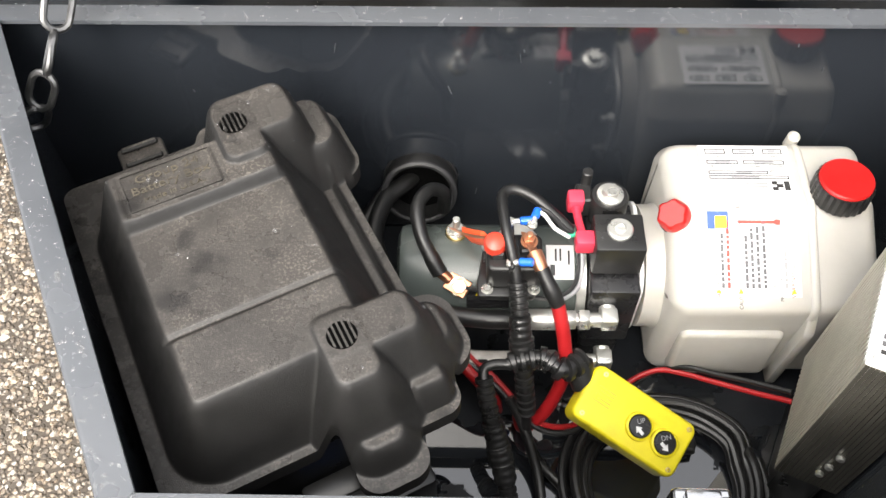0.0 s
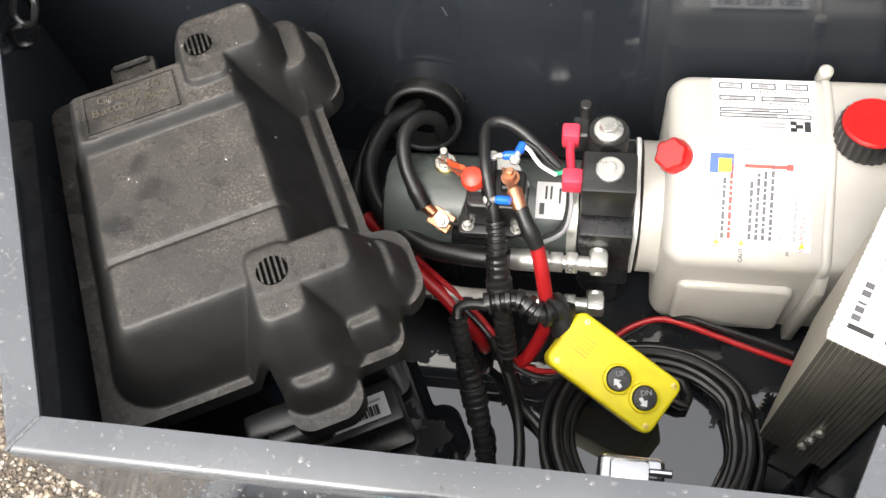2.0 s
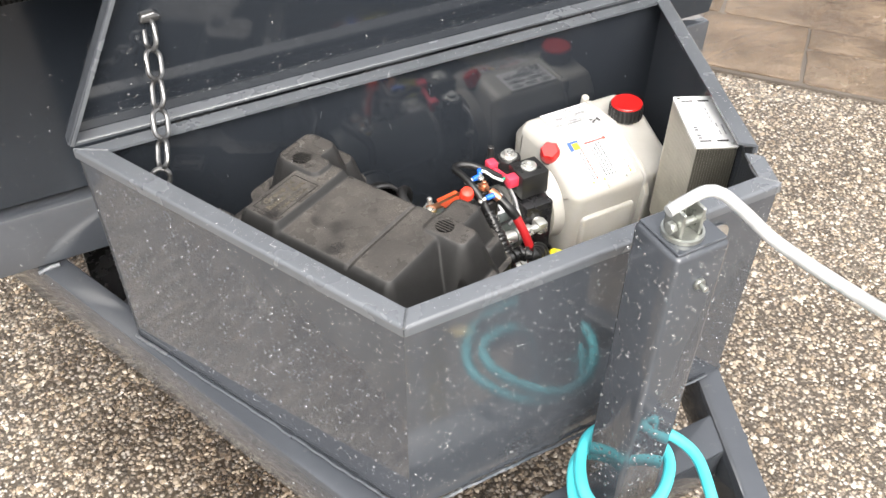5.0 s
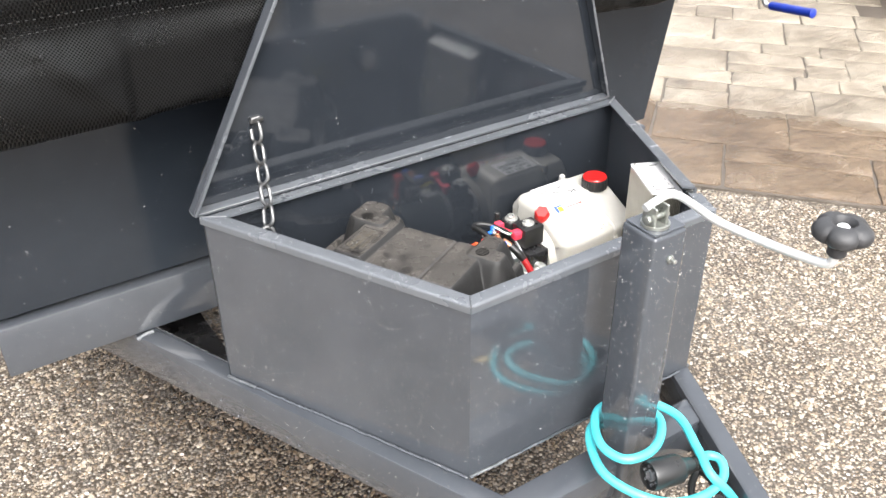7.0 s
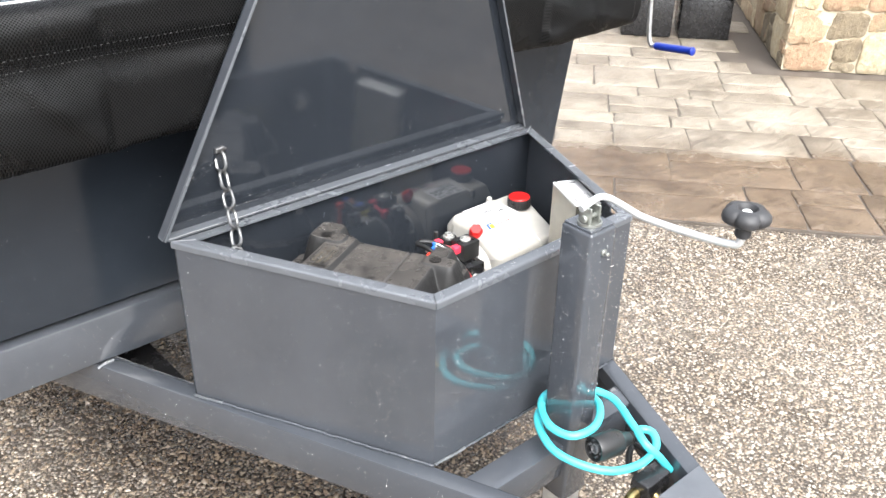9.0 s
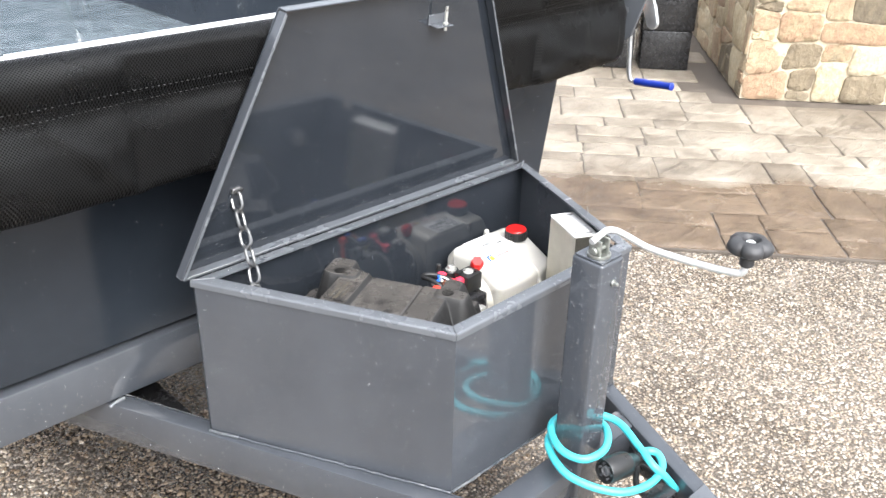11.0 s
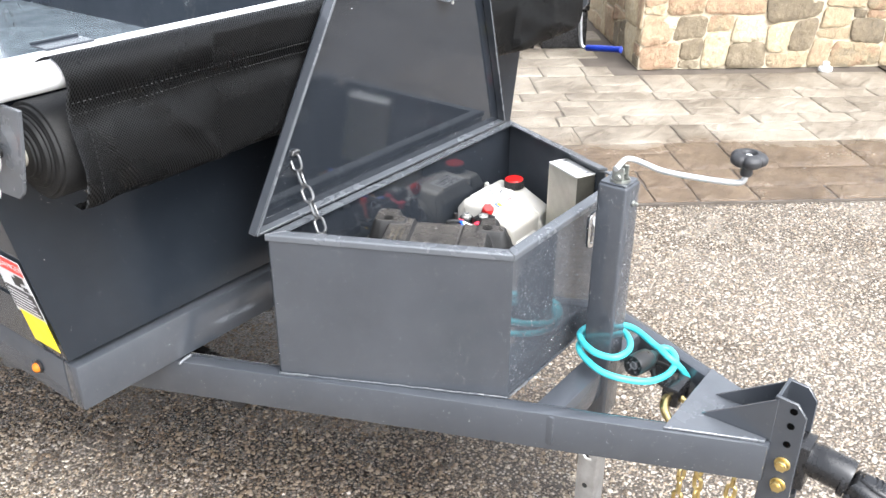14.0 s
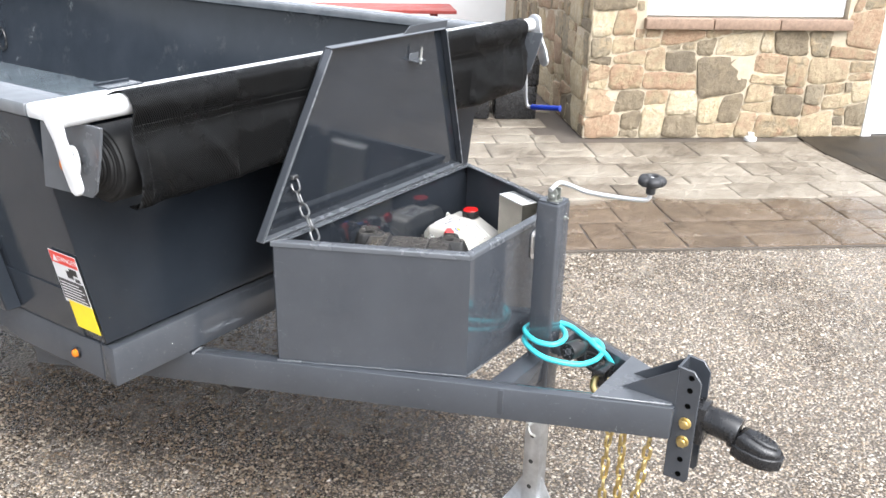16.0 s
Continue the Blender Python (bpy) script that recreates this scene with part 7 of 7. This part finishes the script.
part("shackle", join(tube([(-0.045, -0.535, 0.54), (-0.045, -0.525, 0.522), (-0.030, -0.52, 0.51), (-0.015, -0.525, 0.522), (-0.015, -0.535, 0.54)], 0.006, 8), box((-0.05, -0.545, 0.526), (-0.01, -0.52, 0.541), 0.003, 1)), BLACK_PAINT, safety3)
chain("link", [(-0.030, -0.52, 0.512), (-0.036, -0.515, 0.42), (-0.046, -0.505, 0.32), (-0.062, -0.49, 0.20)], safety3, BRASS, 0.050, 0.030, 0.0052)
hook = thing("chain_hook", (0.03, -0.33, 0.55), "yellow zinc chain hook inside the tongue", "hook")
part("hook", tube([(-0.035, -0.345, 0.585), (-0.010, -0.318, 0.598), (0.030, -0.308, 0.602), (0.058, -0.325, 0.596), (0.062, -0.350, 0.585)], lambda t: 0.012 - 0.006 * abs(t - 0.4), 12), BRASS, hook)

# ---- tarp and its roller ----
tarp = thing("tarp_roller", (0, 0.60, 1.35), "black mesh tarp rolled under a flap before the bed", "tarp")
rng_t = random.Random(11)


def crease(x, z, w):
    """Slack folds of the hanging flap, stronger towards its lower hem and its two ends."""
    fold = abs(noise.noise(Vector((x * 2.2 + z * 5.0, z * 4.0 - x * 1.2, 2.2))))
    ends = min(1.0, max(0.0, (abs(x) - 0.45) / 0.4))
    slant = abs(noise.noise(Vector((x * 5.0 + z * 9.0, z * 7.0 - x * 4.0, 6.6))))
    long_fold = abs(noise.noise(Vector((x * 3.1 + z * 1.6, z * 2.4 + x * 0.7, 9.4))))
    return w * (-0.013 * (0.16 - min(0.16, long_fold)) / 0.16 + 0.016 * noise.noise(Vector((x * 2.3, z * 6, 1.7))) + 0.007 * noise.noise(Vector((x * 8, z * 14, 4.1)))
                - 0.020 * (0.35 - min(0.35, fold)) - (0.012 + 0.016 * ends) * (0.22 - min(0.22, slant)))


FLAP_PROF = spline([(0.0, 0.6120, 1.508), (0.0, 0.5840, 1.521), (0.0, 0.5600, 1.5285), (0.0, 0.5400, 1.5270), (0.0, 0.5230, 1.517), (0.0, 0.5130, 1.500), (0.0, 0.5125, 1.479), (0.0, 0.5200, 1.457),
                    (0.0, 0.5280, 1.436), (0.0, 0.5270, 1.412), (0.0, 0.5180, 1.383), (0.0, 0.5120, 1.350), (0.0, 0.5135, 1.310), (0.0, 0.5230, 1.270), (0.0, 0.5380, 1.245), (0.0, 0.5600, 1.236), (0.0, 0.5840, 1.240)], 0.009)
FLAP_X0, FLAP_X1 = -0.935, 0.972
ROLL_Y, ROLL_Z, ROLL_R = 0.642, 1.337, 0.097


def roll_front(z):
    """Where the rolled tarp bulges forward at a height, or far behind above and below it."""
    h = abs(z - ROLL_Z)
    return ROLL_Y - math.sqrt(ROLL_R ** 2 - h * h) if h < ROLL_R else 9.0


def lid_back(z):
    """How far the open lid reaches towards the bed at a height: the flap hangs behind it."""
    return 0.558 - 0.0929 * (z - 1.022)


def flap_point(x, k):
    """The flap's surface at one distance along the tube and one step down its profile."""
    y, z = FLAP_PROF[k].y, FLAP_PROF[k].z
    w = k / (len(FLAP_PROF) - 1)
    push = min(1, max(0, (0.80 - abs(x)) / 0.35))
    push = push * push * (3 - 2 * push)
    sag = 0.004 * w * noise.noise(Vector((x * 1.1, 0.3, 8.8))) - 0.012 * w * math.sin(math.pi * (x - FLAP_X0) / (FLAP_X1 - FLAP_X0))
    y += crease(x, z, w) + push * 0.020 * min(1.0, max(0.0, (1.475 - z) / 0.06))
    y = min(y, roll_front(z + sag) - 0.006)
    if abs(x) < 0.60:
        y = max(y, lid_back(z + sag) + 0.007)
    return Vector((x, y, z + sag))


def flap(x0, x1, n):
    bm = bmesh.new()
    rows = [[bm.verts.new(flap_point(x0 + (x1 - x0) * i / n, k)) for k in range(len(FLAP_PROF))] for i in range(n + 1)]
    for a, b in zip(rows, rows[1:]):
        for k in range(len(FLAP_PROF) - 1):
            bm.faces.new((a[k], a[k + 1], b[k + 1], b[k]))
    bmesh.ops.solidify(bm, geom=bm.faces[:], thickness=0.003)
    return bm


part("flap", flap(FLAP_X0, FLAP_X1, 200), TARP, tarp, "black vinyl tarp flap with stitched seams", 60)
STITCH = surface("dull_grey_thread", (0.022, 0.022, 0.022), (0.045, 0.045, 0.045), 60.0)


def profile_step(z):
    """The step of the profile, on its front, that lies nearest to a height."""
    return min(range(len(FLAP_PROF) // 4, len(FLAP_PROF)), key=lambda k: abs(FLAP_PROF[k].z - z))


for z in (1.444, 1.419):
    k = profile_step(z)
    seam = [flap_point(FLAP_X0 + 0.010 + 0.012 * i, k) for i in range(157)]
    tagged(part("stitching", join(*[box((q.x, q.y - 0.0040, q.z - 0.0004), (q.x + 0.0045, q.y - 0.0012, q.z + 0.0004)) for q in seam]), STITCH, tarp, "pale row of stitching", None), kind="stuff")
for x in (FLAP_X0 + 0.034, FLAP_X1 - 0.034):
    seam = [flap_point(x, k) for k in range(profile_step(1.444), profile_step(1.258))]
    tagged(part("stitching", join(*[box((q.x - 0.0004, q.y - 0.0040, q.z - 0.0022), (q.x + 0.0004, q.y - 0.0012, q.z + 0.0022)) for q in seam]), STITCH, tarp, "pale row of stitching", None), kind="stuff")


ROLL_CLOTH = surface("black_rolled_cloth", (0.006, 0.006, 0.006), (0.011, 0.011, 0.011), 30.0, (0.55, 0.7), 0.0, 300.0, 0.5, 0.002, ior=1.4)


def roll_layer(outer_r, x0, x1):
    """One wound layer of the rolled tarp, a little loose and uneven."""
    wob = rng_t.uniform(0, 6.28)
    pts_out = [(ROLL_Y + (outer_r + 0.0015 * math.sin(2 * a + wob)) * math.cos(a), ROLL_Z + (outer_r + 0.0022 * math.sin(3 * a + wob)) * math.sin(a)) for a in (2 * math.pi * i / 48 for i in range(48))]
    return pillow(pts_out, x0, x1, "x", 0.002, 0.002, 2)


for k in range(8):
    r = ROLL_R - 0.0075 * (7 - k)
    part("roll_layer", roll_layer(r, -0.945 - (0.030 - 0.004 * k) - rng_t.uniform(0, 0.005), 0.955 + rng_t.uniform(0, 0.006)), ROLL_CLOTH, tarp, smooth=50)
part("roller_tube", rod((-1.03, ROLL_Y, ROLL_Z), (1.0, ROLL_Y, ROLL_Z), 0.024, 20, 0.002), ALU, tarp)
part("front_tube", rod((-1.100, 0.553, 1.496), (1.06, 0.553, 1.496), 0.0265, 24, 0.004), WHITE_STEEL, tarp, "bright zinc front tube")
for side in (-1, 1):
    x = side * 1.040
    pts = [(0.482, 1.470), (0.500, 1.40), (0.530, 1.310), (0.548, 1.292), (0.738, 1.284), (0.716, 1.470)]
    bracket = part("end_bracket", prism(pts, x - 0.004, x + 0.004, "x", 0.0015, 1), PAINT_WORN_LIT, tarp, "grey steel end bracket")
    head, foot = Vector((0.562, 1.500)), Vector((0.504, 1.345))
    run = (foot - head).normalized()
    off = Vector((-run.y, run.x))
    lever = [head + (run * math.cos(a) + off * math.sin(a)) * 0.033 for a in (math.pi * (0.55 + 0.9 * i / 9) for i in range(10))]
    lever += [head.lerp(foot, t) - off * w for t, w in ((0.35, 0.0190), (0.55, 0.0205), (0.75, 0.0235))]
    lever += [foot + (run * math.cos(a) + off * math.sin(a)) * 0.021 for a in (math.pi * (-0.5 + i / 9) for i in range(10))]
    lever += [head.lerp(foot, t) + off * w for t, w in ((0.75, 0.0235), (0.55, 0.0205), (0.35, 0.0190))]
    lever = [(q.x, q.y) for q in lever]
    part("arm", pillow(lever, min(x + side * 0.061, x + side * 0.074), max(x + side * 0.061, x + side * 0.074), "x", 0.004, 0.004, 3), GALV if side > 0 else WHITE_STEEL, tarp, "white steel tarp arm")
    part("arm_guide", tube([(x + side * 0.020, 0.578 + 0.017 * math.cos(a), 1.380 + 0.034 * math.sin(a)) for a in (2 * math.pi * i / 24 for i in range(24))], 0.0045, 8, closed=True, squash=1.3), WHITE_STEEL, bracket, "white oval arm guide")
    part("lamp_stalk", rod((x + side * 0.0045, 0.578, 1.378), (x + side * 0.036, 0.578, 1.378), 0.012, 16, 0.001), RUBBER, bracket)
    lens = part("amber_lamp", turn([(0.020, 0), (0.019, 0.008), (0.012, 0.013), (0.001, 0.0145)], axis_pose((x + side * 0.036, 0.578, 1.378), (x + side, 0.578, 1.378)), 24), AMBER, bracket, "round amber marker lamp")
crank = part("crank_rod", tube([(1.06, 0.640, 1.335), (1.12, 0.640, 1.335), (1.165, 0.640, 1.325), (1.190, 0.635, 1.27), (1.198, 0.630, 1.16), (1.204, 0.622, 1.122), (1.206, 0.60, 1.120), (1.203, 0.54, 1.126)], 0.0075, 12), GALV, tarp, "galvanised tarp crank")
part("grip", turn([(0.009, 0), (0.0120, 0.004), (0.0120, 0.138), (0.0132, 0.143), (0.0132, 0.149), (0.008, 0.152)], axis_pose((1.207, 0.606, 1.119), (1.196, 0.460, 1.135)), 24), DARK_BLUE, crank, "blue rubber grip")

# ---- on the porch ----
chest_group = "tread plate chests"


def chest(at_u, at_n):
    c = thing("tread_plate_chest", HOUSE @ Vector((at_u, at_n, PAVE)), "black tread plate tool chest by the stone wall", "tool chest", chest_group)
    part("chest_body", box((at_u - 0.20, at_n - 0.2, PAVE), (at_u + 0.20, at_n + 0.22, 0.34), 0.012, 2, HOUSE), BLACK_PAINT, c)
    part("chest_lid", box((at_u - 0.21, at_n - 0.21, 0.345), (at_u + 0.21, at_n + 0.23, 0.72), 0.012, 2, HOUSE), BLACK_PAINT, c)
    treads = []
    for i in range(9):
        for j in range(9):
            m = HOUSE @ Matrix.Translation((at_u - 0.17 + 0.042 * i, at_n - 0.2, 0.06 + 0.033 * j)) @ pose(0, 0, 0, 0, 45 if (i + j) % 2 else -45, 0)
            treads.append(box((-0.014, -0.004, -0.004), (0.014, 0.001, 0.004), m=m))
            m = HOUSE @ Matrix.Translation((at_u - 0.17 + 0.042 * i, at_n - 0.21, 0.375 + 0.036 * j)) @ pose(0, 0, 0, 0, 45 if (i + j) % 2 else -45, 0)
            treads.append(box((-0.014, -0.004, -0.004), (0.014, 0.001, 0.004), m=m))
    tagged(part("raised_tread", join(*treads), BLACK_PAINT, c, smooth=None), kind="stuff")


chest(0.66, 5.92)
chest(1.12, 5.92)
picnic = thing("picnic_table", HOUSE @ Vector((-0.2, 8.3, PAVE)), "red painted wooden picnic table on the porch", "table")
for k in range(5):
    part("top_board", box((-1.2, 7.95 + 0.15 * k, 0.74), (0.8, 8.09 + 0.15 * k, 0.78), 0.004, 1, HOUSE), RED_WOOD, picnic)
for n0 in (7.45, 8.95):
    part("bench_board", box((-1.2, n0, 0.43), (0.8, n0 + 0.24, 0.47), 0.004, 1, HOUSE), RED_WOOD, picnic)
for u in (-0.95, 0.5):
    part("brace", box((u, 7.45, 0.36), (u + 0.04, 9.19, 0.43), 0.003, 1, HOUSE), RED_WOOD, picnic)
    for s in (-1, 1):
        part("leg", box((-0.02, -0.05, 0), (0.02, 0.05, 0.80), 0.003, 1, HOUSE @ Matrix.Translation((u + 0.065, 8.325 + s * 0.52, PAVE)) @ pose(0, 0, 0, s * 22, 0, 0)), RED_WOOD, picnic)
cup = thing("drain_cap", HOUSE @ Vector((3.12, 4.82, PAVE)), "small white plastic drain cap at the wall's foot", "cap")
part("cap_body", join(turn([(0.055, 0), (0.055, 0.025), (0.048, 0.032), (0.001, 0.034)], HOUSE @ Matrix.Translation((3.12, 4.88, PAVE)), 24), turn([(0.028, 0.03), (0.026, 0.07), (0.001, 0.074)], HOUSE @ Matrix.Translation((3.12, 4.88, PAVE)), 20)), WHITE, cup)


# ---- loose chips of the drive ----
def chips(count, x0, y0, x1, y1, seed, keep):
    r = np.random.default_rng(seed)
    base = np.array([(1, 0, 0), (0.45, 0.85, 0), (-0.55, 0.8, 0), (-1, -0.05, 0), (-0.45, -0.88, 0), (0.55, -0.8, 0), (0.5, 0.3, 0.8), (-0.4, 0.42, 0.85), (-0.2, -0.55, 0.8)])
    faces = np.array([(0, 1, 6), (1, 2, 7), (1, 7, 6), (2, 3, 7), (3, 4, 8), (3, 8, 7), (4, 5, 8), (5, 0, 6), (5, 6, 8), (6, 7, 8)])
    pos = np.column_stack((r.uniform(x0, x1, count), r.uniform(y0, y1, count)))
    pos = pos[keep(pos)]
    n = len(pos)
    size = r.gamma(5.0, 0.00105, n).clip(0.0025, 0.012)
    ang = r.uniform(0, 2 * np.pi, n)
    stretch = r.uniform(0.55, 1.0, n)
    jit = 1 + r.uniform(-0.28, 0.28, (n, len(base), 3))
    v = base[None] * jit
    v[:, :, 1] *= stretch[:, None]
    x = v[:, :, 0] * np.cos(ang)[:, None] - v[:, :, 1] * np.sin(ang)[:, None]
    y = v[:, :, 0] * np.sin(ang)[:, None] + v[:, :, 1] * np.cos(ang)[:, None]
    verts = np.stack((x * size[:, None] + pos[:, 0:1], y * size[:, None] + pos[:, 1:2], v[:, :, 2] * size[:, None] * 0.6 - 0.0005), axis=2).reshape(-1, 3)
    f = (faces[None] + (np.arange(n) * len(base))[:, None, None]).reshape(-1, 3)
    me = bpy.data.meshes.new("stone_chips")
    me.from_pydata(verts.tolist(), [], f.tolist())
    me.materials.append(CHIPS)
    ob = new("stone_chips", me)
    tagged(ob, "small tan, white and brown stone chips of the drive", "gravel", kind="stuff")
    return ob


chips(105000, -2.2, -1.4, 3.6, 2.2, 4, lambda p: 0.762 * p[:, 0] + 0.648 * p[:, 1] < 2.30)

# ---- beads of rain on the rim and the lid ----
def drops(count, seed):
    r = random.Random(seed)
    verts, faces = [], []

    def bead(c, x, y, z, rad, high):
        k = 8
        b = len(verts)
        for t in range(k):
            a = 2 * math.pi * t / k
            verts.append(c + (x * math.cos(a) + y * math.sin(a)) * rad)
        for t in range(k):
            a = 2 * math.pi * t / k
            verts.append(c + (x * math.cos(a) + y * math.sin(a)) * rad * 0.7 + z * high * 0.75)
        verts.append(c + z * high)
        for t in range(k):
            q = (t + 1) % k
            faces.append((b + t, b + q, b + k + q, b + k + t))
            faces.append((b + k + t, b + k + q, b + 2 * k))

    up = Vector((0, 0, 1))
    for _ in range(count):
        k = r.choice((0, 1, 2, 2, 2, 3, 3))
        j = (k + 1) % 4
        s, w = r.uniform(0.02, 0.98), r.uniform(0.1, 0.9)
        p = outer[k].lerp(outer[j], s).lerp(inner[k].lerp(inner[j], s), w)
        if k == 1 and 0.09 < s < 0.18:
            continue
        rad = min(0.0026, r.expovariate(1600) + 0.0008)
        bead(p + up * (Z1 + 0.0054), Vector((1, 0, 0)), Vector((0, r.uniform(0.7, 1), 0)), up, rad, rad * 0.32)
    x, y, z = (lid_m.to_3x3() @ Vector(a) for a in ((1, 0, 0), (0, 1, 0), (0, 0, 1)))
    for _ in range(900):
        h = 0.02 + 0.5 * r.random() ** 3
        w = h / LH
        p = Vector(((LB + 0.03) * (1 - w) + (LT + 0.03) * w + r.random() * ((RB - LB - 0.06) * (1 - w) + (RT - LT - 0.06) * w), h, 0.0))
        rad = min(0.0021, r.expovariate(2200) + 0.0005)
        bead(lid_m @ p, x, y, z, rad, rad * 0.7)
    for k, n_d in ((3, 1400), (0, 1900)):
        a, b = corners[k], corners[(k + 1) % 4]
        d = (b - a).normalized()
        out = Vector((d.y, -d.x, 0))
        for _ in range(n_d):
            p = a.lerp(b, r.random()) + Vector((0, 0, r.uniform(Z0 + 0.02, Z1 - 0.01)))
            rad = min(0.0022, r.expovariate(2200) + 0.0006)
            bead(p + out * 0.0002, d, up, out, rad, rad * 0.75)
    faces_out = ((Vector((PX0, PY0, 0)), Vector((PX1, PY0, 0)), 0.66, 1.14, 260), (Vector((PX0, PY1, 0)), Vector((PX0, PY0, 0)), 0.66, 1.14, 260),
                 (Vector((-0.915, 0.745, 0)), Vector((-0.60, 0.745, 0)), 0.655, 0.765, 110), (Vector((-0.93, BED_Y, 0)), Vector((0.93, BED_Y, 0)), 0.80, 1.22, 900),
                 (Vector((-0.645, 0.745, 0)), Vector((-0.062, -0.585, 0)), 0.55, 0.64, 260))
    for a, b, z0, z1, n_d in faces_out:
        d = (b - a).normalized()
        out = Vector((d.y, -d.x, 0))
        for _ in range(n_d):
            p = a.lerp(b, r.random()) + Vector((0, 0, r.uniform(z0, z1)))
            rad = min(0.0026, r.expovariate(1700) + 0.0007)
            bead(p + out * 0.0003, d, up, out, rad, rad * 0.75)
    for _ in range(110):
        u, v = r.uniform(-0.12, 0.11), r.uniform(-0.18, 0.20) if r.random() < 0.5 else r.uniform(-0.18, -0.07)
        if cover_edge(u, v) > -0.004:
            continue
        ex, ey = (cover_height(u + 0.002, v) - cover_height(u - 0.002, v)) / 0.004, (cover_height(u, v + 0.002) - cover_height(u, v - 0.002)) / 0.004
        nn = BB.to_3x3() @ Vector((-ex, -ey, 1)).normalized()
        tx = nn.cross(Vector((0.3, 0.9, 0.1))).normalized()
        rad = min(0.0026, r.expovariate(1500) + 0.0005)
        bead(BB @ Vector((u, v, cover_height(u, v))), tx, nn.cross(tx), nn, rad, rad * 0.6)
    me = bpy.data.meshes.new("rain_beads")
    me.from_pydata([tuple(v) for v in verts], [], faces)
    for f in me.polygons:
        f.use_smooth = True
    m, n, l, p = nodes_of("water")
    p.inputs["Base Color"].default_value = (1, 1, 1, 1)
    p.inputs["Roughness"].default_value = 0.02
    p.inputs["IOR"].default_value = 1.33
    # the untransmitted white share stands in for sky glints on the beads
    p.inputs["Transmission Weight"].default_value = 0.92
    me.materials.append(m)
    tagged(new("rain_beads", me), "beads of rain on the painted steel", "water", kind="stuff")


drops(760, 21)

# ---- paving slabs and wall stones ----
rng_p = random.Random(17)
row_n = 2.335
while row_n < 7.6:
    depth = rng_p.choice((0.20, 0.28, 0.36, 0.46))
    u = -3.4 + rng_p.uniform(0, 0.4)
    while u < 5.6:
        w = rng_p.choice((0.24, 0.34, 0.44, 0.56, 0.66))
        cuts = [(row_n, row_n + depth)]
        if depth > 0.35 and rng_p.random() < 0.4:
            c = row_n + depth * rng_p.choice((0.4, 0.6))
            cuts = [(row_n, c), (c, row_n + depth)]
        for n0, n1 in cuts:
            if n1 < 4.99 or u + w < 1.58 or u > 1.95 and n0 > 12:
                q = [(u + 0.005, n0 + 0.005), (u + w - 0.005, n0 + 0.005), (u + w - 0.005, n1 - 0.005), (u + 0.005, n1 - 0.005)]
                part("slab", stone_mesh([(x + rng_p.uniform(-0.006, 0.006), y + rng_p.uniform(-0.005, 0.005)) for x, y in q], 0.009, rng_p, HOUSE @ Matrix.Translation((0, 0, PAVE - 0.010)), 0.004, True), SLAB, pavement, smooth=50)
        u += w
    row_n += depth
stone_face(wall_front, house_pose(1.6, 5.0, PAVE), 2.64, 2.3, 0.215, 31, ((0.46, 0.965, 2.32, 2.35),))
stone_face(wall_return, house_pose(1.6, 8.6, PAVE, "n"), 3.6, 1.9, 0.24, 37)
